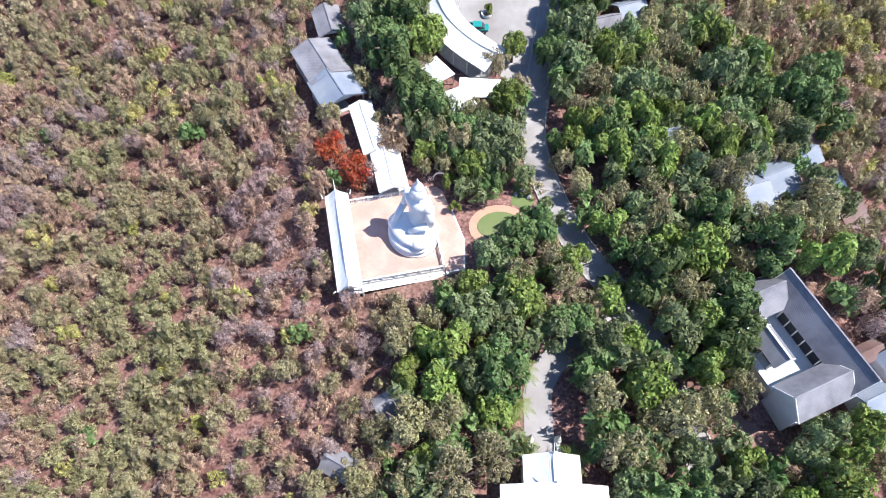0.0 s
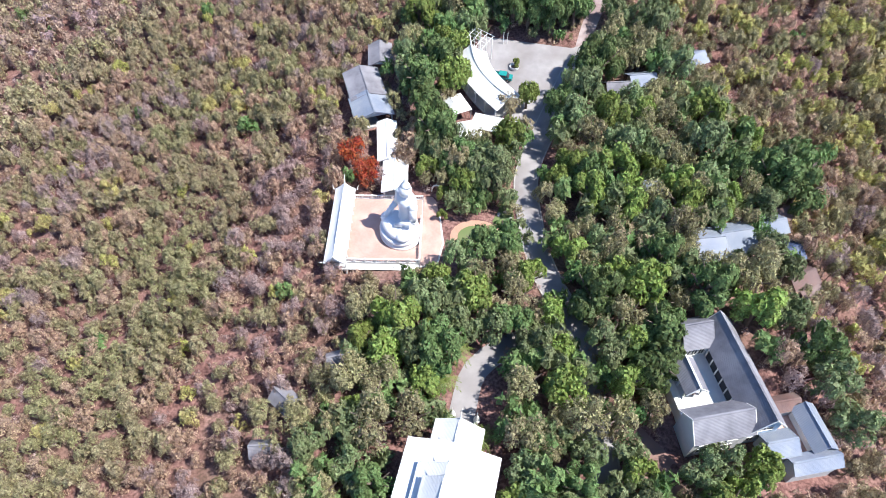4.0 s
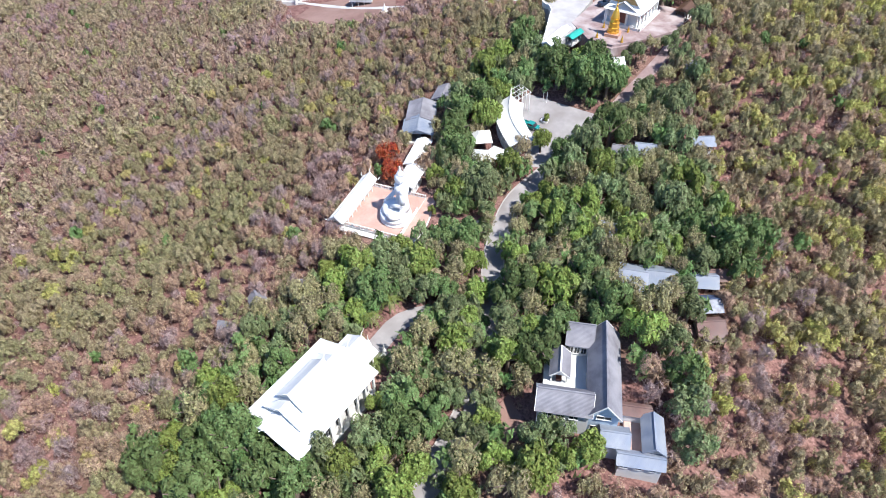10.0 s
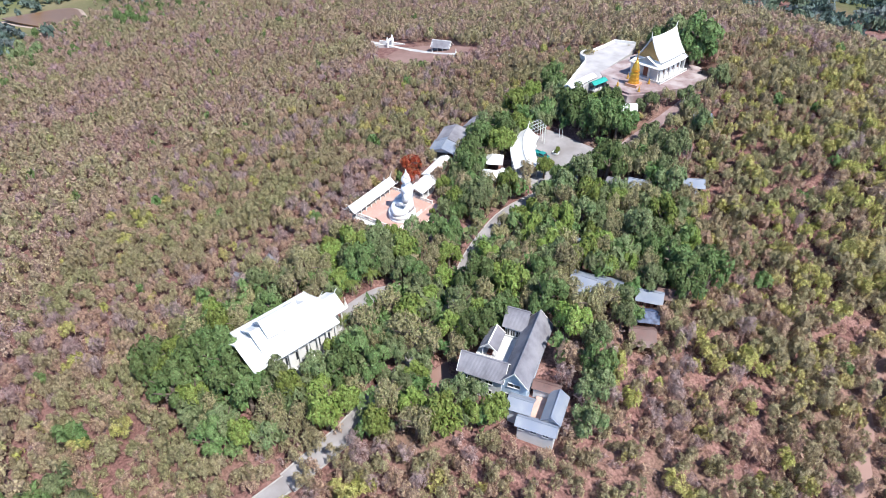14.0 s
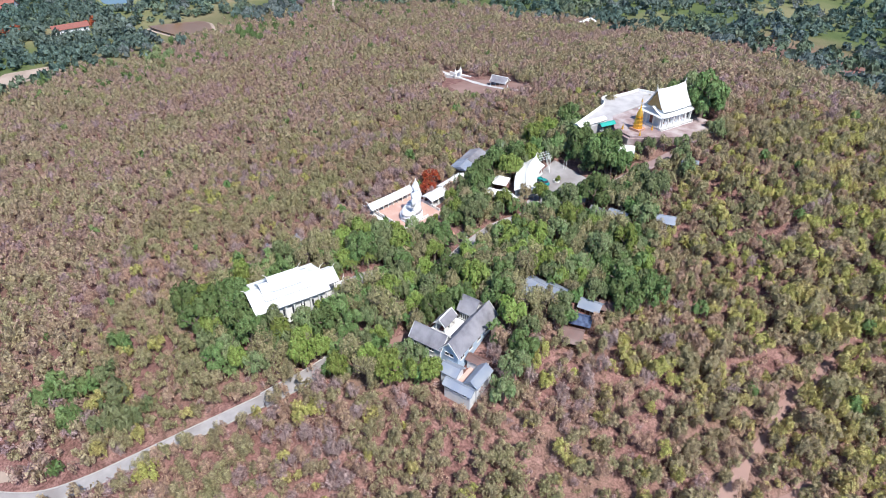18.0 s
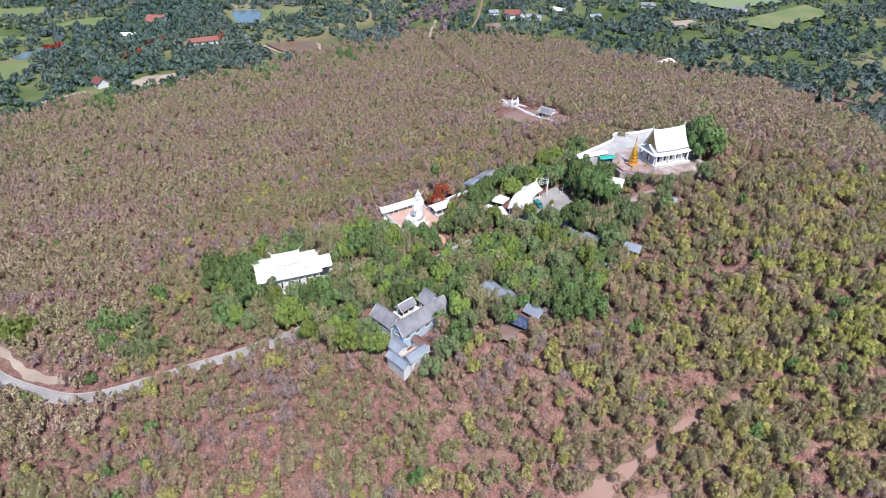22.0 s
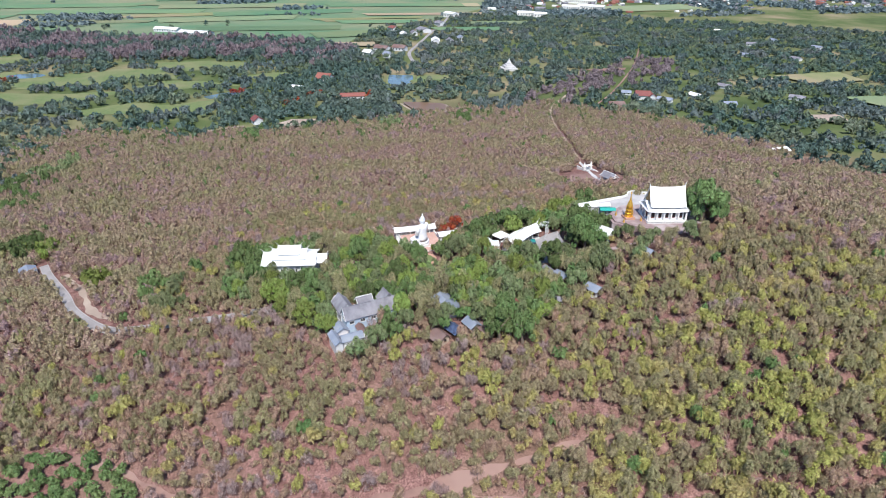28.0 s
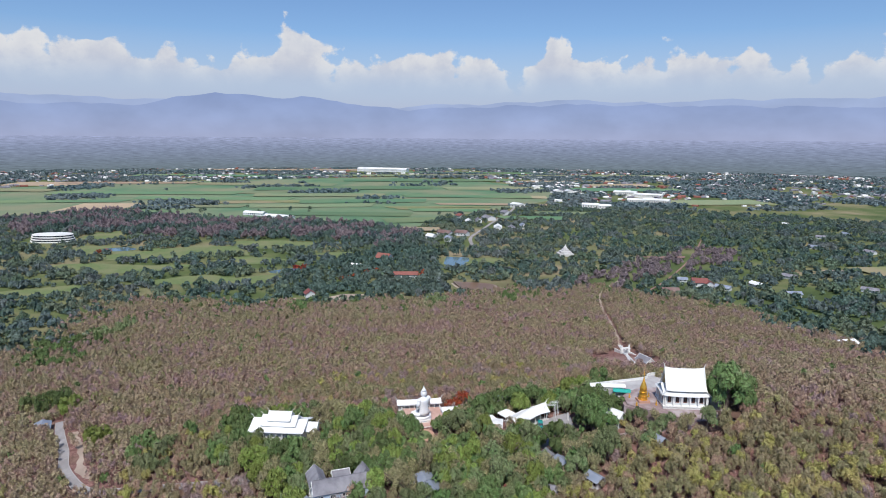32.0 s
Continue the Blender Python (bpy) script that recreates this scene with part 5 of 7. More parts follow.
patch("verge_lawn", ((15.2, 3.2), (17.8, 1.8), (19.2, 3.2), (18.8, 8), (18.2, 11), (16.6, 7.5)), LAWN, "green verge between terrace and lane", "lawn", 0.07)
patch("house_clearing", ((37, -40), (44, -44), (50, -43), (44, -38), (39, -33)), DIRT, "bare reddish ground before the house", "clearing")
keep_clear((37, -40), (44, -44), (50, -43), (44, -38), (39, -33))
for i, (x, y) in enumerate(((17.6, 5.6), (18.4, 4.1), (16.3, 4.9), (18.0, 7.4))):
    rock = thing("garden_stone", "pale rounded stone on the green verge", "stone", pose(x, y, gz(x, y) + 0.1, 0, 0, 40 * i), "garden stones")
    part("stone", Shape().ball((0, 0, 0.12), 0.45, 8, 6, (1.2, 0.8, 0.6)), KERB, rock)
keep_clear((7.5, -5), (18, -5), (19.5, 3), (15, 4), (7.5, 3))


def palm(x, y, h, seed):
    """A small palm: ringed trunk and arching fronds with drooping leaflets."""
    k = random.Random(seed)
    t = thing("palm", "green feather palm with arching fronds beside the path", "palm", pose(x, y, gz(x, y), 0, 0, 50 * seed), "palms by the white hall")
    part("trunk", Shape().lathe([(0.26, -0.4), (0.2, 0.4), (0.16, h * 0.5), (0.17, h * 0.75), (0.12, h)], 8), BARK, t)
    for i in range(13):
        a = 2 * math.pi * i / 13 + k.uniform(-0.15, 0.15)
        rise, L = k.uniform(0.2, 1.1), k.uniform(2.2, 3.0)
        sh, spine_pts = Shape(), []
        for q in range(7):
            u = q / 6
            spine_pts.append(Vector((math.cos(a) * L * u, math.sin(a) * L * u, h + L * (rise * u - (0.5 + rise) * u * u))))
        for q in range(6):
            p0, p1 = spine_pts[q], spine_pts[q + 1]
            side = Vector((-math.sin(a), math.cos(a), 0))
            w = 0.62 * math.sin(math.pi * (0.18 + 0.8 * (q + 0.5) / 6))
            for e in (-1, 1):
                for f in (0.0, 0.5):
                    m0, m1 = p0.lerp(p1, f), p0.lerp(p1, f + 0.36)
                    sh.face(m0, m1, m1 + side * e * w + Vector((math.cos(a) * 0.3, math.sin(a) * 0.3, -0.28)))
        part("frond", sh, LAWN if seed % 2 else PALM_LEAF, t)
    return t


PALM_LEAF = mat("palm_leaves", (0.16, 0.21, 0.05), (0.21, 0.25, 0.07), 0.5, 2.0, 9, 0.0, translucent=0.3)
for i, (x, y, h) in enumerate(((9.6, -30.6, 4.2), (9.6, -36.0, 3.0), (15.8, -38.2, 3.2), (11.2, -26.0, 4.6))):
    palm(x, y, h, 2 * i)

# ---- trees ----
rng = np.random.default_rng(7)


def leaf(name, a, b, c, speck=4.5, cover=0.55, spread=0.0, big=0.05, island=0.12, glow=0.3):
    """Foliage: each blade of a crown is a spray of small leaves with gaps between them. speck: leaves to the metre; cover: the share of the spray that is leaf."""
    m = bpy.data.materials.new(name)
    m.use_nodes = True
    n, l = m.node_tree.nodes, m.node_tree.links
    bs = n["Principled BSDF"]
    bs.inputs["Roughness"].default_value, bs.inputs["Specular IOR Level"].default_value = 0.6, 0.18
    co = n.new("ShaderNodeTexCoord")
    cell = n.new("ShaderNodeTexVoronoi")
    cell.inputs["Scale"].default_value = speck
    l.new(co.outputs["Object"], cell.inputs["Vector"])
    tint = n.new("ShaderNodeSeparateColor")
    l.new(cell.outputs["Color"], tint.inputs[0])
    base = n.new("ShaderNodeMixRGB")
    base.inputs[1].default_value, base.inputs[2].default_value = (*a, 1), (*b, 1)
    l.new(tint.outputs["Red"], base.inputs[0])
    out = base.outputs[0]
    for scale, lo, hi, share in ((big, 0.40, 0.64, 0.9), (0.42, 0.46, 0.70, 0.5)):
        t = n.new("ShaderNodeTexNoise")
        t.inputs["Scale"].default_value, t.inputs["Detail"].default_value = scale, 4.0
        l.new(co.outputs["Object"], t.inputs["Vector"])
        r = n.new("ShaderNodeMapRange")
        for key, v in (("From Min", lo), ("From Max", hi), ("To Max", share)):
            r.inputs[key].default_value = v
        l.new(t.outputs["Fac"], r.inputs["Value"])
        mx = n.new("ShaderNodeMixRGB")
        mx.inputs[2].default_value = (*c, 1)
        l.new(r.outputs[0], mx.inputs[0])
        l.new(out, mx.inputs[1])
        out = mx.outputs[0]
    for src, k in ((tint.outputs["Green"], 0.42), (n.new("ShaderNodeNewGeometry").outputs["Random Per Island"], island), (n.new("ShaderNodeObjectInfo").outputs["Random"], spread)):
        if not k:
            continue
        hsv = n.new("ShaderNodeHueSaturation")
        for key, lo, hi in (("Value", 1 - k, 1 + k), ("Hue", 0.5 - 0.05 * k, 0.5 + 0.05 * k)):
            mr = n.new("ShaderNodeMapRange")
            mr.inputs["To Min"].default_value, mr.inputs["To Max"].default_value = lo, hi
            l.new(src, mr.inputs["Value"])
            l.new(mr.outputs[0], hsv.inputs[key])
        l.new(out, hsv.inputs["Color"])
        out = hsv.outputs["Color"]
    l.new(out, bs.inputs["Base Color"])
    tr = n.new("ShaderNodeBsdfTranslucent")
    l.new(out, tr.inputs["Color"])
    ms = n.new("ShaderNodeMixShader")
    ms.inputs[0].default_value = glow
    l.new(bs.outputs[0], ms.inputs[1])
    l.new(tr.outputs[0], ms.inputs[2])
    cut = n.new("ShaderNodeMath")
    cut.operation = "GREATER_THAN"
    cut.inputs[1].default_value = (-math.log(1 - cover) * 3 / (4 * math.pi)) ** (1 / 3)
    l.new(cell.outputs["Distance"], cut.inputs[0])
    mg = n.new("ShaderNodeMixShader")
    l.new(cut.outputs[0], mg.inputs[0])
    l.new(ms.outputs[0], mg.inputs[1])
    l.new(n.new("ShaderNodeBsdfTransparent").outputs[0], mg.inputs[2])
    l.new(mg.outputs[0], n["Material Output"].inputs["Surface"])
    return m


LEAF_DARK = leaf("dark_green_leaves", (0.066, 0.118, 0.038), (0.141, 0.21, 0.077), (0.16, 0.207, 0.081), 4.4, 0.72, 0.30, 0.12, glow=0.2)
LEAF_BRIGHT = leaf("bright_green_leaves", (0.139, 0.2, 0.044), (0.243, 0.304, 0.077), (0.238, 0.28, 0.086), 4.4, 0.70, 0.25, 0.12, glow=0.2)
LEAF_GREY = leaf("grey_green_leaves", (0.109, 0.167, 0.068), (0.212, 0.264, 0.123), (0.222, 0.241, 0.123), 4.6, 0.68, 0.28, 0.12, glow=0.2)
LEAF_OLIVE = leaf("olive_leaves", (0.251, 0.242, 0.123), (0.386, 0.362, 0.193), (0.356, 0.282, 0.183), 4.8, 0.50, 0.15, 0.035)
LEAF_YELLOW = leaf("yellow_green_leaves", (0.319, 0.335, 0.096), (0.471, 0.452, 0.149), (0.436, 0.358, 0.166), 4.4, 0.56, 0.15, 0.05)
LEAF_BROWN = leaf("dry_brown_leaves", (0.319, 0.223, 0.16), (0.444, 0.323, 0.23), (0.399, 0.253, 0.2), 4.8, 0.45, 0.15, 0.03)
LEAF_RED = leaf("red_blossom", (0.45, 0.055, 0.028), (0.33, 0.06, 0.033), (0.24, 0.085, 0.05), 4.5, 0.6, 0.1, 0.3)
TWIG = leaf("bare_twigs", (0.321, 0.241, 0.23), (0.446, 0.346, 0.325), (0.386, 0.266, 0.255), 5.8, 0.38, 0.1, 0.03)
OLIVE_FAR = leaf("olive_forest", (0.279, 0.254, 0.144), (0.384, 0.339, 0.206), (0.374, 0.282, 0.201), 2.3, 0.58, 0.0, 0.035)
BROWN_FAR = leaf("dry_brown_forest", (0.327, 0.24, 0.176), (0.431, 0.319, 0.242), (0.393, 0.267, 0.228), 2.3, 0.52, 0.0, 0.03)
YELLOW_FAR = leaf("yellow_green_forest", (0.27, 0.272, 0.122), (0.374, 0.352, 0.164), (0.36, 0.286, 0.174), 2.3, 0.58, 0.0, 0.05)
TWIG_FAR = leaf("bare_twig_forest", (0.328, 0.235, 0.237), (0.418, 0.315, 0.313), (0.37, 0.244, 0.251), 2.5, 0.46, 0.0, 0.03)
# foliage of the plain: blue of distance haze is mixed into these colours
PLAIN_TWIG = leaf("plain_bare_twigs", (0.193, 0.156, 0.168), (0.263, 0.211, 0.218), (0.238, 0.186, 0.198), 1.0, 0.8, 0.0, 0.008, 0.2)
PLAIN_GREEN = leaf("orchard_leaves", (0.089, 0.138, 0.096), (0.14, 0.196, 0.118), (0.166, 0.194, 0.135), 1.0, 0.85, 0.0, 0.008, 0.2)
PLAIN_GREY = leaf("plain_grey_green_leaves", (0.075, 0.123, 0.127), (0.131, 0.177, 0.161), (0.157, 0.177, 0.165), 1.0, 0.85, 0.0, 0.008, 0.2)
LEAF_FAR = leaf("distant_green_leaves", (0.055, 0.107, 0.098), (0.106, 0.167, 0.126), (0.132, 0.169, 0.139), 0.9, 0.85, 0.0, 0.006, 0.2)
# far tree lines: distance haze painted into the leaf colour, strongest here
LEAF_HAZE = leaf("haze_blue_leaves", (0.095, 0.153, 0.165), (0.145, 0.203, 0.205), (0.175, 0.215, 0.215), 0.35, 0.95, 0.0, 0.004, 0.25)


def crown(n, size, blobs, seed, flat=0.8, low=0.35, shape=1.5, rise=0.5, lump=(0.32, 0.52), wide=0.58):
    """Leaf clumps on a lumpy crown of radius 1, its foot at z = low: an array of (n, 3, 3)."""
    r = np.random.default_rng(seed)
    a = r.uniform(0, 2 * np.pi, blobs)
    d = np.sqrt(r.uniform(0, 1, blobs)) * wide
    c = np.stack([d * np.cos(a), d * np.sin(a), r.uniform(0.35, 1.0, blobs) - 0.35 * d], 1)
    rad = r.uniform(*lump, blobs)
    w = rad ** 2 / (rad ** 2).sum()
    b = r.choice(blobs, n, p=w)
    u = r.normal(size=(n, 3))
    u[:, 2] = np.abs(u[:, 2]) * 1.1 - 0.35
    u /= np.linalg.norm(u, axis=1)[:, None]
    p = c[b] + u * (rad[b] * r.uniform(0.72, 1.05, n))[:, None]
    p[:, 2] *= flat
    nn = u + r.normal(size=(n, 3)) * 0.42
    nn[:, 2] += rise
    nn /= np.linalg.norm(nn, axis=1)[:, None]
    t = np.cross(nn, r.normal(size=(n, 3)))
    t /= np.linalg.norm(t, axis=1)[:, None]
    s = np.cross(nn, t)
    l = (size * r.uniform(0.6, 1.3, n))[:, None]
    q = np.stack([p - t * l * 0.55 - s * l * 0.5, p + t * l * 0.55 - s * l * 0.5, p + s * l * 0.5 * shape + nn * l * 0.1], 1)
    q[:, :, 2] += low
    return q


def twigs(n, seed):
    """Bare branches of a leafless crown: thin blades, an array of (n, 3, 3)."""
    r = np.random.default_rng(seed)
    a = r.uniform(0, 2 * np.pi, n)
    root = r.uniform(0.2, 0.75, n)
    p = np.stack([0.25 * root * np.cos(a), 0.25 * root * np.sin(a), root], 1)
    up = np.stack([np.cos(a) * r.uniform(0.35, 1.0, n), np.sin(a) * r.uniform(0.35, 1.0, n), r.uniform(0.35, 1.0, n)], 1)
    p += up * r.uniform(0, 0.35, n)[:, None]
    e = p + up * r.uniform(0.3, 0.6, n)[:, None]
    s = np.cross(up, r.normal(size=(n, 3)))
    s /= np.linalg.norm(s, axis=1)[:, None]
    w = r.uniform(0.018, 0.042, n)[:, None]
    return np.stack([p - s * w, p + s * w, e], 1)


def scatter(name, kinds, x, y, radius, height, material, label, category="forest", z=None):
    """One mesh of all the crowns of a stretch of forest."""
    if len(x) == 0:
        return
    z = land(x, y) if z is None else z
    pick = rng.integers(0, len(kinds), len(x))
    out = []
    for i, k in enumerate(kinds):
        sel = pick == i
        m = sel.sum()
        if not m:
            continue
        a = rng.uniform(0, 2 * np.pi, m)
        ca, sa = np.cos(a)[:, None], np.sin(a)[:, None]
        v = k.reshape(-1, 3)
        r, h = radius[sel][:, None], height[sel][:, None]
        out.append(np.stack([x[sel][:, None] + r * (v[:, 0] * ca - v[:, 1] * sa), y[sel][:, None] + r * (v[:, 0] * sa + v[:, 1] * ca), z[sel][:, None] + h * v[:, 2]], -1).reshape(-1, 3))
    return big_mesh(name, np.concatenate(out), k.shape[1], material, label, category)


def trunk_shape(r, h, seed):
    k = random.Random(seed)
    sh = Shape()
    top = (k.uniform(-0.2, 0.2), k.uniform(-0.2, 0.2), h * 0.55)
    sh.tube((0, 0, -0.6), top, r, r * 0.6, 8)
    for i in range(5):
        a = 2 * math.pi * i / 5 + k.uniform(-0.4, 0.4)
        sh.tube(top if i % 2 else (top[0] * 0.7, top[1] * 0.7, h * 0.38), (math.cos(a) * h * 0.3, math.sin(a) * h * 0.3, h * k.uniform(0.65, 0.82)), r * 0.45, r * 0.15, 6)
    return sh


def tree_model(name, label, leaf_mat, radius, height, seed, n=1500, size=0.13, blobs=17, group="trees on the ridge"):
    """A tree with tapered trunk, limbs and a crown of leaf clumps; it stands out of the way and is copied."""
    t = thing(name, label, "tree", pose(0, 0, -400), group)
    part("trunk", trunk_shape(0.05 * height, height, seed), BARK, t)
    q = crown(n, size, blobs, seed, 0.66, 0.26, rise=0.7, lump=(0.2, 0.36), wide=0.74).reshape(-1, 3) * (radius, radius, height)
    sh = Shape()
    sh.v = q.tolist()
    sh.f = np.arange(len(q)).reshape(-1, 3).tolist()
    part("crown", sh, leaf_mat, t)
    return t


MODELS = {
    "dark": [tree_model("tree", "broad dark green tree with a dense crown on the ridge", LEAF_DARK, 3.6, 8.6, s) for s in (11, 12, 13)],
    "bright": [tree_model("tree", "bright green tree with a dense leafy crown on the ridge", LEAF_BRIGHT, 3.2, 7.6, s) for s in (21, 22)],
    "grey": [tree_model("tree", "grey-green tree with a loose crown on the ridge", LEAF_GREY, 3.4, 8.0, s, 1250, 0.125) for s in (31, 32, 33)],
    "olive": [tree_model("tree", "olive-brown half-dry tree with a thin crown on the ridge", LEAF_OLIVE, 3.0, 7.4, s, 1000, 0.115) for s in (51, 52)],
    "red": [tree_model("flame_tree", "flame tree covered in red blossom", LEAF_RED, 3.2, 6.0, 41, 700, 0.12)],
}
placed = []


def plant(kind, x, y, scale, k=0):
    m = MODELS[kind][k % len(MODELS[kind])]
    placed.append((x, y, 3.4 * scale))
    c = copy_thing(m, pose(x, y, gz(x, y), 0, 0, (x * 37 + y * 91) % 360))
    c.scale = (scale, scale, scale * (0.9 + 0.2 * ((x * 7.3 + y * 3.1) % 1)))
    return c


# trees that stand out by their place, size or colour
for kind, x, y, s in (("red", -8.6, 10.2, 0.8), ("red", -10.4, 13.2, 0.95), ("red", -12.6, 16.4, 1.1), ("grey", 13.6, 12.2, 1.35), ("dark", 9.4, 16.0, 0.95), ("dark", 6.6, 13.0, 0.8), ("dark", 3.0, 20.5, 1.25), ("dark", 0.8, 27.0, 1.3),
                      ("dark", -1.5, 34.0, 1.35), ("dark", 1.0, 41.0, 1.3), ("grey", -5.2, 40.5, 1.2), ("bright", 2.0, 12.6, 0.8), ("bright", 20.6, 33.4, 0.85), ("bright", 17.9, 44.7, 0.35),
                      ("dark", 16.5, 57.0, 1.4), ("dark", 22.0, 56.0, 1.5), ("dark", 27.5, 57.0, 1.4), ("dark", 13.0, 61.0, 1.3), ("dark", 24.0, 61.5, 1.2),
                      ("dark", 33.0, 99.5, 2.1), ("grey", 24.0, 106.5, 1.7), ("grey", 33.5, 70.0, 0.8), ("olive", 36.4, 74.4, 0.8), ("dark", 22.4, 65.4, 0.95), ("grey", 31.0, 67.6, 0.6), ("dark", 33.0, 105.0, 1.5), ("dark", 20.0, 103.0, 1.2), ("bright", 5.9, 2.8, 0.36), ("bright", 5.6, 7.4, 0.5), ("grey", 15.6, 8.6, 1.1), ("dark", 12.6, 6.6, 0.7), ("dark", 17.0, -4.4, 1.05), ("dark", 13.6, -6.2, 1.1), ("dark", 6.5, -61.6, 1.3), ("dark", 1.6, -61.2, 1.25), ("dark", 12.0, -62.2, 1.0), ("dark", 20.0, 55.0, 1.1), ("dark", 25.0, 54.8, 1.2), ("dark", 30.0, 56.0, 1.1), ("grey", 10.0, -8.4, 0.95), ("olive", 2.5, -12.5, 0.7), ("olive", 58.5, 3.6, 0.9), ("grey", 61.5, -3.0, 0.9), ("grey", 63.0, 7.6, 1.0), ("dark", 60.0, 16.0, 1.0),
                      ("olive", 43.4, 81.5, 0.95), ("grey", 45.5, 87.0, 1.0), ("olive", 44.6, 93.0, 0.95), ("grey", 40.6, 76.4, 0.8), ("olive", 47.5, 91.0, 0.9), ("grey", 31.6, 33.0, 1.3), ("dark", 35.4, 41.0, 1.35), ("grey", 30.4, 27.5, 1.2),
                      ("olive", -9.0, -31.0, 0.9), ("olive", -12.0, -37.5, 0.9), ("grey", -9.6, -42.0, 0.95), ("olive", -18.0, -37.0, 0.85), ("dark", 4.0, -62.0, 1.2), ("dark", 10.0, -64.0, 1.3), ("grey", 17.0, -58.5, 1.1), ("bright", 22.0, -52.0, 0.9), ("dark", 0.5, -66.0, 1.2), ("dark", -3.0, -60.0, 1.0),
                      ("dark", -8.0, -70.0, 1.2), ("dark", 2.0, -72.0, 1.3), ("bright", 6.0, -70.0, 1.1), ("grey", 68.0, 18.0, 1.3), ("dark", 70.0, 12.0, 1.4), ("dark", 27.6, 31.0, 1.0), ("dark", 19.2, -19.4, 1.0), ("grey", 23.0, -23.6, 1.0), ("bright", 25.6, -17.2, 0.9), ("grey", 16.0, -21.0, 0.95), ("grey", 39.0, 58.5, 0.95), ("olive", 42.4, 64.5, 0.95), ("grey", 44.6, 71.0, 0.9), ("olive", 46.6, 78.5, 0.9), ("olive", 48.0, 60.0, 1.0), ("grey", 50.0, 67.0, 0.9), ("grey", 30.0, 36.0, 1.05), ("dark", 32.6, 41.5, 1.1), ("grey", 35.0, 46.5, 1.05), ("bright", 21.0, -47.0, 0.95), ("grey", 22.0, -52.0, 1.1), ("bright", 20.4, -57.8, 1.05), ("grey", 22.0, -42.5, 0.9), ("dark", 26.0, -49.5, 1.1), ("bright", 26.5, -55.5, 1.1), ("dark", 15.5, -64.0, 1.2), ("grey", 67.0, -25.0, 1.15), ("dark", 65.0, -20.5, 1.1), ("grey", 62.0, -15.5, 1.0), ("grey", 69.5, -31.0, 1.1), ("bright", 52.0, -41.5, 0.85), ("grey", 46.5, -40.5, 0.9), ("dark", 41.5, -26.0, 1.1), ("dark", 42.5, -20.0, 1.1), ("dark", 66.0, 14.5, 1.3), ("dark", 72.0, 19.0, 1.3)):
    plant(kind, x, y, s, int(abs(x * 3 + y)))

# the green belt along the ridge
BELT = ((-11, -66), (-8, -40), (-4, -14), (3, -13), (8, 12), (0, 17), (-5, 45), (-8, 58), (4, 68), (14, 64), (30, 66), (36, 58), (46, 58), (56, 44), (66, 26), (66, -4), (58, -20), (56, -40), (44, -52), (32, -60), (17, -75), (3, -73))
tries = rng.uniform((-20, -90), (80, 72), (9000, 2))
ok = inside(tries[:, 0], tries[:, 1], BELT) & ~blocked(tries[:, 0], tries[:, 1], 1.3)
kinds = ("dark", "grey", "bright", "olive", "bright", "grey", "dark")
for i, (x, y) in enumerate(tries[ok]):
    if len(placed) > 296:
        break
    s = 0.84 + 0.56 * rng.random()
    if x > 46 and (rng.random() < 0.25 or i % 2 and y > 8):
        continue
    if all((x - a) ** 2 + (y - b) ** 2 > (0.54 * (r + 3.4 * s)) ** 2 for a, b, r in placed):
        kind = kinds[int(3.5 * (noise.noise((x * 0.06, y * 0.06, 3)) + 1)) % 7 if i % 3 else i % 7]
        if x > 38 and y > 18 or x > 50:
            kind = ("grey", "olive", "grey", "olive", "bright")[i % 5]
        plant(kind, float(x), float(y), float(s), i)
for group in MODELS.values():
    for m in group:
        for o in (*m.children, m):
            bpy.data.objects.remove(o)

# dry forest on the hill, in belts that get coarser with distance
def jittered(x0, x1, y0, y1, step):
    X, Y = np.meshgrid(np.arange(x0, x1, step), np.arange(y0, y1, step), indexing="ij")
    return X.ravel() + rng.uniform(-0.6, 0.6, X.size) * step, Y.ravel() + rng.uniform(-0.6, 0.6, X.size) * step


def field(x, y, scale, seed):
    """Smooth random values from 0 to 1 over the plan."""
    r = np.random.default_rng(seed)
    v = np.zeros(np.shape(x))
    for _ in range(14):
        a, ph = r.uniform(0, 2 * np.pi), r.uniform(0, 2 * np.pi)
        k = 2 * np.pi / scale * r.uniform(0.5, 1.6)
        v += np.sin((x * np.cos(a) + y * np.sin(a)) * k + ph)
    return 0.5 + v / 14


HILL = ((-255, -250), (-345, -270), (-338, -190), (-308, -145), (-296, -60), (-324, 20), (-338, 110), (-352, 185), (-325, 215), (-265, 278), (-180, 292), (-105, 296), (-10, 275), (70, 240), (120, 180), (150, 80), (165, -20), (160, -120), (110, -200), (0, -250), (-130, -265))
tx, ty = jittered(-380, 170, -290, 320, 2.75)
def on_hill(x, y, soft=7.0):
    """Whether a tree stands in the dry hill forest, whose edge wanders and frays."""
    u, v = 34 * (field(x, y, 75, 61) - 0.5) + rng.normal(0, soft, len(x)), 34 * (field(x, y, 75, 63) - 0.5) + rng.normal(0, soft, len(x))
    return inside(x + u, y + v, HILL)


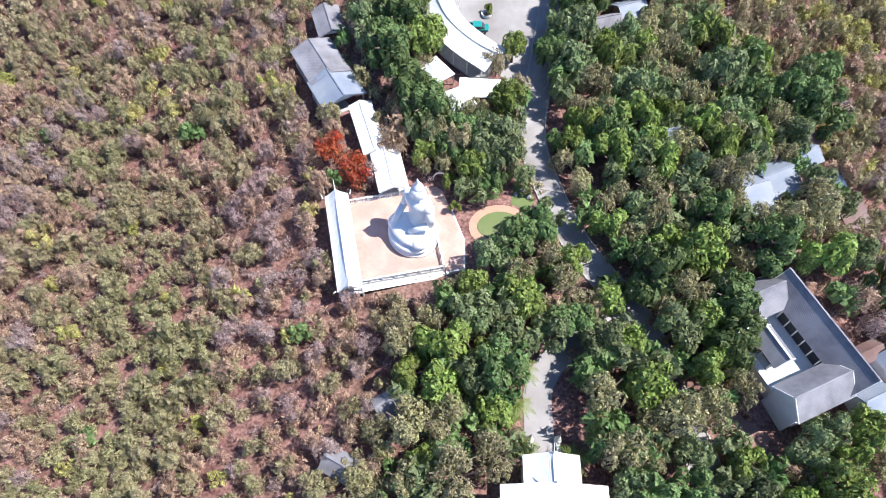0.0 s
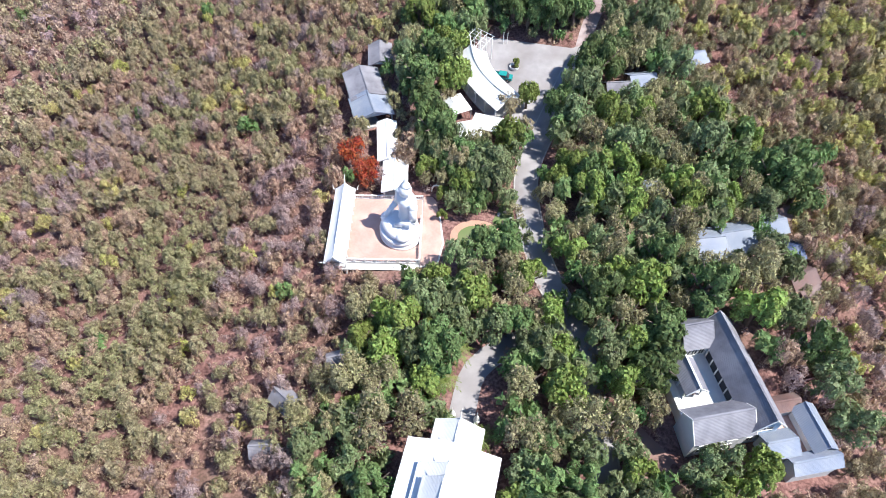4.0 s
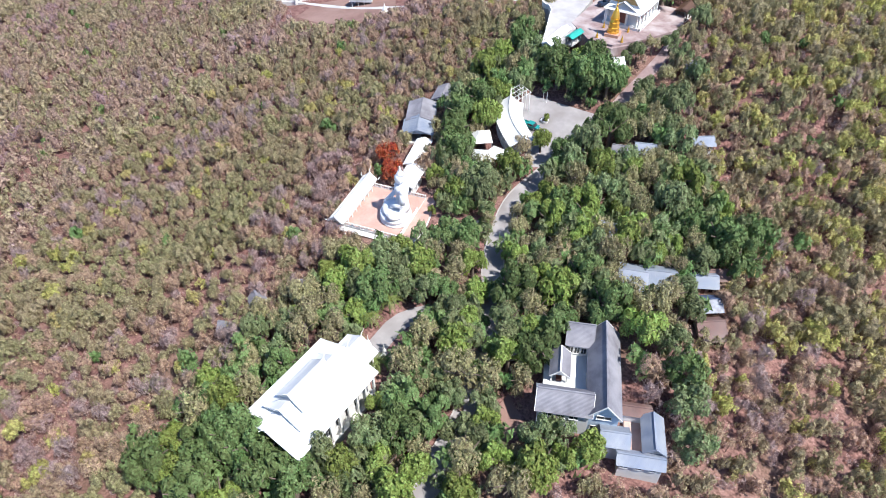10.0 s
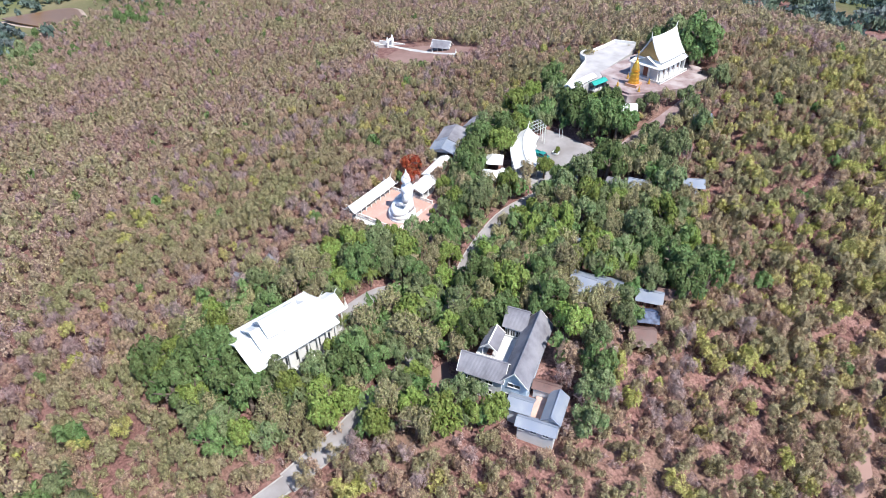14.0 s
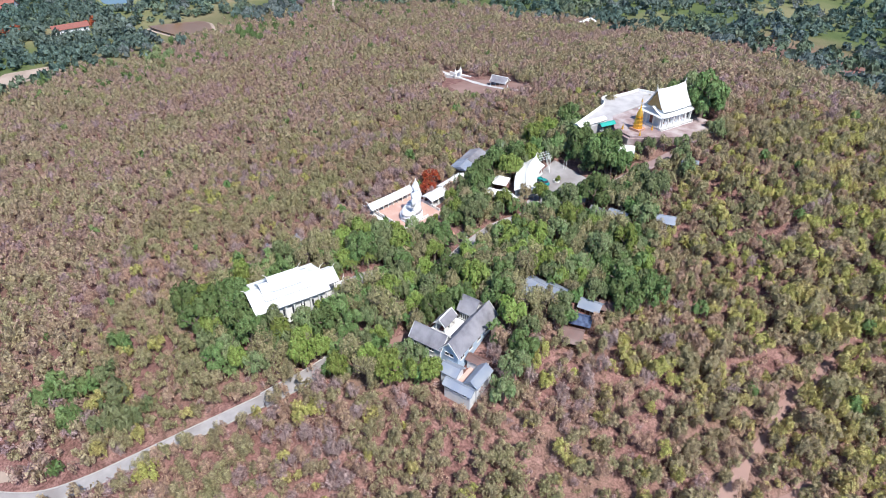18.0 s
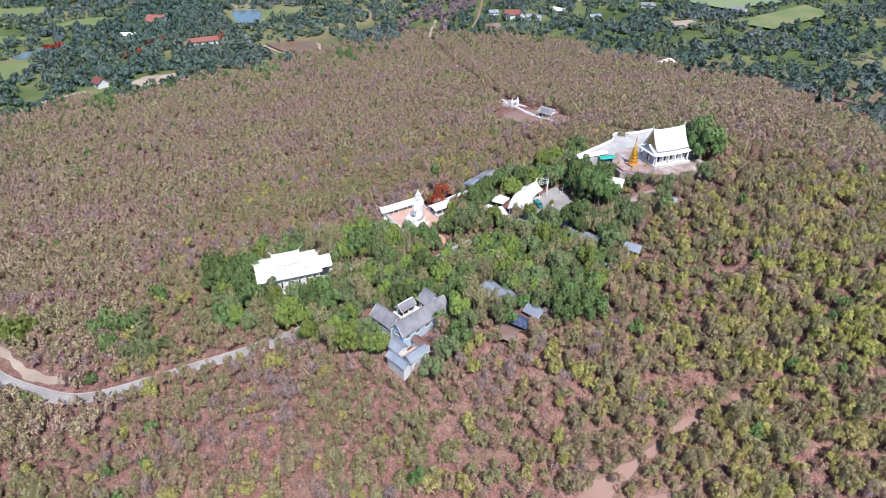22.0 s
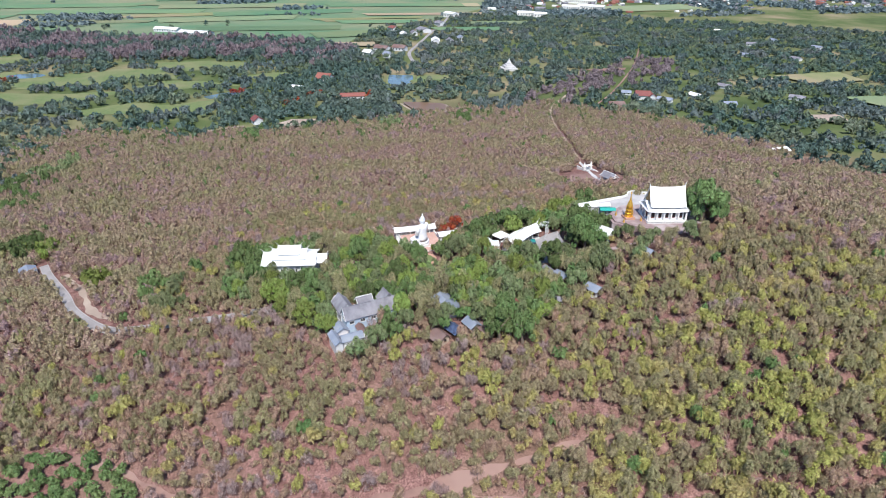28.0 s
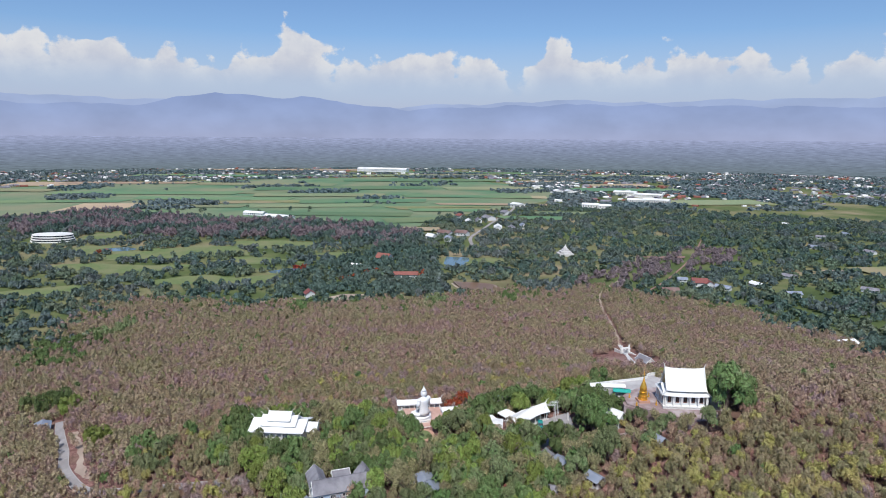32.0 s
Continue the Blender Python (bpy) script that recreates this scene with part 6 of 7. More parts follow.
# mango orchard and bare ground at the south-eastern foot
ORCHARD = ((76, -122), (83, -105), (93, -91), (102, -88), (112, -100), (110, -146), (86, -150))
keep_clear(*ORCHARD)
ox, oy = jittered(72, 116, -152, -86, 3.3)
ok = inside(ox, oy, ORCHARD)
ox, oy = ox[ok], oy[ok]
os_ = rng.uniform(1.5, 2.3, len(ox))
scatter("orchard_trees", [crown(118, 0.36, 8, s, 0.75, 0.28) for s in range(100, 110)], ox, oy, os_, os_ * 1.5, LEAF_DARK, "dark green round orchard trees at the foot of the hill", "orchard")
ok = on_hill(tx, ty) & ~blocked(tx, ty, -0.2)
tx, ty = tx[ok], ty[ok]
near_tree = np.zeros(len(tx), bool)
for a, b, r in placed:
    near_tree |= (tx - a) ** 2 + (ty - b) ** 2 < (0.5 * r) ** 2
tx, ty = tx[~near_tree], ty[~near_tree]
deep = inside(tx, ty, BELT)
clump = field(tx, ty, 26, 21)
east = np.clip((tx - 42) / 50, 0, 1)
keep = rng.random(len(tx)) < np.where(deep, 0.9, 1.0 - (0.10 + 0.34 * (clump < 0.46)) * east * np.clip((20 - ty) / 35, 0.2, 1) - 0.12 * (clump < 0.35))
tx, ty, deep, east = tx[keep], ty[keep], deep[keep], east[keep]
size = rng.uniform(1.2, 2.35, len(tx)) * (0.85 + 0.4 * field(tx, ty, 40, 3)) * np.where(deep, 1.3, 1.0) * (1 + 0.2 * east * np.clip((ty + 10) / 30, 0, 1))
tall = size * rng.uniform(1.6, 2.3, len(tx))
dry = 0.5 + 0.55 * (field(tx, ty, 60, 1) - 0.5) - 0.06 * np.clip((tx - 40) / 60, 0, 1) + 0.2 * (rng.random(len(tx)) - 0.5)
roll = rng.random(len(tx))
close = (np.hypot((tx - 20) * 0.9, ty - 5) < 108) | (tx > 35) & (np.abs(ty + 10) < 160)
K_NEAR = [crown(118, 0.33, 9, s, 0.78, 0.26, lump=(0.24, 0.42), wide=0.66) for s in range(100, 110)]
K_FAR = [crown(40, 0.48, 6, s, 0.75, 0.28) for s in range(110, 118)]
B_NEAR = [crown(105, 0.315, 7, s, 0.8, 0.28) for s in range(170, 176)]
B_FAR = [crown(40, 0.42, 5, s, 0.8, 0.28) for s in range(176, 182)]
T_NEAR = [twigs(40, s) for s in range(120, 128)]
T_FAR = [twigs(16, s) for s in range(130, 136)]
mix = dry + 0.45 * (roll - 0.5) + 0.04 * np.clip((10 - tx) / 30, 0, 1) + 0.03 * np.clip((-tx - 40) / 150, 0, 1) + np.clip((tx - 30) / 40, 0, 1) * (0.065 - 0.15 * np.clip((ty + 15) / 40, 0, 1)) - 0.055 * (tx < 20)
kind = np.where(mix < 0.535, 0, np.where(mix < 0.68, 1, 2))
kind = np.where((kind == 2) & ~close & (rng.random(len(tx)) < 0.6), 1, kind)
kind = np.where((roll * 7.7) % 1 < 0.05 + (0.12 + 0.2 * np.clip((ty + 15) / 40, 0, 1)) * east, 3, kind)
kind = np.where((tx < -265) & (field(tx, ty, 45, 71) > 0.52) & (rng.random(len(tx)) < 0.16), 5, np.where(rng.random(len(tx)) < 0.008, 5, kind))
kind = np.where(deep, np.where(roll < 0.5, 4, np.where(roll < 0.92, 5, 0)), kind)
KINDS = ((0, LEAF_OLIVE, "olive-green dry forest crowns covering the hill"), (1, LEAF_BROWN, "brown half-leafless forest crowns covering the hill"),
         (3, LEAF_YELLOW, "yellow-green young trees scattered over the hill"), (4, LEAF_GREY, "grey-green undergrowth between the ridge trees"), (5, LEAF_DARK, "dark green undergrowth between the ridge trees"),
         (2, TWIG, "mauve-grey twiggy crowns of nearly leafless trees"))
FAR = {LEAF_OLIVE: OLIVE_FAR, LEAF_BROWN: BROWN_FAR, LEAF_YELLOW: YELLOW_FAR, TWIG: TWIG_FAR}
for here, K, B, T in ((close, K_NEAR, B_NEAR, T_NEAR), (~close, K_FAR, B_FAR, T_FAR)):
    for k, m, label in KINDS:
        sel = (kind == k) & here
        scatter("forest_crowns", B if k == 2 else K, tx[sel], ty[sel], size[sel], tall[sel], m if K is K_NEAR else FAR.get(m, m), label)
    sel = ((kind == 2) | (kind == 1) & (roll < 0.5)) & here
    scatter("bare_trees", T, tx[sel], ty[sel], size[sel] * 1.15, tall[sel] * 1.05, TWIG, "leafless grey-brown twigs between the forest crowns")
stem = np.array([[(-0.06, 0, -0.1), (0.06, 0, -0.1), (0.0, 0.02, 0.7)], [(0, -0.06, -0.1), (0, 0.06, -0.1), (0.02, 0, 0.7)]])
scatter("forest_stems", [stem], tx[close], ty[close], np.full(close.sum(), 1.4), tall[close], BARK, "thin grey stems of the dry forest")
# the same dry woods go on at the eastern foot of the hill
ex, ey = jittered(160, 330, -230, 230, 6.2)
ok = ~inside(ex, ey, HILL)
ex, ey = ex[ok], ey[ok]
es = rng.uniform(2.4, 4.2, len(ex))
odd = rng.random(len(ex)) < 0.5
for sel, m, label in ((odd, OLIVE_FAR, "olive dry woods at the foot of the hill"), (~odd, BROWN_FAR, "brown dry woods at the foot of the hill")):
    scatter("forest_crowns", K_FAR, ex[sel], ey[sel], es[sel], es[sel] * 1.6, m, label)
# groves of green trees at the foot of the hill and round the lower lodge
for gx, gy, gr, gn, m in ((-92, -188, 14, 26, LEAF_DARK), (-84, -172, 8, 9, LEAF_BRIGHT), (-3, -101, 8, 9, LEAF_DARK), (16, -95, 8, 8, LEAF_GREY), (-27, -131, 7, 8, LEAF_BRIGHT), (-172, -226, 16, 26, LEAF_DARK), (-204, -232, 20, 30, LEAF_DARK), (-240, -215, 18, 18, LEAF_GREY), (-300, 20, 14, 14, LEAF_GREY), (-306, 90, 20, 20, LEAF_DARK), (-296, -90, 14, 12, LEAF_DARK)):
    gxs, gys = rng.normal(gx, gr * 0.55, gn), rng.normal(gy, gr * 0.55, gn)
    clear = ~blocked(gxs, gys, 0.8)
    grs = rng.uniform(2.2, 3.8, gn)[clear]
    scatter("green_grove", K_NEAR, gxs[clear], gys[clear], grs, grs * 2.0, m, "grove of leafy green trees among the dry forest", "grove")
# low scrub between the trees near the ridge
bx, by = jittered(-90, 165, -150, 150, 2.6)
ok = inside(bx, by, HILL) & ~blocked(bx, by, 0.2) & ((np.hypot((bx - 20) * 0.9, by - 5) < 105) | (bx > 45))
bx, by = bx[ok], by[ok]
bs = rng.uniform(0.7, 1.5, len(bx))
pick = rng.random(len(bx)) + 0.3 * (field(bx, by, 30, 51) - 0.5)
K_SCRUB = [crown(22, 0.5, 4, s, 0.8, 0.1) for s in range(190, 196)]
for lo, hi, m, label in ((-1, 0.52, LEAF_BROWN, "low brown scrub between the hill trees"), (0.52, 0.66, LEAF_OLIVE, "low olive scrub between the hill trees"), (0.66, 2, TWIG, "low leafless scrub between the hill trees")):
    sel = (pick >= lo) & (pick < hi)
    scatter("forest_scrub", K_SCRUB, bx[sel], by[sel], bs[sel], bs[sel] * 1.2, m, label)

# ---- the plain: water, lawns, fields, woods, houses, far hills ----
WATER_BLUE = mat("pond_water", (0.13, 0.19, 0.21), (0.11, 0.165, 0.185), 0.12, 0.05, 0.6, 0.05, spec=0.5)
WATER_BROWN = mat("muddy_water", (0.20, 0.115, 0.06), (0.16, 0.095, 0.055), 0.3, 0.05, 0.6, 0.05, spec=0.2)
# the three green crops below have distance haze tinted into their colour as blue
FIELD_GREEN = mat("green_crop", (0.08, 0.18, 0.095), (0.105, 0.195, 0.105), 0.95, 0.02, 1.0, 0.1, c=(0.17, 0.225, 0.11), spread=0.18)
CROPS = mat("mixed_crop_land", (0.09, 0.185, 0.10), (0.145, 0.215, 0.115), 0.95, 0.016, 1.0, 0.1, c=(0.215, 0.225, 0.135), big=0.006)
FIELD_LIGHT = mat("pale_green_crop", (0.155, 0.225, 0.12), (0.195, 0.24, 0.13), 0.95, 0.02, 1.0, 0.1, c=(0.24, 0.23, 0.13), spread=0.15)
FIELD_TAN = mat("bare_field", (0.42, 0.31, 0.21), (0.36, 0.27, 0.19), 0.95, 0.02, 1.0, 0.1, c=(0.30, 0.26, 0.16), spread=0.12)
FIELD_YELLOW = mat("yellow_grass", (0.225, 0.24, 0.105), (0.19, 0.21, 0.095), 0.95, 0.05, 1.0, 0.1, c=(0.28, 0.235, 0.14), big=0.02)


def pond(name, outline, level, material, label):
    o = [tuple(p) for p in bent(list(outline) + [outline[0]], 6)][:-1]
    tagged(link(name, Shape().prism(o, level - 0.5, level), material), label, "pond", "", "structure")
    bank = np.array(o)
    c = bank.mean(0)
    patch(name + "_bank", (c + (bank - c) * 1.12).tolist(), SAND if material is WATER_BROWN else LAWN, "bare bank round the " + name.replace("_", " "), "bank", 0.05, 12)
    keep_clear(*[tuple(p) for p in (c + (7, -1) + (bank - c) * 1.35)])


pond("blue_pond", ((-535, 49), (-530, 62), (-527, 75), (-500, 72), (-477, 66), (-484, 44), (-510, 45)), -37.9, WATER_BLUE, "pale blue pond with mown banks")
pond("brown_pond", ((-384, 44), (-378, 64), (-369, 82), (-352, 80), (-337, 72), (-340, 56), (-362, 48)), -34.6, WATER_BROWN, "muddy brown pond behind the wooded hill")
pond("golf_pond", ((-462, -150), (-475, -132), (-488, -108), (-476, -106), (-462, -122), (-452, -142)), -39.4, WATER_BLUE, "narrow blue pond on the golf lawns")
pond("far_golf_pond", ((-625, -395), (-635, -370), (-620, -350), (-605, -362), (-608, -385)), -41.6, WATER_BLUE, "small blue pond among far golf trees")
for i, (x, y, a, b, turn) in enumerate(((-381, -343, 22, 46, 0.2), (-729, -438, 60, 26, 0.3), (-617, -405, 40, 22, 0.5), (-500, -362, 24, 50, 0.1), (-572, -328, 30, 60, 0.0), (-604, -262, 36, 70, -0.2),
                                         (-425, -228, 20, 46, 0.2), (-420, -165, 22, 40, 0.1), (-490, -300, 22, 60, 0.1), (-650, -180, 34, 70, -0.1), (-530, -180, 22, 52, -0.2), (-505, 98, 18, 30, 0.3), (-560, -90, 20, 40, 0))):
    o = []
    for k in range(18):
        t = 2 * math.pi * k / 18
        r = 1 + 0.18 * math.sin(3 * t + i) + 0.1 * math.sin(5 * t + 2 * i)
        u, v = a * r * math.cos(t), b * r * math.sin(t)
        o.append((x + u * math.cos(turn) - v * math.sin(turn), y + u * math.sin(turn) + v * math.cos(turn)))
    patch("golf_lawn", o, LAWN, "mown green golf lawn between trees", "lawn", 0.25, 20)
    keep_clear(*[(x + (p - x) * 0.86, y + (q - y) * 0.86) for p, q in o])

# crop fields in long strips on open land
OPEN = ((-1650, -1100), (-2000, -593), (-2217, -19), (-1967, 272), (-1710, 432), (-1336, 390), (-1062, 192), (-942, 68), (-790, 10), (-865, -72), (-890, -210), (-869, -263), (-950, -421), (-1041, -558), (-900, -700), (-1200, -1000))
patch("crop_land", OPEN, CROPS, "wide open green crop land on the plain", "field", 0.15, 120)
FIELDS = ((-1115, -690, -560, 190, FIELD_TAN), (-1800, -1190, -960, 160, FIELD_TAN), (-1380, 90, 370, 80, FIELD_TAN), (-1780, 590, 810, 120, FIELD_TAN), (-1195, 640, 870, 60, FIELD_YELLOW), (-1085, -20, 200, 34, FIELD_YELLOW), (-1250, -420, -180, 60, FIELD_YELLOW), (-1500, -700, -300, 70, FIELD_LIGHT), (-1150, -560, -330, 40, FIELD_LIGHT), (-1250, -1000, -620, 60, FIELD_GREEN), (-1330, -640, -260, 75, FIELD_GREEN), (-1480, -900, -420, 90, FIELD_GREEN),
          (-1160, -330, -60, 70, FIELD_LIGHT), (-1000, -240, 20, 60, FIELD_GREEN), (-1260, -240, 60, 80, FIELD_GREEN), (-1120, -40, 190, 26, FIELD_YELLOW), (-1060, 10, 170, 55, FIELD_GREEN), (-900, -40, 60, 70, FIELD_GREEN),
          (-1180, 70, 330, 40, FIELD_TAN), (-1420, -380, -40, 90, FIELD_LIGHT), (-1650, -420, 100, 120, FIELD_GREEN), (-1380, 0, 330, 80, FIELD_GREEN), (-1640, 120, 420, 100, FIELD_LIGHT), (-1850, -1050, -640, 90, FIELD_TAN),
          (-1800, -640, -200, 100, FIELD_LIGHT), (-2000, -200, 400, 110, FIELD_GREEN), (-1950, 420, 760, 90, FIELD_TAN), (-1600, 480, 820, 110, FIELD_GREEN), (-1230, 620, 860, 110, FIELD_LIGHT), (-930, 170, 300, 50, FIELD_GREEN),
          (-2250, -1000, -300, 120, FIELD_GREEN), (-2300, -280, 380, 110, FIELD_LIGHT), (-2500, 0, 700, 110, FIELD_GREEN), (-2300, 450, 1100, 110, FIELD_LIGHT), (-2700, -900, -100, 130, FIELD_TAN), (-1560, -1250, -920, 90, FIELD_LIGHT),
          (-440, 505, 600, 52, FIELD_YELLOW), (-1010, 250, 380, 45, FIELD_LIGHT), (-320, 500, 600, 50, FIELD_LIGHT), (-245, 470, 600, 40, LAWN), (-270, 395, 440, 26, SAND), (-440, 465, 492, 14, SAND), (-525, 290, 348, 14, DIRT), (-780, -20, 60, 40, FIELD_TAN))
for i, (x, y0, y1, w, m) in enumerate(FIELDS):
    k = 0.10 * math.sin(i * 2.3)
    o = [(x - w / 2 - k * (y0 - y1) / 2, y0), (x + w / 2 - k * (y0 - y1) / 2, y0 + 12), (x + w / 2 + k * (y0 - y1) / 2, y1 - 8), (x - w / 2 + k * (y0 - y1) / 2, y1)]
    patch("field", o, m, {"green_crop": "flat green crop field on the plain", "pale_green_crop": "pale green crop field on the plain", "bare_field": "bare tan field on the plain", "yellow_grass": "yellow-green grass field on the plain"}.get(m.name, "open clearing on the plain"), "field", 0.9 + 0.03 * i, 60)
    keep_clear(*o)
keep_clear_line(strip("plain_track", ((-318, 200), (-345, 225), (-383, 255), (-429, 287), (-497, 332), (-571, 378), (-700, 450)), 2.0, DIRT, "red-brown dirt track across the plain", "track", 0.35, across=2), 1.5)
keep_clear_line(strip("garden_track", ((-300, -165), (-309, -155), (-316, -140), (-325, -126), (-332, -100)), 3.6, SAND, "pale track at the foot of the hill", "track", 0.3, across=2), 4)
keep_clear_line(strip("village_road", ((-600, 90), (-690, 96), (-780, 125), (-900, 165), (-1040, 215), (-1200, 260)), 5, CONCRETE, "pale road through a village on the plain", "road", 0.4, across=2), 6)
patch("garden_clearing", ((-330, -75), (-345, -60), (-340, -30), (-322, -38), (-318, -60)), SAND, "bare clearing at the edge of the hill forest", "clearing", 0.15, 10)
keep_clear((-330, -75), (-345, -60), (-340, -30), (-322, -38), (-318, -60))


# ---- buildings on the plain ----
def far_house(name, label, x, y, L, W, h, rise, turn, roof_mat, wall_mat=WALL, group="houses on the plain", cat="house"):
    t = thing(name, label, cat, pose(x, y, gz(x, y), 0, 0, turn), group)
    part("wall", Shape().box(-L / 2, L / 2, -W / 2, W / 2, -1.0, h), wall_mat, t)
    for side in (-1, 1):
        part("roof_slope", Shape().slab((-L / 2 - 0.8, 0, h + rise), (L / 2 + 0.8, 0, h + rise), (L / 2 + 0.8, side * (W / 2 + 0.8), h - 0.3), (-L / 2 - 0.8, side * (W / 2 + 0.8), h - 0.3), 0.25), roof_mat, t)
    for e in (-1, 1):
        part("gable_panel", gable_wall(Shape(), e * L / 2, W / 2 - 0.2, h - 0.2, h, h + rise - 0.2, 0.2), wall_mat, t)
    for i in range(max(2, int(L / 5))):
        x0 = -L / 2 + (i + 0.5) * L / max(2, int(L / 5))
        part("window", Shape().box(x0 - 0.7, x0 + 0.7, W / 2 - 0.02, W / 2 + 0.05, h * 0.35, h * 0.75), GLASS, t)
        part("window", Shape().box(x0 - 0.7, x0 + 0.7, -W / 2 - 0.05, -W / 2 + 0.02, h * 0.35, h * 0.75), GLASS, t)
    keep_clear((x - L * 0.6, y - L * 0.6), (x + L * 0.6, y - L * 0.6), (x + L * 0.6, y + L * 0.6), (x - L * 0.6, y + L * 0.6))
    return t


far_house("villa", "white villa with red cross-gabled roof in an orchard", -372, 288, 14, 10, 4.5, 4, 75, RED_ROOF)
far_house("villa_wing", "wing with red roof and white gable beside the villa", -368, 296, 10, 7, 4, 3, -15, RED_ROOF)
far_house("house", "low house with a dull red-brown roof beside the track", -336, 243, 14, 9, 3, 3, 80, RUST_ROOF)
far_house("house", "small pale house in the orchard", -393, 280, 9, 6, 3, 2, 80, BLUE_ROOF)
far_house("barn", "long barn with dull red roof and white front among trees", -417, -2, 24, 8, 4, 2.5, 86, RED_ROOF)
far_house("house", "large red-roofed house among dark trees", -518, -26, 16, 14, 4, 5, 60, RED_ROOF)
far_house("house", "red-roofed house beside the golf trees", -338, -89, 9, 8, 4, 3, 20, RED_ROOF)
far_house("house", "pale house in dark trees", -476, -56, 12, 6, 3, 2, 60, WHITE_ROOF)
far_house("shed", "white-roofed shed at the foot of the hill", -168, 292, 13, 9, 3.2, 1.6, 100, WHITE_ROOF)
far_house("shed", "long white shed in the fields", -996, -279, 46, 14, 5, 3, 62, WHITE_ROOF)
far_house("shed", "long white shed in the fields", -940, -224, 60, 14, 5, 3, 62, WHITE_ROOF)
far_house("warehouse", "very long white warehouse beyond the fields", -2600, -75, 230, 36, 12, 6, 68, WHITE_ROOF)
for x, y, L, W, turn, m in ((-936, 105, 18, 12, 20, RED_ROOF), (-859, 112, 14, 10, 10, WHITE_ROOF), (-909, 153, 26, 18, 15, GREY_ROOF), (-994, 199, 20, 14, 20, GREY_ROOF), (-780, 150, 26, 12, -8, WHITE_ROOF), (-770, 170, 18, 12, -8, GREY_ROOF),
                            (-717, 61, 24, 12, 40, RUST_ROOF), (-683, 38, 14, 9, 40, WHITE_ROOF), (-715, 86, 20, 10, 50, RUST_ROOF), (-870, 130, 12, 9, 10, GREY_ROOF), (-660, 62, 12, 8, 30, BLUE_ROOF), (-800, 195, 14, 10, 5, BLUE_ROOF)):
    far_house("house", "village house at the edge of the fields", x, y, L, W, 5, 3.5, turn, m)
for x, y, L, W, turn in ((-1640, 396, 26, 18, 5), (-1636, 437, 22, 18, 8), (-1489, 425, 30, 20, 5), (-1486, 455, 24, 18, 5), (-1119, 404, 34, 14, 60), (-1095, 428, 24, 12, 60), (-1123, 246, 30, 16, 30), (-1450, 599, 60, 22, 58), (-1228, 546, 40, 16, 58), (-1368, 629, 70, 24, 58), (-1226, 593, 60, 24, 58)):
    far_house("warehouse", "white warehouse in the far village", x, y, L, W, 8, 3, turn, WHITE_ROOF, WHITE)
for x, y in ((-413, 407), (-373, 348), (-350, 450), (-689, 631), (-720, 691), (-642, 708), (-835, 667), (-333, 360), (-357, 305), (-290, 520), (-600, 560), (-560, 610)):
    far_house("house", "low pale-roofed house among orchards", x, y, 14, 8, 3, 2, (x * 13) % 90, (BLUE_ROOF, WHITE_ROOF, GREY_ROOF)[int(abs(x)) % 3])
shrine = thing("white_stupa", "tiered pale stupa rising from woods on the plain", "stupa", pose(-545, 198, gz(-545, 198)))
part("terrace_tiers", Shape().box(-9, 9, -9, 9, -1, 3).box(-6.5, 6.5, -6.5, 6.5, 3, 5.5).box(-4, 4, -4, 4, 5.5, 7.5), PALE_CONCRETE, shrine)
part("bell", Shape().lathe([(3, 7.5), (2.8, 9), (1.8, 10.5), (0.9, 11.5), (0.4, 13), (0.1, 14.5)], 16), PALE_CONCRETE, shrine)
keep_clear((-560, 184), (-528, 184), (-528, 212), (-560, 212))
clubhouse = thing("round_building", "white round building with stacked ring galleries", "building", pose(-690, -490, gz(-690, -490)))
for i in range(3):
    part("gallery_ring", Shape().lathe([(30 - 1.2 * i, 3.2 * i), (30 - 1.2 * i, 3.2 * i + 1.5)], 32, 0, 0, 0.6, 1.0), WHITE, clubhouse)
    part("storey_wall", Shape().lathe([(28.5 - 1.2 * i, 3.2 * i + 1.5), (28.5 - 1.2 * i, 3.2 * i + 3.2)], 32, 0, 0, 0.6, 1.0), GLASS, clubhouse)
part("roof_disc", Shape().lathe([(27, 9.6), (26.5, 10.6), (2, 11)], 32, 0, 0, 0.6, 1.0), WHITE, clubhouse)
keep_clear((-720, -535), (-660, -535), (-655, -450), (-720, -450))

# the town far out, too small to count
r5 = np.random.default_rng(31)
cent = r5.uniform((-2950, -2000), (-1100, 2300), (820, 2))
hx, hy = [], []
for cx, cy in cent:
    k = r5.integers(4, 14)
    hx.append(cx + r5.normal(0, 55, k))
    hy.append(cy + r5.normal(0, 70, k))
hx, hy = np.concatenate(hx), np.concatenate(hy)
ok = ~blocked(hx, hy, 5) & (hx < -1150) & ~inside(hx, hy, OPEN)
hx, hy = hx[ok], hy[ok]
def roof_box(L, W, h, r):
    a = [(-L, -W), (L, -W), (L, W), (-L, W)]
    q = []
    for i in range(4):
        (x0, y0), (x1, y1) = a[i], a[(i + 1) % 4]
        q.append([(x0, y0, 0), (x1, y1, 0), (x1, y1, h), (x0, y0, h)])
    q += [[(-L, -W, h), (L, -W, h), (L, 0, h + r), (-L, 0, h + r)], [(L, W, h), (-L, W, h), (-L, 0, h + r), (L, 0, h + r)]]
    return np.array(q, float)
ROOFS = [roof_box(1, 0.6, 0.35, 0.25), roof_box(1.2, 0.5, 0.4, 0.2), roof_box(0.8, 0.7, 0.5, 0.3)]
pickr = r5.random(len(hx))
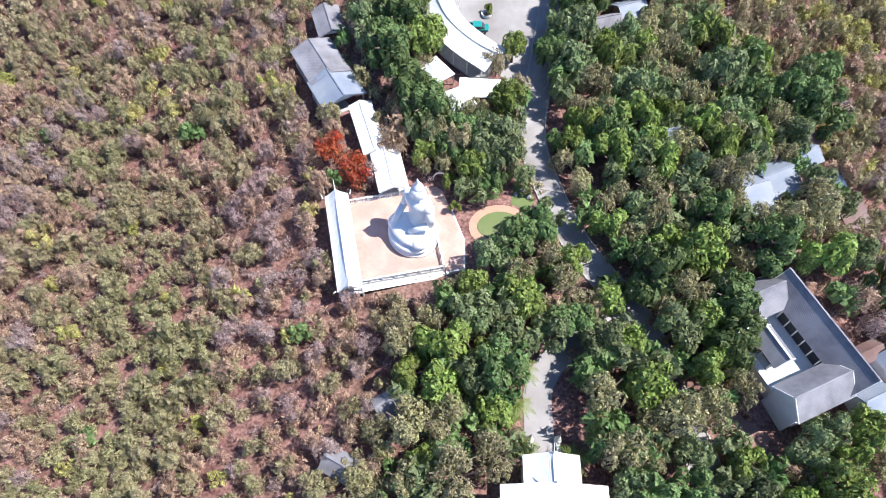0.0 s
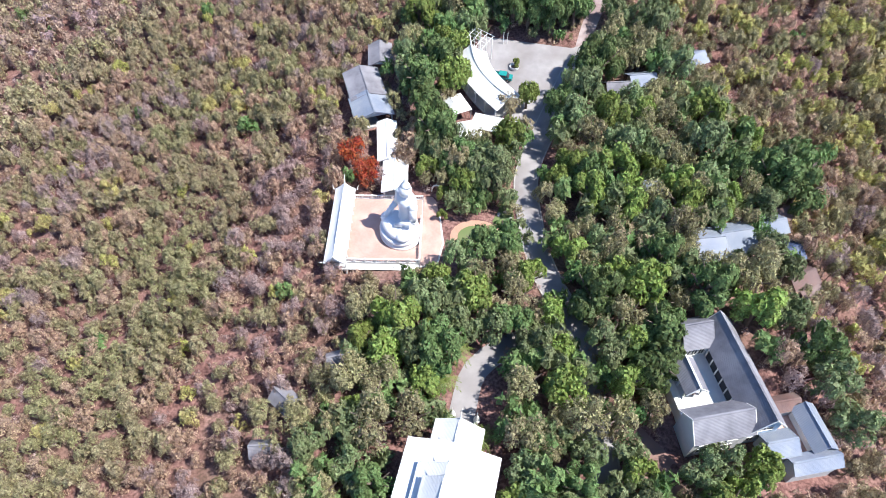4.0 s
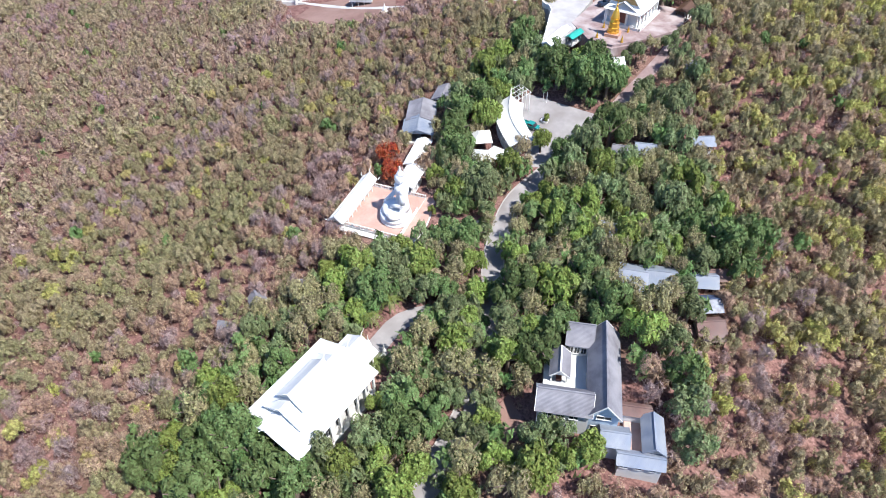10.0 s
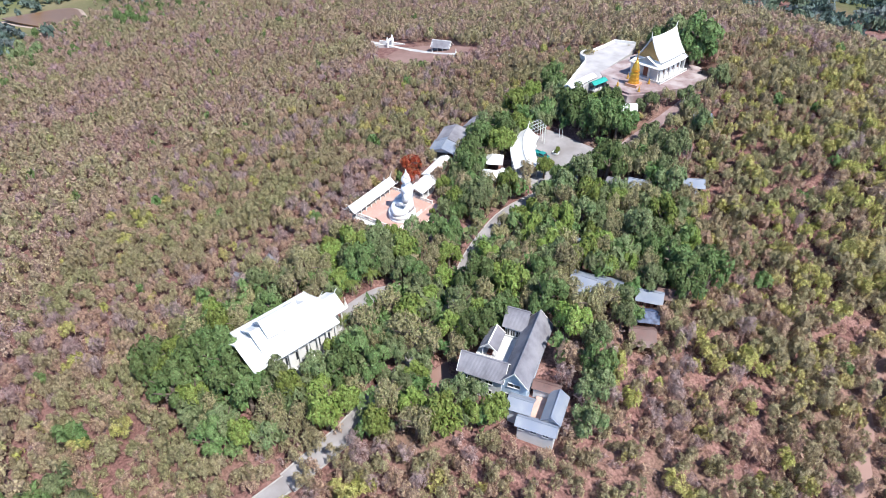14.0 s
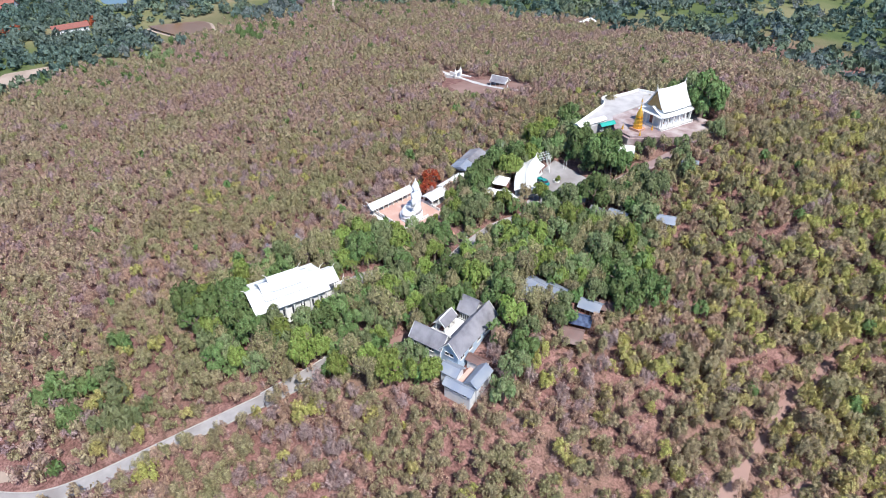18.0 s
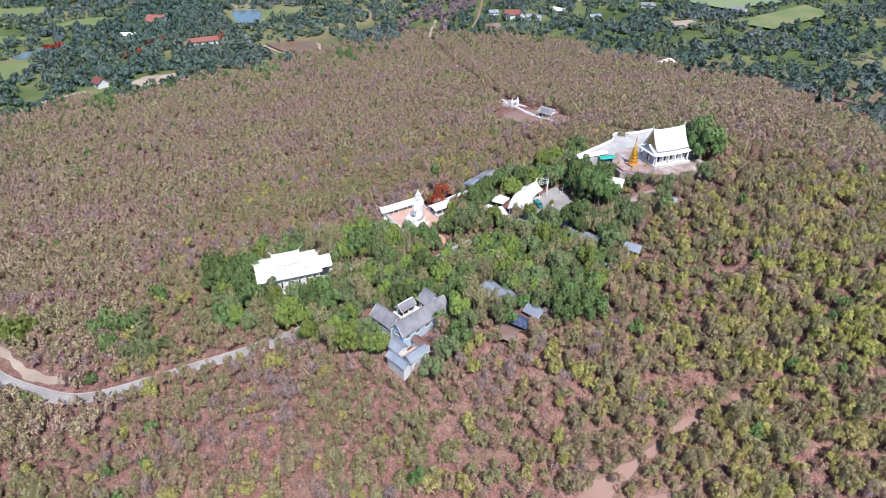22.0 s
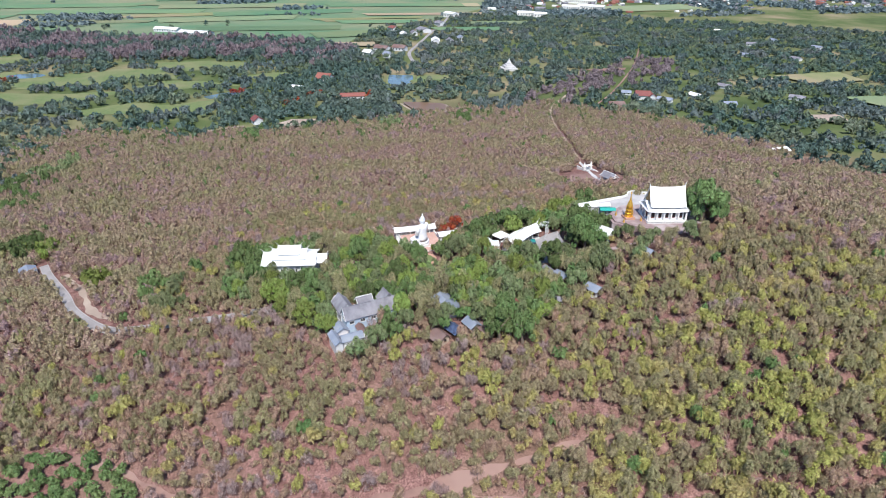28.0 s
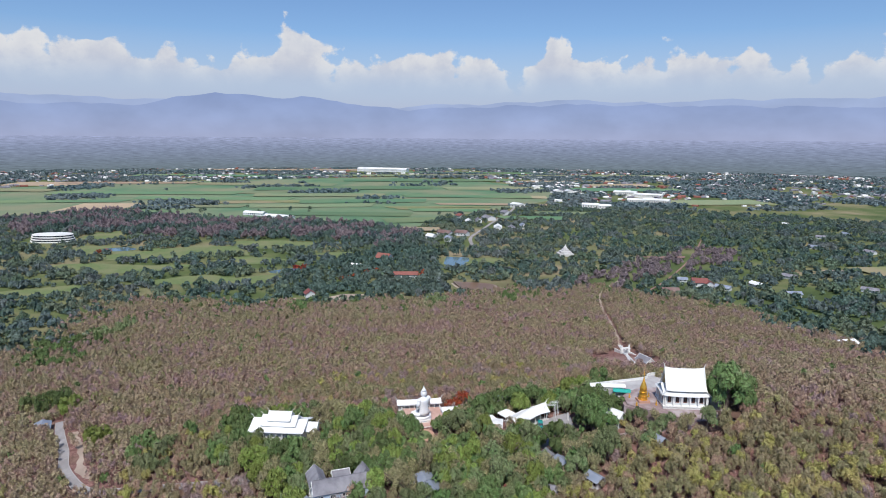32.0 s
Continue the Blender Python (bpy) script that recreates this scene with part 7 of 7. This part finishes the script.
for m, sel, label in ((WHITE, pickr < 0.30, "scattered white houses of the far town"), (GREY_ROOF, (pickr >= 0.30) & (pickr < 0.86), "scattered grey roofs of the far town"), (RED_ROOF, pickr >= 0.86, "scattered red roofs of the far town")):
    s5 = r5.uniform(4, 9, sel.sum())
    scatter("far_town", ROOFS, hx[sel], hy[sel], s5, s5 * 1.1, m, label, "town")

# ---- woods of the plain ----
K_PLAIN = [crown(34, 0.52, 6, s, 0.7, 0.10, 1.1) for s in range(140, 147)]
K_LUMP = [crown(10, 1.0, 3, s, 0.7, 0.1) for s in range(150, 156)]
BAND = ((-735, -560), (-742, -420), (-700, -290), (-700, -138), (-590, -26), (-620, 18), (-700, 24), (-806, -44), (-886, -178), (-950, -360), (-1100, -580), (-1000, -760))
GARDEN = ((-335, -120), (-420, -130), (-520, -90), (-620, -20), (-600, 46), (-470, 36), (-390, 40), (-330, 30), (-320, -40))
BARE = ((-600, 380), (-560, 430), (-500, 400), (-440, 320), (-390, 230), (-330, 190), (-320, 150), (-350, 150), (-420, 200), (-480, 250), (-540, 330))
qx, qy = jittered(-1150, 140, -800, 1000, 7.6)
ok = ~on_hill(qx, qy, 12.0) & (np.hypot(qx - 60, qy) < 1250) & ((qx < -150) | (qy > 150)) & ~blocked(qx, qy, 2.5)
qx, qy = qx[ok], qy[ok]
band, garden, bare = inside(qx, qy, BAND), inside(qx, qy, GARDEN), inside(qx, qy, BARE)
golf = (qy < -60) & ~band & ~garden
want = np.where(inside(qx, qy, OPEN), 0.03, 1.0) * np.where(band | garden, 0.98, np.where(golf, np.where(field(qx, qy, 50, 33) > 0.48, 0.92, 0.22), np.where(field(qx, qy, 55, 35) > 0.49, 0.88, 0.20)))
ok = rng.random(len(qx)) < want
qx, qy, band, garden, bare = qx[ok], qy[ok], band[ok], garden[ok], bare[ok]
qs = rng.uniform(3.2, 6.2, len(qx)) * np.where(band, 1.15, 1.0)
qh = qs * np.where(band, 2.0, 1.45)
tone = field(qx, qy, 90, 37) + 0.3 * (rng.random(len(qx)) - 0.5)
cls = np.where(bare | band & (tone < 0.42), 3, np.where(band, np.where(tone < 0.6, 1, 0), np.where(tone < 0.47, 2, np.where(tone < 0.66, 0, 1))))
cls = np.where((cls == 2) & (rng.random(len(qx)) < 0.3), 0, cls)
cls = np.where(garden & (rng.random(len(qx)) < 0.8), 0, cls)
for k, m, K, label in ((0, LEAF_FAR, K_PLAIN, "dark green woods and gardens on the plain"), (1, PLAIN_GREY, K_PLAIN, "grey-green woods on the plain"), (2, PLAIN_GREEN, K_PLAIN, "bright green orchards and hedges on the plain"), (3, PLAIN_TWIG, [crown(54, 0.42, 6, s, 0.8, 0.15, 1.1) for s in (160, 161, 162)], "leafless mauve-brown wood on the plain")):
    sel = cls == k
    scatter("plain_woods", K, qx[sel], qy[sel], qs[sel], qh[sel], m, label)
for x, y in ((-470, -118), (-590, -380), (-438, -38), (-405, -60), (-420, 10)):
    plx = np.array([x + 3.0, x - 4.0, x]), np.array([y, y + 5.0, y - 5.0])
    scatter("flame_trees", K_PLAIN, plx[0], plx[1], np.array([4.5, 5.0, 4.0]), np.array([6.5, 7.0, 6.0]), LEAF_RED, "red-blossomed flame trees among green woods")
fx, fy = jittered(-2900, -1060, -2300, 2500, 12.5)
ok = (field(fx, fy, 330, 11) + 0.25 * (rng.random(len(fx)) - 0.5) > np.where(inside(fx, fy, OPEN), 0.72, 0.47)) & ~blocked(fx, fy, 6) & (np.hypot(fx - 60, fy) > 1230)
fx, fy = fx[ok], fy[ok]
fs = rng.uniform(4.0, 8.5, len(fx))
scatter("distant_woods", K_LUMP, fx, fy, fs, fs * 0.9, LEAF_HAZE, "distant tree lines on the plain, tinted with blue haze")


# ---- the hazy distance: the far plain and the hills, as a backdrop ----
# emission ramp by height: the haze is painted into colours that glow by themselves
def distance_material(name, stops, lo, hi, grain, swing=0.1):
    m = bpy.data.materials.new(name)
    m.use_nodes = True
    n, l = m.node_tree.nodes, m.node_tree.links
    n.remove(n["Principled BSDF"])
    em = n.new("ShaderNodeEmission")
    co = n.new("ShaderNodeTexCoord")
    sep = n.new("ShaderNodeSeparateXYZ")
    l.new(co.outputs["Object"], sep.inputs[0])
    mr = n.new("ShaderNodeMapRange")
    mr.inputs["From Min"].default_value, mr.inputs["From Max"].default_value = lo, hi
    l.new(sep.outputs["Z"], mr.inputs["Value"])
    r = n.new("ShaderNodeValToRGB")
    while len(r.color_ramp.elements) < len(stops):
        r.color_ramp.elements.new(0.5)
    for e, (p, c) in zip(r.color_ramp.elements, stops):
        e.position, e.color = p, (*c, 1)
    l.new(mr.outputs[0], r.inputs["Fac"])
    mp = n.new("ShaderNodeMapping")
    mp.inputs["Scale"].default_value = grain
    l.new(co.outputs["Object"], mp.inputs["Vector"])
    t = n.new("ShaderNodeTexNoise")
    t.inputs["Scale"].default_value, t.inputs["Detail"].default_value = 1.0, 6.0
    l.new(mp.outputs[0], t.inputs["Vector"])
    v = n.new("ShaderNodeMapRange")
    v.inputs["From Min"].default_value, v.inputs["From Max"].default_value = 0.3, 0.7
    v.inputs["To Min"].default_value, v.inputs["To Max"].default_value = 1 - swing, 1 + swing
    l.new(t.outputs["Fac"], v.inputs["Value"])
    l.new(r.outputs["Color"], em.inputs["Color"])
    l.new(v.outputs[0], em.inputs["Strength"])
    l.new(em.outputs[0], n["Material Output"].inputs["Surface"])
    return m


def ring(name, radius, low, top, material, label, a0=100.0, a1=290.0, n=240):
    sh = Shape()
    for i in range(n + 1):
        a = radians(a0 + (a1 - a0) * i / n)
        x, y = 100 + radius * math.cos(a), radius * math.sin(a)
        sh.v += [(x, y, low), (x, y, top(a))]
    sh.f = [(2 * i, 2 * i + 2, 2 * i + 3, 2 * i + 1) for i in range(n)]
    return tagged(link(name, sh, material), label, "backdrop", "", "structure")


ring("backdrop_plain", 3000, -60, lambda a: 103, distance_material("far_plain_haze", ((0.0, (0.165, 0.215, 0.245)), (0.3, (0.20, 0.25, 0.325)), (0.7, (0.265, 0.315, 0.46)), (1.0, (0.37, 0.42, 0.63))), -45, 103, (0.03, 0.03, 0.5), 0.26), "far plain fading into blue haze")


def crest_of(knots, seed, amp):
    """The skyline of a range: bearing in degrees and height, with a rough edge."""
    r = np.random.default_rng(seed)
    w = [(k, r.uniform(0, 6.28)) for k in (60, 95, 140, 210)]
    b, h = [k[0] for k in knots], [k[1] for k in knots]
    return lambda a: float(np.interp(math.degrees(a), b, h)) + amp * sum(math.sin(k * a + p) * 60 / k for k, p in w)


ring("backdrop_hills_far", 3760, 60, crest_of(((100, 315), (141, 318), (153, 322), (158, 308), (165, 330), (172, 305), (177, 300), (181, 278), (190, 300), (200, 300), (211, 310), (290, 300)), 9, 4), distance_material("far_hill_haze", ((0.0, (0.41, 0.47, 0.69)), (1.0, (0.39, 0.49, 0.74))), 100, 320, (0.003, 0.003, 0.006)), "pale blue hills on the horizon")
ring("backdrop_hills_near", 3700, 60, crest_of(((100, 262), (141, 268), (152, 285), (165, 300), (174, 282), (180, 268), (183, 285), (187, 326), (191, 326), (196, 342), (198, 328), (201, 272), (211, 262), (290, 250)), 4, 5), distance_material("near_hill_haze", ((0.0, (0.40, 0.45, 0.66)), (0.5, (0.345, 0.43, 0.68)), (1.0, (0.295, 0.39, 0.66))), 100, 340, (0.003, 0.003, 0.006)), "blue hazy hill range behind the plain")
